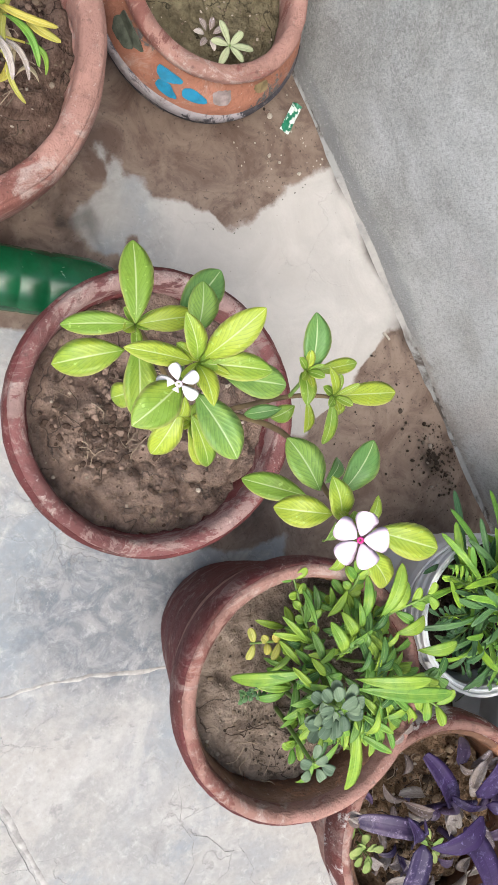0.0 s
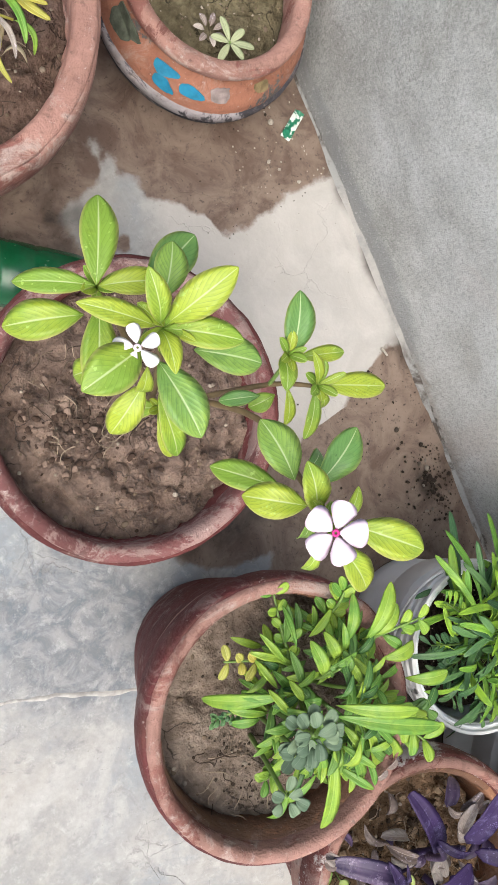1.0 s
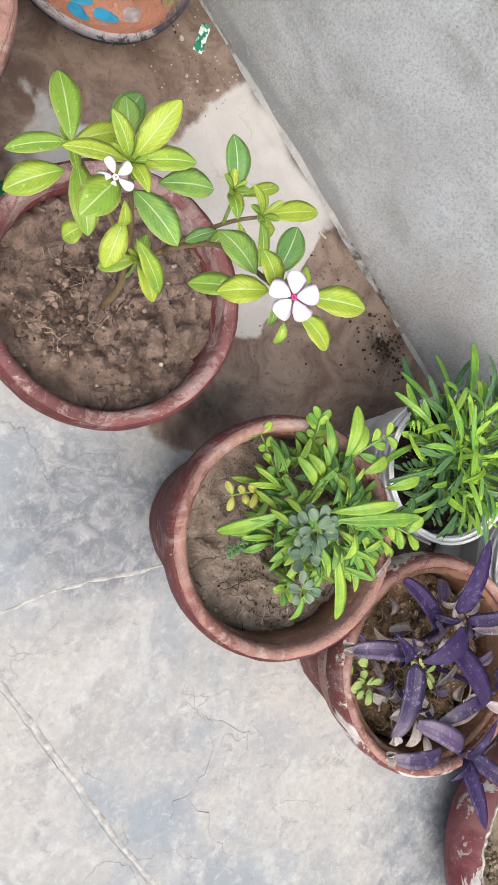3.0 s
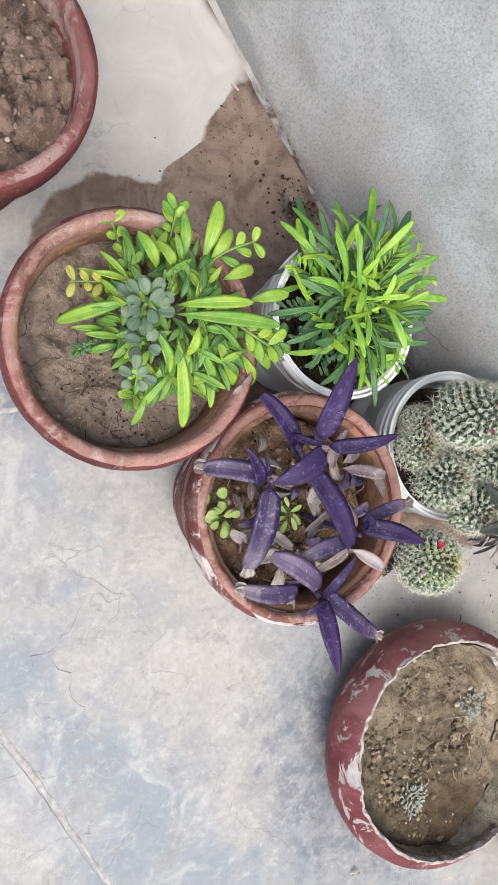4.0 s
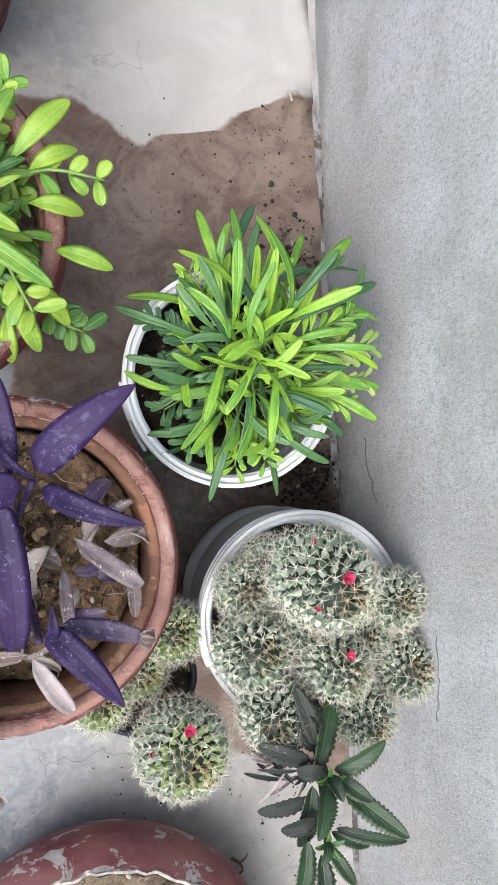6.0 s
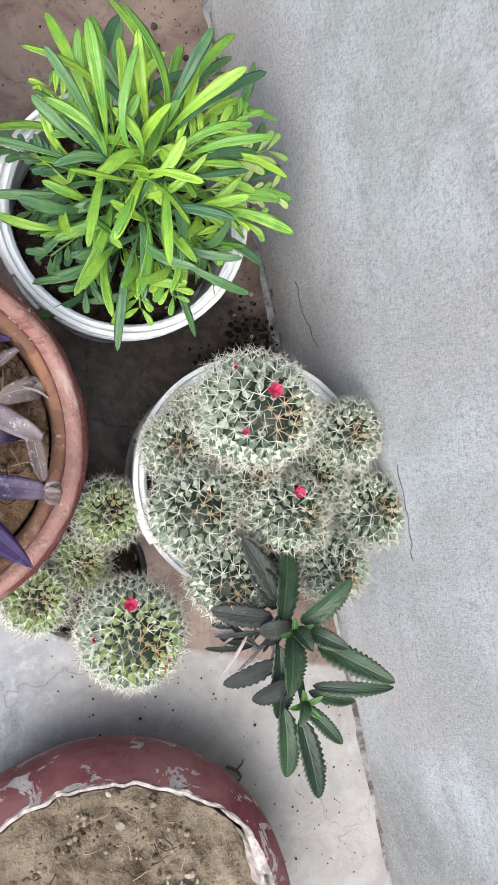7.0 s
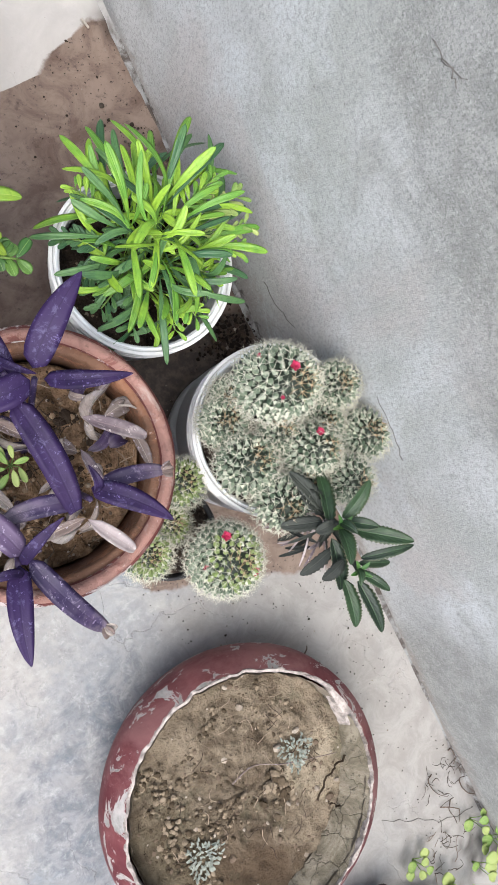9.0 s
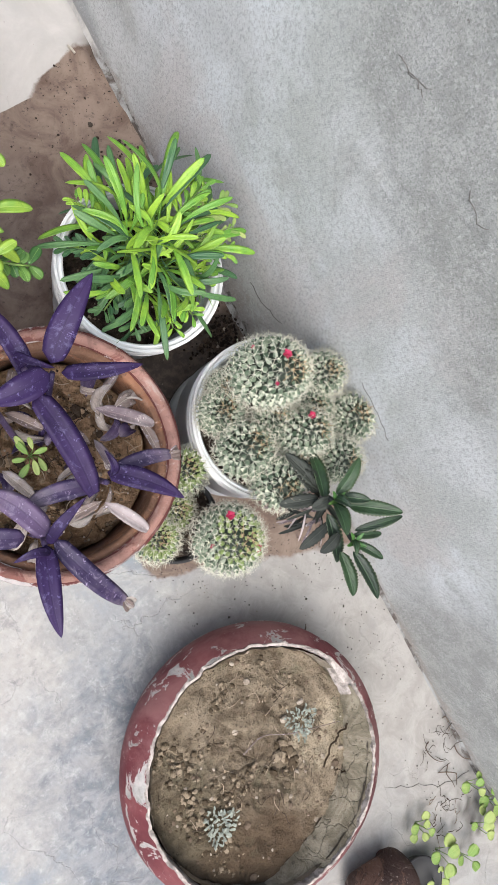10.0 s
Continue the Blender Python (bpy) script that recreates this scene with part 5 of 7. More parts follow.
sprig((0.035, -0.140, H), [(0.035, -0.140, H), (0.077, -0.119, 0.325), (0.133, -0.126, 0.330)], "herb shoot with narrow bright leaves", M_HERB, 0.024, 38, 5)
succulent((-0.052, -0.148, H), (-0.052, -0.125, 0.411), 15, 0.0160, 0.016, 41, "grey-green succulent with a stack of rounded leaves")
succulent((-0.066, -0.147, H), (-0.061, -0.158, 0.363), 7, 0.0170, 0.009, 42, "small grey succulent rosette")
succulent((-0.080, -0.170, H), (-0.093, -0.182, 0.376), 6, 0.0140, 0.008, 43, "small succulent with round dull green leaves")


# ---- purple heart plant ----
PURPLE_LEAVES = [
    (0.040, -0.368, 0.328, 95, 0.089, 0.014, 0.024, 0.5),
    (0.064, -0.362, 0.351, 38, 0.101, 0.030, 0.032, 0.0),
    (0.069, -0.376, 0.351, -23, 0.083, 0.027, 0.020, 0.0),
    (0.055, -0.373, 0.365, 178, 0.070, -0.012, 0.032, 0.0),
    (0.035, -0.336, 0.351, -48, 0.044, 0.005, 0.010, 0.0),
    (0.034, -0.383, 0.349, -87, 0.126, -0.028, 0.031, 0.5),
    (-0.028, -0.372, 0.330, 87, 0.058, 0.029, 0.017, 0.0),
    (-0.009, -0.368, 0.329, 84, 0.032, 0.023, 0.008, 0.0),
    (-0.032, -0.529, 0.330, -110, 0.099, 0.007, 0.026, 0.0),
    (-0.030, -0.529, 0.334, 24, 0.060, 0.025, 0.014, 0.0),
    (-0.031, -0.538, 0.334, 165, 0.040, 0.007, 0.011, 0.0),
    (0.065, -0.494, 0.324, -49, 0.090, 0.015, 0.026, 0.0),
    (0.066, -0.500, 0.328, 82, 0.030, 0.015, 0.011, 0.0),
]
PALE_LEAVES = [
    (-0.009, -0.369, 0.325, 138, 0.078, -0.018, 0.030, 0.5),
    (-0.016, -0.378, 0.334, -133, 0.103, -0.031, 0.039, 0.5),
    (-0.024, -0.521, 0.327, 113, 0.073, -0.011, 0.033, 0.5),
    (-0.046, -0.513, 0.311, 142, 0.075, -0.004, 0.028, 0.5),
    (-0.021, -0.531, 0.323, -71, 0.111, -0.021, 0.028, 0.5),
    (0.077, -0.497, 0.309, -14, 0.071, 0.001, 0.022, 0.5),
    (0.046, -0.500, 0.319, 167, 0.072, -0.011, 0.026, 0.5),
]


def purple_heart():
    o = (0.028, -0.450, 0.241)
    plant = thing("purple_heart_plant", o, "purple heart plant with long fleshy violet leaves", "plant")
    for pts in ([(0.029, -0.429, 0.229), (0.047, -0.399, 0.285), (0.062, -0.371, 0.344)], [(0.009, -0.428, 0.230), (-0.001, -0.397, 0.286), (-0.008, -0.373, 0.329)],
                [(0.043, -0.470, 0.230), (0.054, -0.493, 0.277), (0.059, -0.504, 0.323)], [(-0.003, -0.479, 0.231), (-0.021, -0.505, 0.279), (-0.033, -0.529, 0.330)],
                [(0.041, -0.404, 0.285), (0.043, -0.380, 0.326), (0.038, -0.353, 0.341)]):
        v, f = tube(local(pts, o), 0.0045, 0.0032)
        part("stem", mesh_of("stem", v, f), M_PURPLE_PALE, plant)
    for rows, m, wide in ((PURPLE_LEAVES, M_PURPLE, 0.96), (PALE_LEAVES, M_PURPLE_PALE, 0.84)):
        for i, row in enumerate(rows):
            blunt = row[7]
            leaf_at(plant, o, row[:6] + (row[6] * wide,), m, arch=0.007 if blunt else 0.010, thick=0.003, fold=0.20 if i % 3 else 0.34, grow=0.20 if blunt else 0.34, taper=0.28 if blunt else 0.72, blunt=blunt, nseg=18, sway=0.004 * (-1) ** i)
    for x, y, z, az in ((-0.066, -0.316, 0.306, 139), (-0.104, -0.467, 0.307, 144), (0.146, -0.514, 0.310, -12), (0.016, -0.636, 0.302, -68), (-0.086, -0.454, 0.302, -132)):
        for j in (-18, 14):
            leaf_at(plant, o, (x - 0.006 * math.cos(radians(az)), y - 0.006 * math.sin(radians(az)), z, az + j, 0.015, -0.003, 0.013), M_DRY, "withered_tip", "withered brown leaf tip", arch=0.003, thick=0.001, fold=0.9, grow=0.3, taper=0.3, nseg=6)
    for i, row in enumerate(((0.049, -0.522, 0.293, 178, 0.055, -0.016, 0.013), (0.051, -0.525, 0.293, -61, 0.065, -0.017, 0.017), (0.142, -0.456, 0.265, -89, 0.051, 0.001, 0.013), (0.081, -0.455, 0.267, -87, 0.060, 0.001, 0.012), (-0.028, -0.437, 0.269, -70, 0.047, 0.001, 0.014), (0.092, -0.424, 0.305, -41, 0.076, -0.016, 0.017))):
        leaf_at(plant, o, row, M_DRY_PINK if i % 2 else M_DRY, "dry_leaf", "dry curled grey leaf", arch=0.006, thick=0.0015, fold=0.7, grow=0.4, taper=0.4, nseg=10)
    rnd = random.Random(5)
    for k in range(46):
        a, r = rnd.uniform(0, 6.283), 0.108 * math.sqrt(rnd.uniform(0.02, 1))
        x, y = o[0] + r * math.cos(a), o[1] + r * math.sin(a)
        row = (x, y, 0.238 + rnd.uniform(0, 0.02), rnd.uniform(0, 360), rnd.uniform(0.018, 0.048), rnd.uniform(-0.012, 0.014), rnd.uniform(0.008, 0.020))
        leaf_at(plant, o, row, M_DRY if k % 4 else M_PURPLE_PALE, "dry_leaf", "dry curled grey leaf", arch=0.006, thick=0.001, fold=rnd.uniform(0.4, 1.3), grow=0.4, taper=0.35, nseg=8, roll=rnd.uniform(-1.0, 1.0), sway=rnd.gauss(0, 0.004), curl=rnd.uniform(-0.008, 0.008))
    return plant


purple_heart()


def seedling(centre, n, size, label, material, seed, group="", spread=0.010, stalk=0.02, slim=1.08):
    """A few round leaves on short stalks."""
    plant = thing("seedling", (centre[0], centre[1], centre[2] - stalk), label, "seedling", group)
    rnd = random.Random(seed)
    o = plant.location.copy()
    for k in range(n):
        a = 2.4 * k + rnd.uniform(-0.4, 0.4)
        r = spread * math.sqrt((k + 0.3) / n)
        b = Vector((centre[0] + r * math.cos(a), centre[1] + r * math.sin(a), centre[2] + rnd.uniform(-0.005, 0.004)))
        v, f = tube([Vector((0, 0, -0.004)), (b - o) * 0.5, b - o], 0.0009, 0.0006, 5, 3)
        part("stalk", mesh_of("stalk", v, f), M_STEM_GREEN, plant)
        s = size * rnd.uniform(0.9, 1.4)
        leaf_at(plant, o, (b.x, b.y, b.z, math.degrees(a) + rnd.gauss(0, 20), s, rnd.uniform(-0.002, 0.005), s * slim), material, arch=0.001, thick=0.0006, fold=0.12, grow=0.5 if slim > 1 else 0.75, taper=0.36 if slim > 1 else 0.5, nseg=8)
    return plant


seedling((-0.067, -0.392, 0.269), 8, 0.0145, "small bright green seedling in the purple plant's pot", M_SPROUT, 51, slim=0.72)
seedling((-0.059, -0.365, 0.268), 3, 0.0115, "tiny green seedling beside the pot wall", M_SPROUT, 52)
seedling((0.008, -0.437, 0.277), 8, 0.0150, "pale green seedling among dry leaves", M_SPROUT, 53, slim=0.42)


# ---- strap-leaved plant in the grey bucket ----
def strap_plant():
    o = (0.270, -0.284, 0.158)
    plant = thing("strap_leaf_plant", o, "dense bright green plant with narrow strap leaves", "plant")
    rnd = random.Random(77)
    shoots = [(0.004, 0.020, 0.085)] + [(0.050 * math.cos(2.4 * i) * (0.55 + 0.07 * i) + 0.008, 0.050 * math.sin(2.4 * i) * (0.55 + 0.07 * i) + 0.018, 0.078 - 0.006 * i) for i in range(9)]
    for i, (sx, sy, sz) in enumerate(shoots):
        out = math.atan2(sy - 0.015, sx)
        v, f = tube([(sx * 0.4, sy * 0.4, -0.004), (sx * 0.7, sy * 0.7, sz * 0.5), (sx, sy, sz)], 0.0035, 0.0022)
        part("stem", mesh_of("stem", v, f), M_STEM_GREEN, plant)
        n = 18
        for k in range(n):
            q = (k + 0.5) / n
            a = k * 2.39996 + rnd.gauss(0, 0.3)
            lean = 0.45 + 1.05 * q + rnd.gauss(0, 0.1)
            if i:
                a = a + 0.75 * math.sin(out - a)
            ln = rnd.uniform(0.058, 0.128) * (1.0 + 0.20 * max(0.0, math.cos(a - 1.3)))
            b = Vector((o[0] + sx * (1 - 0.25 * q), o[1] + sy * (1 - 0.25 * q), o[2] + sz * (1 - 0.45 * q)))
            low = min(lean, 1.32)
            row = (b.x, b.y, b.z, math.degrees(a), ln * math.sin(low), ln * math.cos(low) * 0.72, rnd.uniform(0.0086, 0.0128) * (0.70 + ln * 2.4))
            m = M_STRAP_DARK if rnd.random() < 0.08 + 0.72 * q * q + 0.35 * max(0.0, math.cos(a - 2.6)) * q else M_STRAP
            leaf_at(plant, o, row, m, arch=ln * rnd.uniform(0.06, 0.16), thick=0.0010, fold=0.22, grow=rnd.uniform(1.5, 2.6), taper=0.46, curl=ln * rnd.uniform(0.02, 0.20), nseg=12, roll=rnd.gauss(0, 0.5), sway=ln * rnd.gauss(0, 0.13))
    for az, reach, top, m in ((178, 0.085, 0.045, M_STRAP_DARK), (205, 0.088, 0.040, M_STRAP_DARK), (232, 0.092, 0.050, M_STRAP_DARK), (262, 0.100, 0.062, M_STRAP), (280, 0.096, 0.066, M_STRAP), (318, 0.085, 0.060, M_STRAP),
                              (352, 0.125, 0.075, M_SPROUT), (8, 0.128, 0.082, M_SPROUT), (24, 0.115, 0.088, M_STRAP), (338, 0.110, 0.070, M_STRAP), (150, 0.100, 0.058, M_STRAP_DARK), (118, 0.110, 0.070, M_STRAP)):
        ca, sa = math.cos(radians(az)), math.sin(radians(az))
        line = [Vector((0.02 * ca, 0.012 + 0.02 * sa, 0.02)), Vector((reach * 0.55 * ca, 0.010 + reach * 0.55 * sa, top)), Vector((reach * ca, 0.008 + reach * sa, top * 1.02))]
        v, f = tube(line, 0.0016, 0.0010, 6, 4)
        part("side_shoot", mesh_of("side_shoot", v, f), M_STEM_GREEN, plant)
        for k in range(7):
            q = 0.45 + 0.55 * k / 6
            b = line[1].lerp(line[2], (q - 0.45) / 0.55) + Vector(o)
            for sgn in (-1, 1):
                ln = rnd.uniform(0.016, 0.030) * (1.15 - 0.3 * q)
                leaf_at(plant, o, (b.x, b.y, b.z, az + sgn * rnd.uniform(22, 60), ln, rnd.uniform(-0.002, 0.010), ln * 0.30), m, arch=0.002, thick=0.0008, fold=0.25, grow=1.3, taper=0.42, nseg=8)
    v, f = joined([tube([(0.03 * math.cos(i), 0.03 * math.sin(i), -0.004), (0.02 * math.cos(i), 0.02 * math.sin(i), 0.02), (0.02 * math.cos(i), 0.025 * math.sin(i) + 0.01, 0.05)], 0.004, 0.002) for i in range(7)])
    part("crown", mesh_of("crown", v, f), M_STEM_GREEN, plant)
    return plant


strap_plant()


# ---- cactus ----
def cactus_head(parent, origin, centre, r, seed, stretch=1.25, rows=105, fresh=0.0, wool=0.25):
    """A globular head of knobs in spirals, every knob with a star of spines."""
    rnd = random.Random(seed)
    c = Vector(centre) - Vector(origin)
    v, f = lathe([(r * 0.90 * math.cos(t), r * stretch * 0.90 * math.sin(t)) for t in [-1.45 + 2.95 * i / 12 for i in range(13)]], 20, 0.001, seed)
    axis = (Vector((0, 0, 1)) + Vector((rnd.gauss(0, 0.12), rnd.gauss(0, 0.12), 0))).to_track_quat("Z", "Y").to_matrix()
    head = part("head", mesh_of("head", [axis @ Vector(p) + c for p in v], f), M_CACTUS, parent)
    knobs, tips, spines, crown, young = [], [], [], [], []
    for k in range(rows):
        q = (k + 0.5) / rows
        th = math.acos(1 - 1.55 * q)
        ph = k * 2.39996
        d = Vector((math.sin(th) * math.cos(ph), math.sin(th) * math.sin(ph), math.cos(th)))
        p = Vector((d.x * r * 0.88, d.y * r * 0.88, d.z * r * stretch * 0.88))
        n = Vector((d.x, d.y, d.z / stretch)).normalized()
        s = n.cross(Vector((0.3, 0.2, 0.93))).normalized()
        t = n.cross(s)
        h = 0.0045 + 0.0045 * min(1.0, q * 5)
        w = (0.0024 + 0.0018 * min(1.0, q * 4)) * (r / 0.035) ** 0.4
        ring = []
        for lift, ww in ((0.0, w), (0.5, w * 0.78), (1.0, w * 0.22)):
            ring.append([p + n * (h * lift) + (s * math.cos(2 * math.pi * i / 6) + t * math.sin(2 * math.pi * i / 6)) * ww for i in range(6)])
        kv = ring[0] + ring[1] + ring[2]
        kf = [(a * 6 + i, a * 6 + (i + 1) % 6, a * 6 + 6 + (i + 1) % 6, a * 6 + 6 + i) for a in range(2) for i in range(6)] + [(12, 13, 14, 15, 16, 17)]
        (young if q < fresh * rnd.uniform(0.6, 1.2) else knobs).append(([axis @ x + c for x in kv], kf))
        top = p + n * h
        tv = [top + (s * math.cos(i * 1.5708) + t * math.sin(i * 1.5708)) * w * 0.30 + n * 0.0002 for i in range(4)] + [top + n * w * 0.4]
        tips.append(([axis @ x + c for x in tv], [(0, 1, 4), (1, 2, 4), (2, 3, 4), (3, 0, 4)]))
        if wool and rnd.random() < wool * (0.3 + 0.9 * (d.y < 0.1)) and q > 0.08:
            low = p + s * w * 0.9 + n * 0.002
            tv = [low + (s * math.cos(i * 2.094) + t * math.sin(i * 2.094)) * w * rnd.uniform(0.5, 1.1) for i in range(3)] + [low + n * 0.005]
            tips.append(([axis @ x + c for x in tv], [(0, 1, 3), (1, 2, 3), (2, 0, 3)]))
        count = 7
        for j in range(count):
            a = j * 6.283 / count + rnd.uniform(-0.3, 0.3)
            out = (s * math.cos(a) + t * math.sin(a)) * rnd.uniform(0.7, 1.1) + n * rnd.uniform(0.25, 0.9)
            ln = 0.0116 * rnd.uniform(0.5, 1.5)
            e = top + out.normalized() * ln
            side = out.cross(n).normalized() * 0.00045
            up = n * 0.0007
            (crown if q < 0.015 + 0.05 * rnd.random() else spines).append(([axis @ x + c for x in (top + side, top - side, top + up, e)], [(0, 1, 3), (1, 2, 3), (2, 0, 3)]))
    for name, pieces, m in (("relief", knobs, M_CACTUS_MIX), ("young_relief", young, M_CACTUS_YOUNG), ("wool", tips, M_CACTUS_TIP), ("spination", spines, M_SPINE), ("crown_spination", crown, M_SPINE_TAN)):
        if not pieces:
            continue
        v, f = joined(pieces)
        part(name, mesh_of(name, v, f, smooth=False), m, head, kind="stuff")
    return head


def cactus_flower(parent, origin, place, size, seed):
    o = Vector(place) - Vector(origin)
    rnd = random.Random(seed)
    pieces = []
    for k in range(9):
        a = k * 0.7
        d = Vector((math.cos(a), math.sin(a), 0.8 + 0.4 * (k % 2)))
        v, f, _ = blade(o, o + d.normalized() * size, size * 0.45, 0.0004, 0.0005, 0.2, 0.8, 0.4, 0, 5)
        pieces.append((v, f))
    v, f = joined(pieces)
    part("flower", mesh_of("flower", v, f), M_RED, parent, "small crimson cactus flower")


def knob_material():
    s = Shade("green_cactus_knobs", 0.55, 0.3)
    c = s.mix(s.island(), (0.060, 0.095, 0.060), (0.23, 0.285, 0.20))
    c = s.mix(s.step(s.noise(90, 3), 0.50, 0.62, 0, 0.7), c, (0.50, 0.54, 0.43))
    return s.done(c)


M_CACTUS_MIX = knob_material()
BIG = (0.332, -0.552, 0.163)
clump = thing("cactus_clump", BIG, "clump of spiny grey-green globe cacti with red flowers", "cactus", "cactus clumps")
for k, (place, r, st) in enumerate((((0.323, -0.486, 0.274), 0.0445, 1.6), ((0.263, -0.566, 0.219), 0.0313, 1.3), ((0.340, -0.582, 0.243), 0.0261, 1.6), ((0.433, -0.605, 0.220), 0.0270, 1.3),
                                    ((0.420, -0.528, 0.224), 0.0244, 1.4), ((0.281, -0.628, 0.226), 0.0287, 1.4), ((0.377, -0.643, 0.231), 0.0244, 1.4), ((0.266, -0.506, 0.202), 0.0252, 1.2),
                                    ((0.320, -0.553, 0.219), 0.0226, 1.4), ((0.385, -0.563, 0.214), 0.0226, 1.3), ((0.329, -0.618, 0.215), 0.0226, 1.3), ((0.291, -0.482, 0.196), 0.0200, 1.2))):
    cactus_head(clump, BIG, place, r if r > 0.038 else r * 1.14, k, st, 210 if r > 0.038 else 125, 0.0, 0.6 if r > 0.038 else 0.28)
cactus_flower(clump, BIG, (0.324, -0.475, 0.341), 0.0085, 1)
cactus_flower(clump, BIG, (0.345, -0.563, 0.283), 0.0075, 2)
cactus_flower(clump, BIG, (0.310, -0.448, 0.296), 0.0048, 3)
cactus_flower(clump, BIG, (0.297, -0.501, 0.335), 0.004, 4)

SMALL_POT = (0.157, -0.613, 0.0)
nursery = thing("nursery_pot", SMALL_POT, "small black plastic nursery pot holding cacti", "flower pot")
v, f = lathe([(0.001, 0.0), (0.047, 0.0), (0.050, 0.004), (0.060, 0.108), (0.064, 0.110), (0.064, 0.122), (0.061, 0.124), (0.058, 0.122), (0.056, 0.10), (0.001, 0.10)], 48, 0.0006, 4)
part("body", mesh_of("body", v, f), M_BLACK, nursery)
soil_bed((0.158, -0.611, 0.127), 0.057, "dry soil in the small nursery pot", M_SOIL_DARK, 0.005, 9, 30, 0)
front = thing("cactus_clump", (0.158, -0.611, 0.133), "three spiny globe cacti with crimson flowers in a small pot", "cactus", "cactus clumps")
FRONT = (0.158, -0.611, 0.133)
for k, (place, r, st) in enumerate((((0.187, -0.661, 0.202), 0.045, 1.15), ((0.192, -0.555, 0.153), 0.028, 1.2), ((0.110, -0.616, 0.156), 0.027, 1.1), ((0.155, -0.597, 0.140), 0.024, 1.0))):
    cactus_head(front, FRONT, place, r, 20 + k, st, 210 if r > 0.04 else 120, 0.32 if r > 0.04 else 0.5, 0.3)
cactus_flower(front, FRONT, (0.189, -0.624, 0.252), 0.0085, 5)
cactus_flower(front, FRONT, (0.208, -0.686, 0.230), 0.0080, 6)
cactus_flower(front, FRONT, (0.154, -0.651, 0.232), 0.005, 7)


# ---- toothed succulent leaning over the bucket ----
KALANCHOE = [
    (0.307, -0.672, 0.278, 65, 0.071, -0.030, 0.0144),
    (0.321, -0.670, 0.290, 31, 0.055, 0.016, 0.0144),
    (0.324, -0.676, 0.290, -37, 0.035, 0.018, 0.0115),
    (0.335, -0.695, 0.279, -39, 0.063, 0.035, 0.0155),
    (0.303, -0.689, 0.274, -97, 0.073, -0.026, 0.0155),
    (0.307, -0.676, 0.302, -116, 0.041, 0.024, 0.0144),
    (0.319, -0.724, 0.292, -14, 0.067, 0.017, 0.0096),
    (0.316, -0.730, 0.286, -28, 0.045, 0.000, 0.0086),
    (0.307, -0.735, 0.297, -59, 0.046, 0.007, 0.0096),
    (0.296, -0.744, 0.269, -96, 0.068, -0.015, 0.0144),
    (0.302, -0.746, 0.293, -87, 0.077, -0.009, 0.0144),
    (0.314, -0.672, 0.295, -71, 0.018, 0.018, 0.0096),
    (0.307, -0.730, 0.297, -123, 0.020, 0.012, 0.0077),
]
KALANCHOE_BROWN = [
    (0.303, -0.665, 0.272, 159, 0.053, -0.010, 0.0135),
    (0.316, -0.672, 0.280, 180, 0.028, -0.008, 0.0120),
    (0.301, -0.701, 0.272, -167, 0.052, -0.014, 0.0115),
    (0.305, -0.720, 0.276, -164, 0.036, -0.008, 0.0120),
    (0.312, -0.661, 0.262, 110, 0.052, 0.006, 0.0150),
    (0.317, -0.658, 0.262, 111, 0.072, 0.010, 0.0140),
    (0.318, -0.667, 0.270, -133, 0.034, -0.018, 0.0090),
]


def kalanchoe():
    o = (0.330, -0.635, 0.150)
    plant = thing("toothed_succulent", o, "dark green succulent with long toothed leaves", "succulent")
    for pts in ([(0.330, -0.635, 0.145), (0.324, -0.655, 0.21), (0.313, -0.674, 0.290)], [(0.322, -0.662, 0.235), (0.315, -0.700, 0.27), (0.307, -0.736, 0.297)]):
        v, f = tube(local(pts, o), 0.0045, 0.003)
        part("stem", mesh_of("stem", v, f), M_KAL_BROWN, plant)
    for row in KALANCHOE:
        leaf_at(plant, o, row[:6] + (row[6] * 1.25,), M_KAL, arch=0.005, thick=0.002, fold=0.55, grow=0.45, taper=0.62, nseg=34, teeth=1)
    for row in KALANCHOE_BROWN:
        leaf_at(plant, o, row[:6] + (row[6] * 1.3,), M_KAL_BROWN, arch=0.004, thick=0.0018, fold=0.4, grow=0.5, taper=0.55, nseg=20, teeth=1)
    for cx, cy, cz in ((0.313, -0.676, 0.293), (0.307, -0.735, 0.296)):
        for k in range(5):
            leaf_at(plant, o, (cx, cy, cz, 72 * k + 20, 0.016, 0.010, 0.006), M_HERB_DEEP, "young_leaf", "pale yellow-green young leaf", arch=0.001, thick=0.0012, fold=0.5, grow=0.5, taper=0.6, nseg=10)
    rnd = random.Random(8)
    for k in range(34):
        row = (0.302 + rnd.uniform(-0.02, 0.02), -0.674 + rnd.uniform(-0.025, 0.02), 0.24 + rnd.uniform(-0.03, 0.03), rnd.uniform(120, 260), rnd.uniform(0.02, 0.045), rnd.uniform(-0.03, 0.0), rnd.uniform(0.0022, 0.0065))
        leaf_at(plant, o, row, M_KAL_BROWN if k % 2 else M_DRY_PINK, "dry_leaf", "withered hanging leaf", arch=0.003, thick=0.001, fold=0.6, grow=0.5, taper=0.5, nseg=7)
    return plant


kalanchoe()


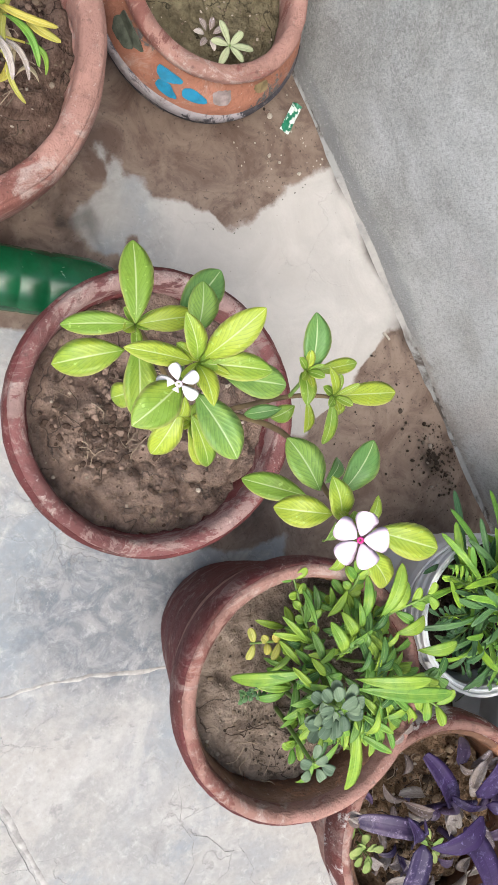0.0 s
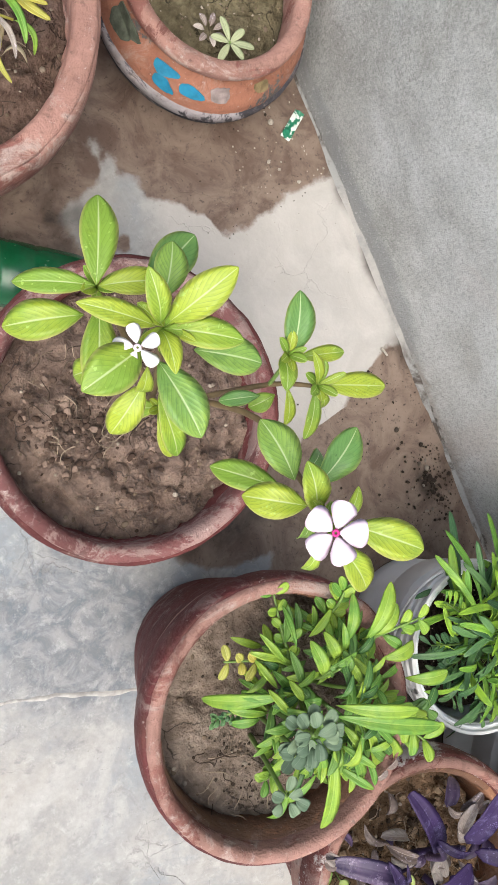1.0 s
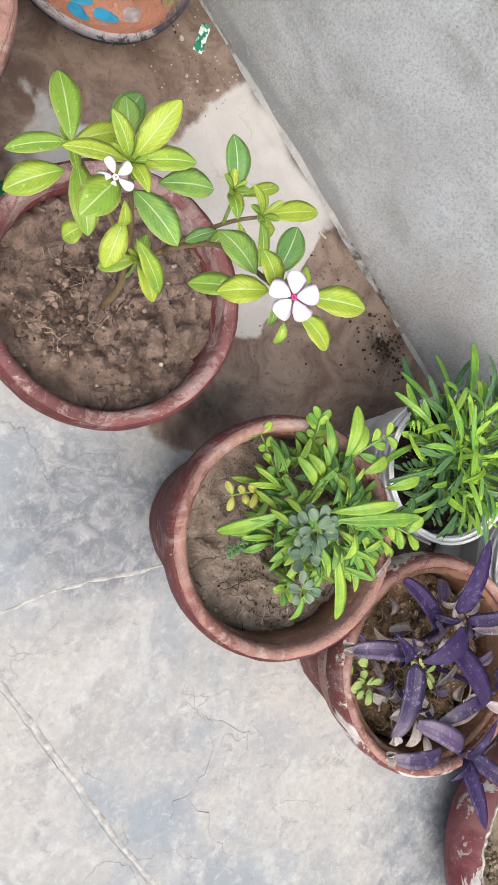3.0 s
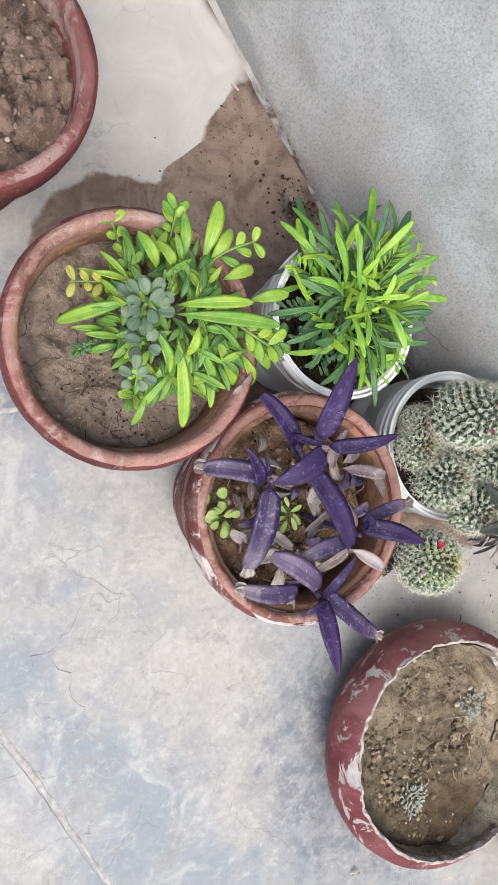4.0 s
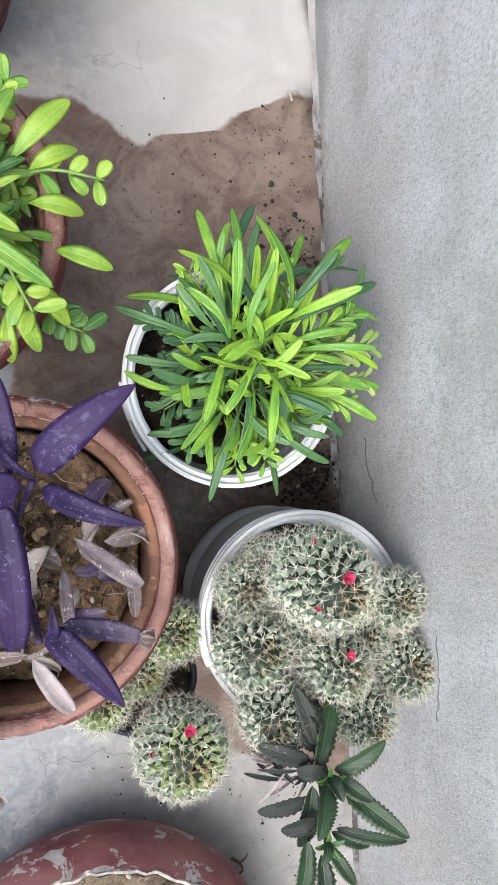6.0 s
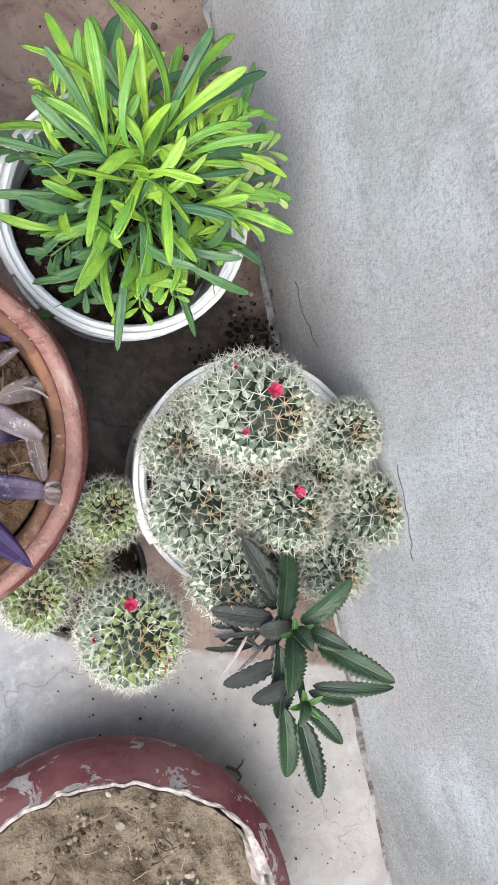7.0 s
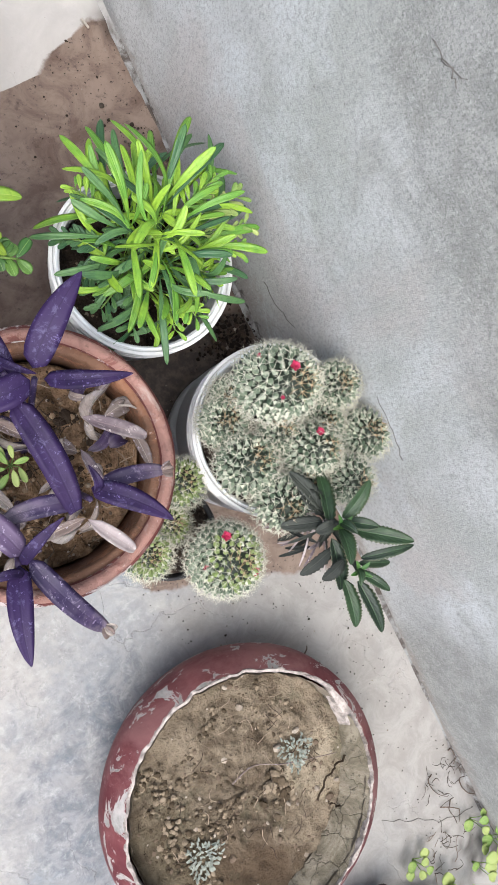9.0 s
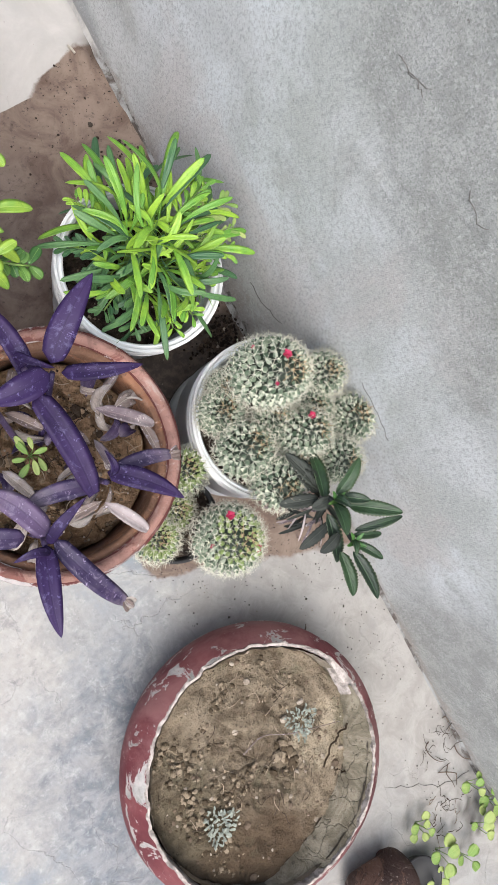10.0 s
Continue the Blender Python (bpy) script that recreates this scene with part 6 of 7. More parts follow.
# ---- things at the back ----
def bottle():
    """A green plastic bottle lying on the floor."""
    o = (-0.069, 0.416, 0.043)
    b = thing("bottle", o, "glossy green plastic bottle lying on the floor", "bottle")
    d = Vector((0.285, -0.185, 0)).normalized()
    q = d.to_track_quat("Z", "Y").to_matrix()
    prof = [(0.001, -0.14), (0.030, -0.14), (0.040, -0.132), (0.0425, -0.128), (0.0425, -0.09), (0.0412, -0.087), (0.0425, -0.084), (0.0425, -0.052), (0.0412, -0.049), (0.0425, -0.046), (0.0425, -0.014), (0.0412, -0.011), (0.0425, -0.008), (0.0425, 0.02), (0.041, 0.024), (0.0425, 0.028), (0.0425, 0.075), (0.036, 0.105), (0.022, 0.128), (0.014, 0.135), (0.014, 0.150), (0.001, 0.150)]
    v, f = lathe(prof, 40, 0.0006, 9)
    part("body", mesh_of("body", [q @ Vector(p) for p in v], f), M_GREEN, b)
    v, f = lathe([(0.001, 0.150), (0.016, 0.150), (0.016, 0.168), (0.001, 0.169)], 24)
    part("cap", mesh_of("cap", [q @ Vector(p) for p in v], f), M_GREEN, b, "green screw cap")
    return b


def green_plastic():
    s = Shade("green_bottle_plastic", 0.27, 0.5)
    c = s.mix(s.step(s.noise(18, 5, 0.6), 0.3, 0.7), (0.003, 0.055, 0.019), (0.007, 0.105, 0.040))
    c = s.mix(s.step(s.noise(90, 4, 0.6), 0.66, 0.74, 0, 0.6), c, (0.30, 0.42, 0.34))
    return s.done(c)


M_GREEN = green_plastic()
bottle()

WILT = [
    (0.021, 0.645, 0.269, -124, 0.068, -0.000, 0.0077),
    (-0.002, 0.625, 0.278, -80, 0.057, 0.001, 0.0088),
    (0.021, 0.623, 0.270, -65, 0.043, 0.011, 0.0110),
    (-0.013, 0.615, 0.259, -76, 0.048, -0.003, 0.0066),
    (-0.008, 0.600, 0.250, -95, 0.047, -0.009, 0.0060),
    (0.013, 0.605, 0.251, -76, 0.034, -0.008, 0.0066),
    (-0.006, 0.642, 0.278, -46, 0.067, 0.012, 0.0088),
    (-0.025, 0.625, 0.268, -85, 0.056, 0.001, 0.0088),
    (0.013, 0.654, 0.278, -27, 0.057, 0.011, 0.0099),
]


def wilted_plant():
    o = (-0.099, 0.697, 0.197)
    plant = thing("wilted_plant", o, "half-wilted yellow-green plant in the large pot", "plant")
    for k, row in enumerate(WILT):
        leaf_at(plant, o, row, (M_HERB_YELLOW, M_HERB, M_HERB_YELLOW, M_DRY)[k % 4], arch=0.006, thick=0.0008, fold=0.3, grow=0.5, taper=0.4, curl=0.004, sway=0.008 * (-1) ** k)
        b = Vector(row[:3]) - Vector(o)
        v, f = tube([Vector((0, 0, -0.006)), b * 0.5 + Vector((0, 0, 0.01)), b], 0.0022, 0.0014, 5, 3)
        part("stem", mesh_of("stem", v, f), M_HERB_YELLOW, plant)
    rnd = random.Random(23)
    for k in range(34):
        x, y = -0.047 + max(-0.05, min(0.05, rnd.gauss(0, 0.024))), 0.635 + max(-0.05, min(0.05, rnd.gauss(0, 0.026)))
        row = (x, y, rnd.uniform(0.208, 0.250), rnd.uniform(-150, 40), rnd.uniform(0.016, 0.036), rnd.uniform(-0.014, 0.012), rnd.uniform(0.006, 0.010))
        leaf_at(plant, o, row, (M_CREAM, M_CREAM, M_HERB_YELLOW, M_CREAM)[k % 4], "curled_leaf", "curled cream withered leaf", arch=rnd.uniform(-0.004, 0.008), thick=0.0008, fold=rnd.uniform(0.2, 0.9), grow=0.45, taper=0.35, curl=rnd.uniform(-0.006, 0.012), roll=rnd.uniform(-0.8, 0.8), sway=rnd.gauss(0, 0.005), nseg=9)
    for k in range(9):
        x, y = -0.041 + max(-0.04, min(0.04, rnd.gauss(0, 0.022))), 0.639 + max(-0.04, min(0.04, rnd.gauss(0, 0.022)))
        row = (x, y, rnd.uniform(0.285, 0.305), rnd.uniform(-120, 60), rnd.uniform(0.018, 0.026), rnd.uniform(-0.004, 0.008), rnd.uniform(0.011, 0.016))
        leaf_at(plant, o, row, M_HERB, "green_leaf", "rounded green leaf", arch=0.003, thick=0.0008, fold=0.2, grow=0.6, taper=0.4, curl=0.003, nseg=9)
    return plant


def star_seedling():
    o = (0.284, 0.566, 0.144)
    plant = thing("seedling", o, "small pale grey-green seedling in the painted pot", "seedling")
    for k, az in enumerate((20, 88, 150, 215, 285, 330)):
        leaf_at(plant, o, (o[0], o[1], o[2] + 0.008, az, 0.026 + 0.006 * (k % 2), 0.003, 0.010), M_PALE_LEAF, arch=0.002, thick=0.0007, fold=0.25, grow=0.8, taper=0.5, nseg=8)
    for k in range(7):
        a = k * 0.9
        leaf_at(plant, o, (o[0] - 0.018 + 0.006 * math.cos(a), o[1] + 0.022 + 0.006 * math.sin(a), o[2] + 0.004, math.degrees(a), 0.016, 0.004, 0.008), M_DRY, "dry_leaf", arch=0.002, thick=0.0007, fold=0.4, nseg=6)
    v, f = tube([(0, 0, -0.008), (0, 0, 0.0), (0, 0, 0.010)], 0.0016, 0.0014)
    part("stem", mesh_of("stem", v, f), M_STEM_GREEN, plant)
    return plant


M_CREAM = leaf_material("withered_cream_leaf", (0.60, 0.52, 0.36), (0.42, 0.33, 0.20), (0.62, 0.55, 0.40), 0.6, 4, 0.15, None, 0.3, 0.2)
M_PALE_LEAF = leaf_material("pale_grey_green_leaf", (0.40, 0.44, 0.26), (0.30, 0.34, 0.20), (0.48, 0.50, 0.34), 0.6, 4, 0.1, None, 0.3, 0.2)
wilted_plant()
star_seedling()


# ---- floor litter ----
def wrapper():
    o = (0.413, 0.486, 0.000)
    w = thing("wrapper", (o[0], o[1], 0.004), "crumpled green and silver sweet wrapper on the wet floor", "litter")
    verts, faces = [], []
    rnd = random.Random(3)
    nu, nv = 12, 6
    for i in range(nu + 1):
        for j in range(nv + 1):
            x, y = (i / nu - 0.5) * 0.050, (j / nv - 0.5) * 0.016
            a = radians(35)
            z = 0.004 * noise.noise(Vector((x * 140, y * 140, 2))) + 0.002
            verts.append((x * math.cos(a) - y * math.sin(a), x * math.sin(a) + y * math.cos(a), z))
    for i in range(nu):
        for j in range(nv):
            a = i * (nv + 1) + j
            faces.append((a, a + nv + 1, a + nv + 2, a + 1))
    v2 = [(p[0], p[1], p[2] - 0.0006) for p in verts]
    k = len(verts)
    faces += [tuple(i + k for i in q[::-1]) for q in faces]
    s = Shade("green_foil", 0.3, 0.6)
    m = s.done(s.mix(s.step(s.noise(80, 3), 0.46, 0.52), (0.01, 0.17, 0.09), (0.60, 0.66, 0.62)))
    part("foil", mesh_of("foil", verts + v2, faces, smooth=False), m, w)
    return w


wrapper()
stick = thing("stick", (0.414, 0.113, 0.000), "short white stick at the edge of the damp stain", "litter")
v, f = tube([(-0.003, 0.008, 0.002), (0, 0, 0.0025), (0.002, -0.007, 0.002)], 0.0022, 0.0018, 6, 3)
part("stick_body", mesh_of("stick_body", v, f), M_STONE, stick)


def litter():
    """Grit and crumbs of earth lying on the damp floor."""
    rnd = random.Random(12)
    pieces = []
    for k in range(150):
        a, r = rnd.uniform(0, 6.283), abs(rnd.gauss(0, 1))
        cx, cy = ((0.396, -0.105), (0.395, -0.426))[k % 2]
        x, y = min(0.445, cx + 0.022 * r * math.cos(a)), cy + 0.05 * r * math.sin(a)
        s = rnd.uniform(0.0012, 0.0042)
        pieces.append(pebble((x, y, 0.001 + s * 0.3), s, rnd, 0.8))
    for k in range(760):
        q = rnd.random()
        if q < 0.10:
            x, y = rnd.uniform(0.20, 0.44), rnd.uniform(0.36, 0.62)
        elif q < 0.60:
            x, y = 0.44 - abs(rnd.gauss(0, 0.10)), rnd.uniform(-0.50, 0.10)
        elif q < 0.80:
            x, y = rnd.uniform(0.10, 0.42), rnd.uniform(-0.84, -0.68)
        else:
            x, y = rnd.uniform(0.30, 0.44), rnd.uniform(-1.40, -0.75)
        s = rnd.uniform(0.0005, 0.0013) if k % 22 else rnd.uniform(0.0014, 0.0024)
        pieces.append(pebble((x, y, 0.0005 + s * 0.25), s, rnd, 0.7))
    v, f = joined(pieces)
    s = Shade("grit", 0.9, 0.2)
    me = mesh_of("grit", v, f, smooth=False)
    me.materials.append(s.done(s.mix(s.step(s.island(), 0.80, 1.0), (0.035, 0.026, 0.020), (0.28, 0.24, 0.20))))
    tagged(new("grit", me), "loose grit and earth crumbs on the floor", "grit", kind="stuff")


litter()
twig = thing("twig", (0.283, -0.914, 0.000), "small dark curled dead leaf on the floor", "litter")
v, f = joined([tube([(-0.010, 0.008, 0.003), (0, 0, 0.004), (0.004, -0.010, 0.004), (-0.003, -0.016, 0.003)], 0.0022, 0.0012, 6), tube([(0, 0, 0.004), (0.008, 0.006, 0.006), (0.012, 0.010, 0.003)], 0.0015, 0.0008, 6)])
part("twig_body", mesh_of("twig_body", v, f), M_TWIG, twig)

streak("seam", [(-0.432, -0.137), (-0.440, -0.300), (-0.450, -0.457), (-0.449, -0.617), (-0.458, -0.881)], 0.0046, M_SEAM, "pale filled joint in the cement floor", "seam", 0.0008)
streak("seam", [(-0.439, -0.137), (-0.448, -0.300), (-0.457, -0.457), (-0.456, -0.617), (-0.466, -0.881)], 0.0008, M_SEAM_DARK, "dark groove beside the filled floor joint", "seam", 0.0012)
streak("seam", [(-0.589, 0.002), (-0.393, -0.057), (-0.313, -0.081), (-0.252, -0.107), (-0.186, -0.145), (-0.125, -0.171)], 0.0034, M_SEAM, "pale filled joint across the cement floor", "seam", 0.0014)
streak("crack", [(-0.182, -0.463), (-0.189, -0.520), (-0.196, -0.557)], 0.0004, M_CRACK_PALE, "fine faint crack in the cement floor", "crack", 0.006)
streak("crack", [(-0.226, -0.336), (-0.239, -0.404), (-0.242, -0.435), (-0.281, -0.461), (-0.326, -0.479), (-0.331, -0.520), (-0.343, -0.579), (-0.349, -0.633)], 0.0004, M_CRACK_PALE, "branching faint crack in the cement floor", "crack", 0.008)
streak("crack", [(-0.239, -0.404), (-0.222, -0.428), (-0.214, -0.461), (-0.196, -0.474)], 0.0004, M_CRACK_PALE, "short side branch of the floor crack", "crack", 0.006)
streak("crack", [(-0.326, -0.479), (-0.352, -0.470), (-0.374, -0.486)], 0.0004, M_CRACK_PALE, "short side branch of the floor crack", "crack", 0.006)
streak("crack", [(0.280, -1.231), (0.329, -1.266), (0.371, -1.300), (0.404, -1.314), (0.439, -1.322)], 0.0008, M_CRACK, "thin crack running from the broken pot", "crack")

def wall_crack(points, width):
    """A ragged crack in the plaster, given by (y, z) on the wall's face."""
    rnd = random.Random(int(points[0][1] * 5000))
    line = []
    for (ay, az), (by, bz) in zip(points, points[1:]):
        n = max(3, int(math.hypot(by - ay, bz - az) / 0.007))
        for i in range(n):
            t = i / n
            line.append((ay + (by - ay) * t + rnd.uniform(-1, 1) * 0.003, az + (bz - az) * t + rnd.uniform(-1, 1) * 0.003))
    line.append(points[-1])
    verts, faces = [], []
    for i, (y, z) in enumerate(line):
        a, b = line[max(i - 1, 0)], line[min(i + 1, len(line) - 1)]
        dy, dz = b[0] - a[0], b[1] - a[1]
        l = math.hypot(dy, dz) or 1
        w = width * rnd.uniform(0.3, 1.3) * (0.3 if i in (0, len(line) - 1) else 1)
        x = WALL_X + 0.004 * noise.noise(Vector((y * 2.2, z * 2.2, 3))) + 0.0012 * noise.noise(Vector((y * 14, z * 14, 3))) - 0.0012
        verts += [(x + 0.003, y - dz / l * w, z + dy / l * w), (x, y, z), (x + 0.003, y + dz / l * w, z - dy / l * w)]
    for i in range(len(line) - 1):
        faces += [(3 * i, 3 * i + 1, 3 * i + 4, 3 * i + 3), (3 * i + 1, 3 * i + 2, 3 * i + 5, 3 * i + 4)]
    me = mesh_of("wall_crack", verts, faces)
    me.materials.append(M_CRACK)
    tagged(new("wall_crack", me), "ragged crack in the grey plaster wall", "crack", kind="structure")


wall_crack([(-0.269, 0.587), (-0.281, 0.590), (-0.305, 0.593), (-0.317, 0.605)], 0.0016)
wall_crack([(-0.290, 0.589), (-0.301, 0.593), (-0.317, 0.590)], 0.0010)
wall_crack([(-0.566, 0.262), (-0.605, 0.261), (-0.656, 0.255)], 0.0006)
wall_crack([(-0.418, 0.590), (-0.447, 0.582), (-0.456, 0.594)], 0.0014)
wall_crack([(-0.358, 0.106), (-0.393, 0.105), (-0.436, 0.134)], 0.0007)


# ---- weeds at the foot of the wall ----
for k, (place, n, size) in enumerate((((0.298, -1.324, 0.020), 6, 0.014), ((0.308, -1.389, 0.030), 4, 0.019), ((0.343, -1.425, 0.030), 3, 0.017), ((0.393, -1.403, 0.030), 4, 0.017),
                                      ((0.424, -1.335, 0.020), 4, 0.015), ((0.442, -1.385, 0.020), 5, 0.016), ((0.185, -1.328, 0.030), 2, 0.016), ((0.276, -1.421, 0.020), 4, 0.014))):
    seedling(place, n, size, "round-leaved pale green weed at the foot of the wall", M_SPROUT, 60 + k, "weeds by the wall", 0.016, place[2])
rnd = random.Random(99)
for k in range(5):
    x, y = (0.412, -1.250, 0.000)[0] + rnd.uniform(-0.03, 0.03), (0.412, -1.250, 0.000)[1] + rnd.uniform(-0.05, 0.05)
    root = thing("dead_root", (x, y, 0.0), "wiry dark dead root on the floor", "root", "dead roots")
    pts = [(0, 0, 0.002)]
    for i in range(4):
        pts.append((pts[-1][0] + rnd.uniform(-0.012, 0.016), pts[-1][1] - rnd.uniform(0.0, 0.02), rnd.uniform(0.002, 0.006)))
    v, f = tube(pts, 0.0012, 0.0005, 5, 4)
    part("root_body", mesh_of("root_body", v, f), M_TWIG, root)


def lichen(place, size, seed):
    rnd = random.Random(seed)
    p = thing("grey_rosette", place, "dried grey-green rosette on the sandy soil", "plant", "grey rosettes")
    for k in range(90):
        a = k * 2.39996
        r = size * 0.9 * math.sqrt((k + 0.5) / 90) * (1 + 0.25 * math.sin(3 * a + seed))
        b = Vector((r * 0.75 * math.cos(a), r * 0.75 * math.sin(a), 0.001 + 0.005 * (1 - r / size)))
        h = a + rnd.gauss(0, 0.9)
        t = b + Vector((size * 0.24 * math.cos(h), size * 0.24 * math.sin(h), rnd.uniform(-0.001, 0.006)))
        v, f, uv = blade(b, t, size * rnd.uniform(0.07, 0.14), 0.001, 0.0007, 0.5, 0.6, 0.5, 0, 4)
        part("leaf", mesh_of("leaf", v, f, uv), M_LICHEN, p)


lichen((0.182, -0.993, 0.084), 0.032, 1)
lichen((0.000, -1.040, 0.087), 0.033, 2)


def fallen_pot():
    """A small old clay pot on its side with a black plastic dish beside it, half under the weeds."""
    o = (0.208, -1.318, 0.000)
    p = thing("fallen_pot", o, "small dark brown clay pot fallen on its side", "flower pot")
    v, f = lathe([(0.001, 0.0), (0.040, 0.0), (0.046, 0.008), (0.060, 0.085), (0.066, 0.088), (0.067, 0.104), (0.060, 0.106), (0.054, 0.09), (0.042, 0.012), (0.001, 0.010)], 44, 0.002, 8)
    axis = Vector((-0.60, 0.34, 0.10)).to_track_quat("-Z", "Y").to_matrix()
    verts = [axis @ (Vector(q) * 0.86) + Vector((-0.078, 0.004, 0.052)) for q in v]
    faces = f
    part("body", mesh_of("body", verts, faces), M_OLD_CLAY, p)
    d = thing("plastic_dish", (0.248, -1.396, 0.000), "small black plastic dish on the floor", "dish")
    v, f = lathe([(0.001, 0.002), (0.03, 0.002), (0.040, 0.024), (0.043, 0.025), (0.043, 0.021), (0.033, 0.0), (0.001, 0.0)], 40, 0.0005, 2)
    part("dish_body", mesh_of("dish_body", v, f), M_BLACK, d)


M_OLD_CLAY = clay_material("old_brown_clay", (0.15, 0.085, 0.062), (0.055, 0.032, 0.026), 0.5, 0.65)
fallen_pot()


def soil_crack(points, label):
    """A dark split in the dry soil of the broken pot, a thin ragged wedge lying in it."""
    rnd = random.Random(int(abs(points[0][0]) * 9999))
    c = thing("soil_crack", points[0], label, "crack", "cracks in the dry soil")
    verts, faces = [], []
    line = []
    for a, b in zip(points, points[1:]):
        for i in range(5):
            t = i / 5
            line.append([a[j] + (b[j] - a[j]) * t + rnd.uniform(-1, 1) * 0.0030 for j in range(2)])
    for i, (x, y) in enumerate(line):
        a, b = line[max(i - 1, 0)], line[min(i + 1, len(line) - 1)]
        dx, dy = b[0] - a[0], b[1] - a[1]
        l = math.hypot(dx, dy) or 1
        w = 0.0005 * rnd.uniform(0.2, 1.6)
        for q, z in ((-1, -0.004), (0, 0.001), (1, -0.004)):
            verts.append((x - dy / l * w * q - points[0][0], y + dx / l * w * q - points[0][1], z))
    for i in range(len(line) - 1):
        faces += [(3 * i, 3 * i + 1, 3 * i + 4, 3 * i + 3), (3 * i + 1, 3 * i + 2, 3 * i + 5, 3 * i + 4)]
    part("split", mesh_of("split", verts, faces), M_RIFT, c)


def clods(place, radius, heaps, label, dark, light, seed, slope=(0.0, 0.0)):
    """Crumbled lumps of earth lying in drifts on the soil of a pot; heaps: x, y, spread, spread, count, size."""
    rnd = random.Random(seed)
    pieces = []
    for cx, cy, sx, sy, n, size in heaps:
        for _ in range(n):
            x, y = cx + rnd.gauss(0, sx * 0.7), cy + rnd.gauss(0, sy * 0.7)
            if math.hypot(x, y) < radius * 0.94:
                q = 0.8 * size * rnd.uniform(0.2, 1.0) ** 1.5
                pieces.append(pebble((x, y, slope[0] * x + slope[1] * y - 0.010 * (math.hypot(x, y) / radius) ** 6 + q * 0.3), q, rnd, rnd.uniform(0.4, 0.8)))
    v, f = joined(pieces)
    s = Shade("earth_clods_" + str(seed), 0.95, 0.15)
    c = s.mix(s.step(s.island(), 0.35, 0.95), dark, light)
    me = mesh_of("earth_clods", v, f, smooth=False)
    me.materials.append(s.done(s.mix(s.step(s.noise(200, 4), 0.5, 0.7, 0, 0.5), c, tuple(q * 0.6 for q in dark))))
    ob = tagged(new("earth_clods", me), label, "soil", kind="stuff")
    ob.location = place


clods((BOWL[0], BOWL[1], 0.085), 0.1765, ((-0.125, 0.02, 0.022, 0.07, 260, 0.0062), (-0.10, 0.080, 0.03, 0.03, 120, 0.0057), (-0.05, 0.110, 0.04, 0.025, 120, 0.0051), (0.03, 0.12, 0.05, 0.02, 90, 0.0046),
                                          (0.045, -0.03, 0.016, 0.03, 46, 0.0110), (-0.05, -0.01, 0.035, 0.02, 130, 0.0046), (-0.12, -0.07, 0.02, 0.04, 130, 0.0054), (0.09, 0.08, 0.03, 0.02, 60, 0.0047), (-0.03, 0.04, 0.06, 0.06, 120, 0.0030)),
      "crumbled lumps of dry earth in the broken pot", (0.075, 0.056, 0.036), (0.28, 0.225, 0.160), 44, (-0.03, 0.02))
clods((-0.051, 0.206, 0.267), 0.134, ((-0.03, 0.03, 0.035, 0.025, 120, 0.0062), (-0.06, -0.01, 0.03, 0.03, 80, 0.0058), (0.0, -0.07, 0.06, 0.025, 90, 0.0046), (-0.09, 0.02, 0.015, 0.05, 60, 0.0050), (0.03, 0.0, 0.05, 0.05, 140, 0.0045)),
      "lumpy crumbs of wet earth round the periwinkle's stem", (0.062, 0.041, 0.031), (0.24, 0.172, 0.135), 45)
clods((0.034, -0.450, 0.207), 0.1225, ((0.0, 0.0, 0.06, 0.06, 90, 0.0075), (0.05, 0.04, 0.03, 0.03, 40, 0.009), (-0.05, -0.02, 0.03, 0.04, 40, 0.008), (0.02, -0.06, 0.05, 0.02, 60, 0.005), (0.0, 0.0, 0.08, 0.08, 260, 0.0030)),
      "ochre clods and crumbs round the purple plant's stems", (0.040, 0.028, 0.020), (0.36, 0.262, 0.172), 48)
# the first heap's dark crumbs stand in for a shaded hole in the soil
clods((-0.049, -0.151, 0.259), 0.128, ((-0.06, -0.02, 0.02, 0.02, 60, 0.0026), (-0.05, -0.06, 0.03, 0.015, 80, 0.0028), (-0.03, 0.07, 0.03, 0.02, 50, 0.0022), (-0.04, -0.09, 0.04, 0.01, 50, 0.0022)),
      "dark crumbs of damp earth, some for a shaded hole, in the orange clay pot", (0.045, 0.034, 0.026), (0.22, 0.175, 0.14), 46)
clods((0.404, -0.410, 0.002), 0.075, ((0.0, 0.0, 0.030, 0.022, 260, 0.0050), (0.02, 0.01, 0.016, 0.035, 160, 0.0042), (-0.03, 0.0, 0.03, 0.014, 90, 0.0040)),
      "black wet spilled earth between the buckets and the wall", (0.010, 0.007, 0.006), (0.055, 0.040, 0.030), 49)
clods((0.408, -0.120, 0.002), 0.08, ((0.0, -0.02, 0.022, 0.045, 90, 0.0034), (0.02, 0.02, 0.012, 0.05, 50, 0.0030)),
      "dark spilled earth along the foot of the wall", (0.040, 0.029, 0.022), (0.15, 0.11, 0.085), 50)
clods((-0.094, 0.690, 0.199), 0.191, ((0.07, -0.06, 0.05, 0.05, 260, 0.0055), (0.10, 0.0, 0.03, 0.06, 120, 0.005), (0.0, -0.11, 0.05, 0.03, 120, 0.005)),
      "red-brown clods of earth in the large clay pot", (0.060, 0.036, 0.028), (0.22, 0.15, 0.115), 47)
soil_crack([(0.250, -1.047, 0.088), (0.224, -1.052, 0.088), (0.201, -1.061, 0.088), (0.175, -1.078, 0.088)], "jagged dark split in the dry soil")
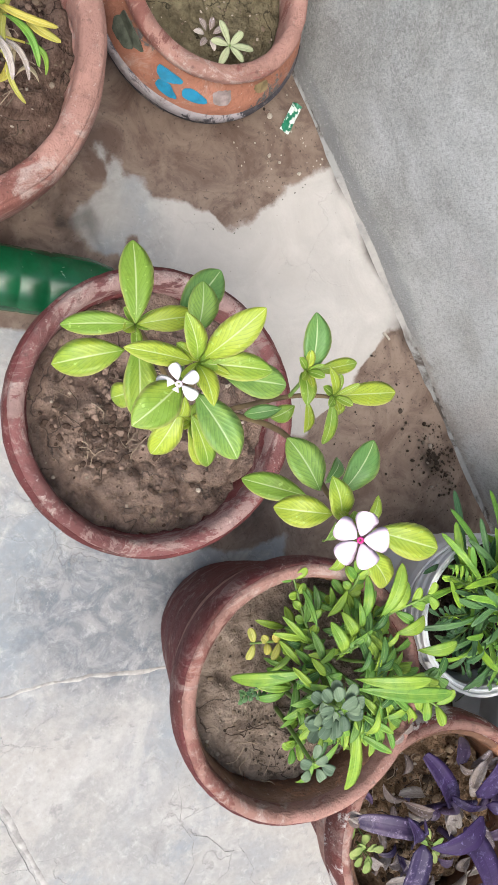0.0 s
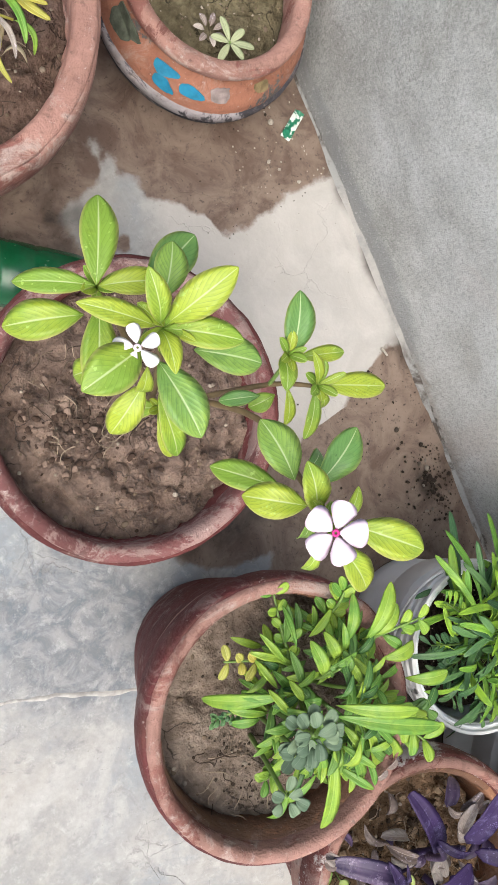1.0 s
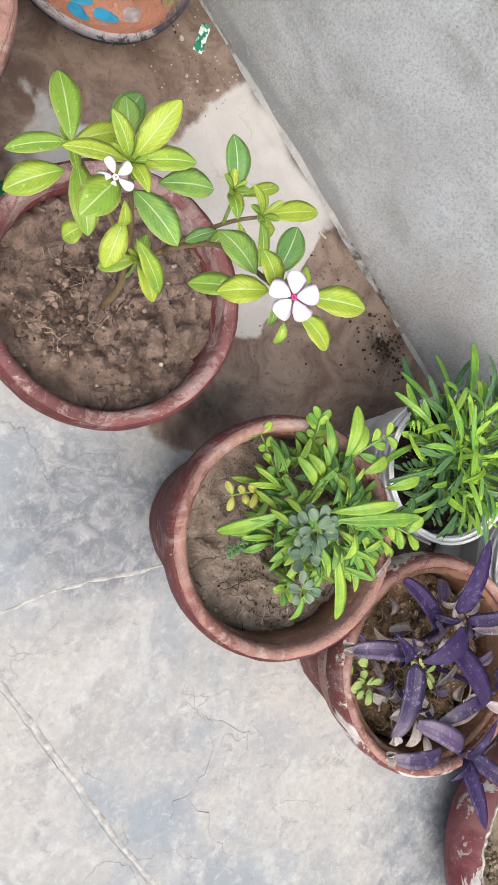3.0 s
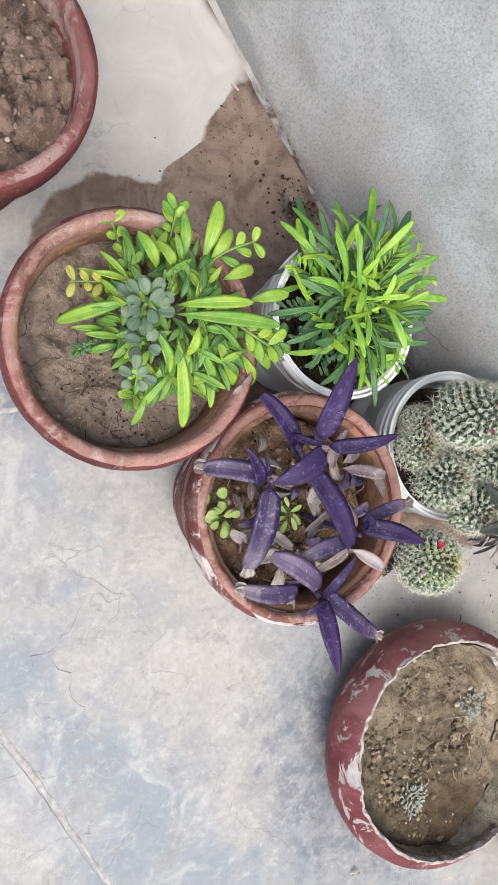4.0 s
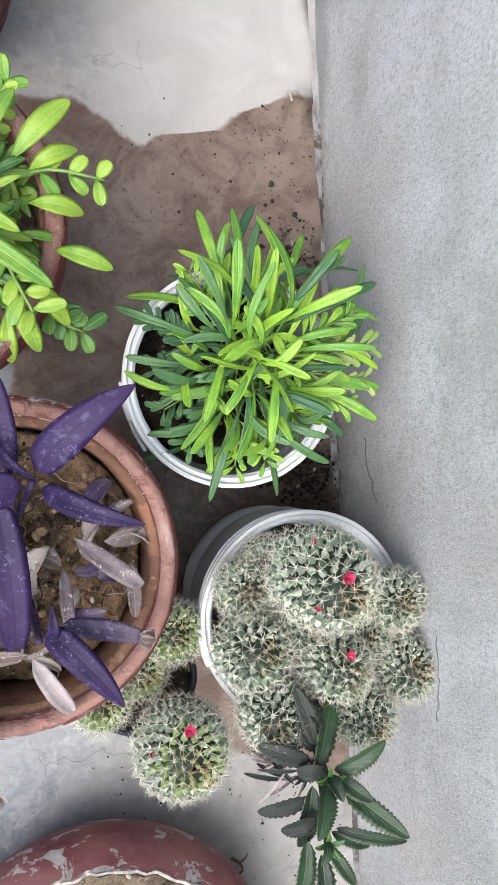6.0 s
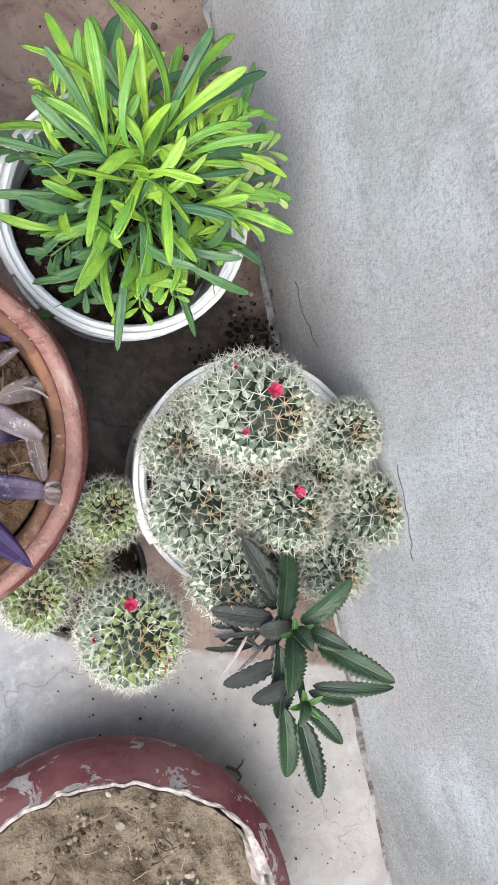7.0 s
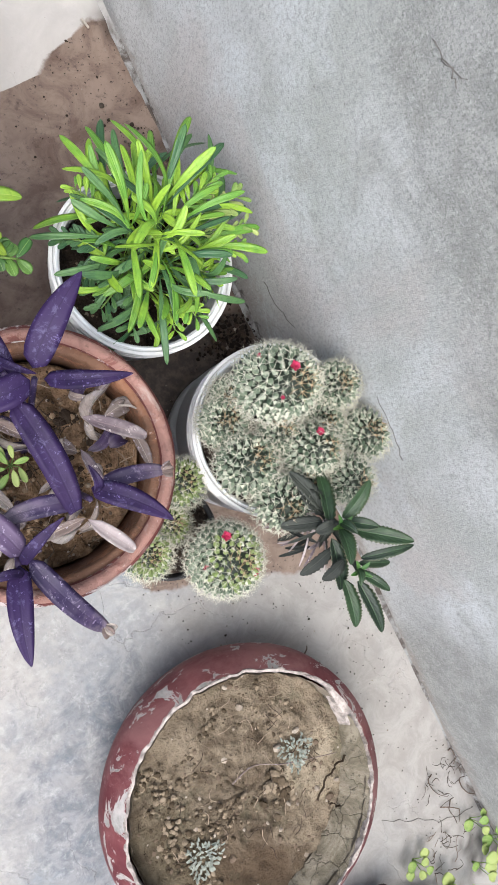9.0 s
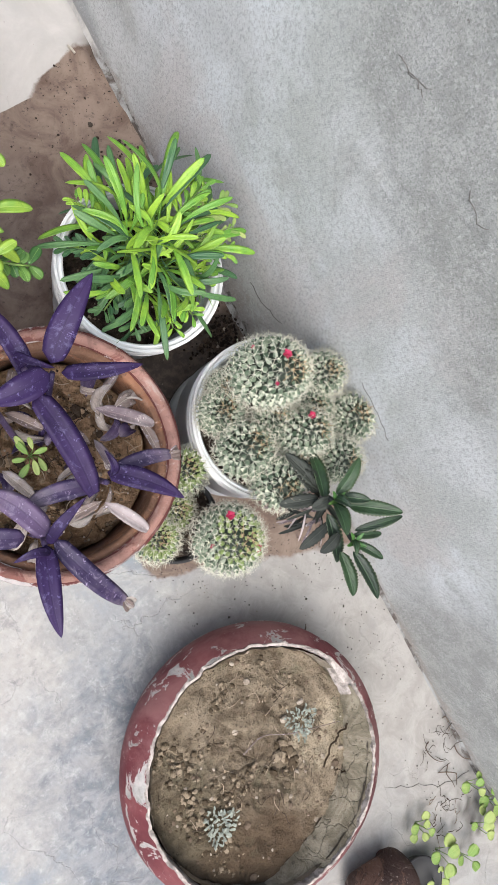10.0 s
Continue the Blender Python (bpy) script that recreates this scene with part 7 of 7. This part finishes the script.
soil_crack([(0.193, -1.089, 0.088), (0.205, -1.108, 0.088), (0.218, -1.133, 0.088)], "fine dark split in the pale crusted soil")
soil_crack([(-0.049, -0.928, 0.092), (-0.063, -0.971, 0.092), (-0.066, -0.996, 0.092)], "short dark split in the dry soil")
root = thing("dry_root", (0.150, -0.985, 0.082), "thin pale dry root across the sandy soil", "root")
v, f = tube(local([(0.080, -0.976, 0.090), (0.119, -0.972, 0.090), (0.162, -0.999, 0.089), (0.238, -1.034, 0.086)], (0.150, -0.985, 0.082)), 0.0014, 0.0006, 5, 5)
part("root_body", mesh_of("root_body", v, f), M_DRY, root)

# ---- last small things ----
scrap = thing("paper_scrap", (-0.137, -1.138, 0.002), "small curled white scrap with a dark edge on the floor", "litter")
v, f, uv = blade((-0.007, 0.004, 0.001), (0.007, -0.004, 0.002), 0.006, 0.003, 0.0008, 0.8, 0.4, 0.5, 0, 8)
part("scrap_body", mesh_of("scrap_body", v, f, uv), M_STONE, scrap)
v, f, uv = blade((-0.008, 0.001, 0.002), (0.008, -0.006, 0.003), 0.003, 0.002, 0.0006, 0.3, 0.4, 0.5, 0, 8)
part("dark_edge", mesh_of("dark_edge", v, f, uv), M_TWIG, scrap)

rnd = random.Random(71)
for k, (x, y, z) in enumerate(((0.037, -0.262, 0.312), (0.021, -0.266, 0.312))):
    husk = thing("dry_husk", (x, y, z), "pale dry husk lying on the clay rim", "litter", "dry husks")
    v, f, uv = blade((-0.008, 0.002 * k, 0.0), (0.008, 0.004, 0.001), 0.007, 0.002, 0.0008, 0.9, 0.4, 0.4, 0, 7)
    part("husk_body", mesh_of("husk_body", v, f, uv), M_DRY, husk)


def rootlets(place, radius, count, label, seed, light=(0.34, 0.27, 0.20)):
    """Fine dead roots and bits of straw tangled on the soil."""
    rnd = random.Random(seed)
    pieces = []
    for _ in range(count):
        a, q = rnd.uniform(0, 6.283), radius * math.sqrt(rnd.random())
        p = Vector((q * math.cos(a), q * math.sin(a), 0.004))
        h = rnd.uniform(0, 6.283)
        pts = [p]
        for i in range(3):
            h += rnd.gauss(0, 0.6)
            step = rnd.uniform(0.004, 0.011)
            pts.append(pts[-1] + Vector((step * math.cos(h), step * math.sin(h), rnd.uniform(-0.002, 0.002))))
        pieces.append(tube(pts, 0.0007, 0.0004, 4, 3))
    v, f = joined(pieces)
    s = Shade("rootlets_" + str(seed), 0.9, 0.2)
    me = mesh_of("rootlets", v, f)
    me.materials.append(s.done(s.mix(s.step(s.island(), 0.3, 0.9), (0.05, 0.035, 0.026), light)))
    tagged(new("rootlets", me), label, "roots", kind="stuff").location = place


rootlets((-0.080, 0.232, 0.268), 0.065, 60, "tangle of fine dead roots on the periwinkle's soil", 1)
rootlets((-0.092, -0.195, 0.258), 0.06, 30, "bits of straw on the herb pot's soil", 2)
rootlets((0.034, -0.450, 0.232), 0.11, 90, "dead stalks and straw on the purple plant's soil", 3)
rootlets((0.090, -0.985, 0.087), 0.13, 60, "bits of straw on the sandy soil", 4)
rootlets((-0.06, 0.63, 0.203), 0.10, 70, "bits of straw on the large pot's soil", 5)
rootlets((0.402, -1.245, 0.000), 0.040, 20, "tangle of wiry dead roots on the floor by the wall", 6, (0.10, 0.085, 0.075))
rootlets((0.366, -1.350, 0.000), 0.05, 26, "dead roots among the weeds", 7, (0.16, 0.12, 0.09))

rnd = random.Random(33)
pieces = []
for k in range(46):
    x, y = rnd.uniform(0.30, 0.445), rnd.uniform(0.40, 0.56)
    q = rnd.uniform(0.0007, 0.0018) if k % 11 else rnd.uniform(0.003, 0.0048)
    pieces.append(pebble((x, y, q * 0.3), q, rnd, 0.7))
v, f = joined(pieces)
me = mesh_of("pebbles", v, f)
me.materials.append(M_STONE)
tagged(new("pebbles", me), "scattered pale pebbles on the damp floor", "pebbles", kind="stuff")
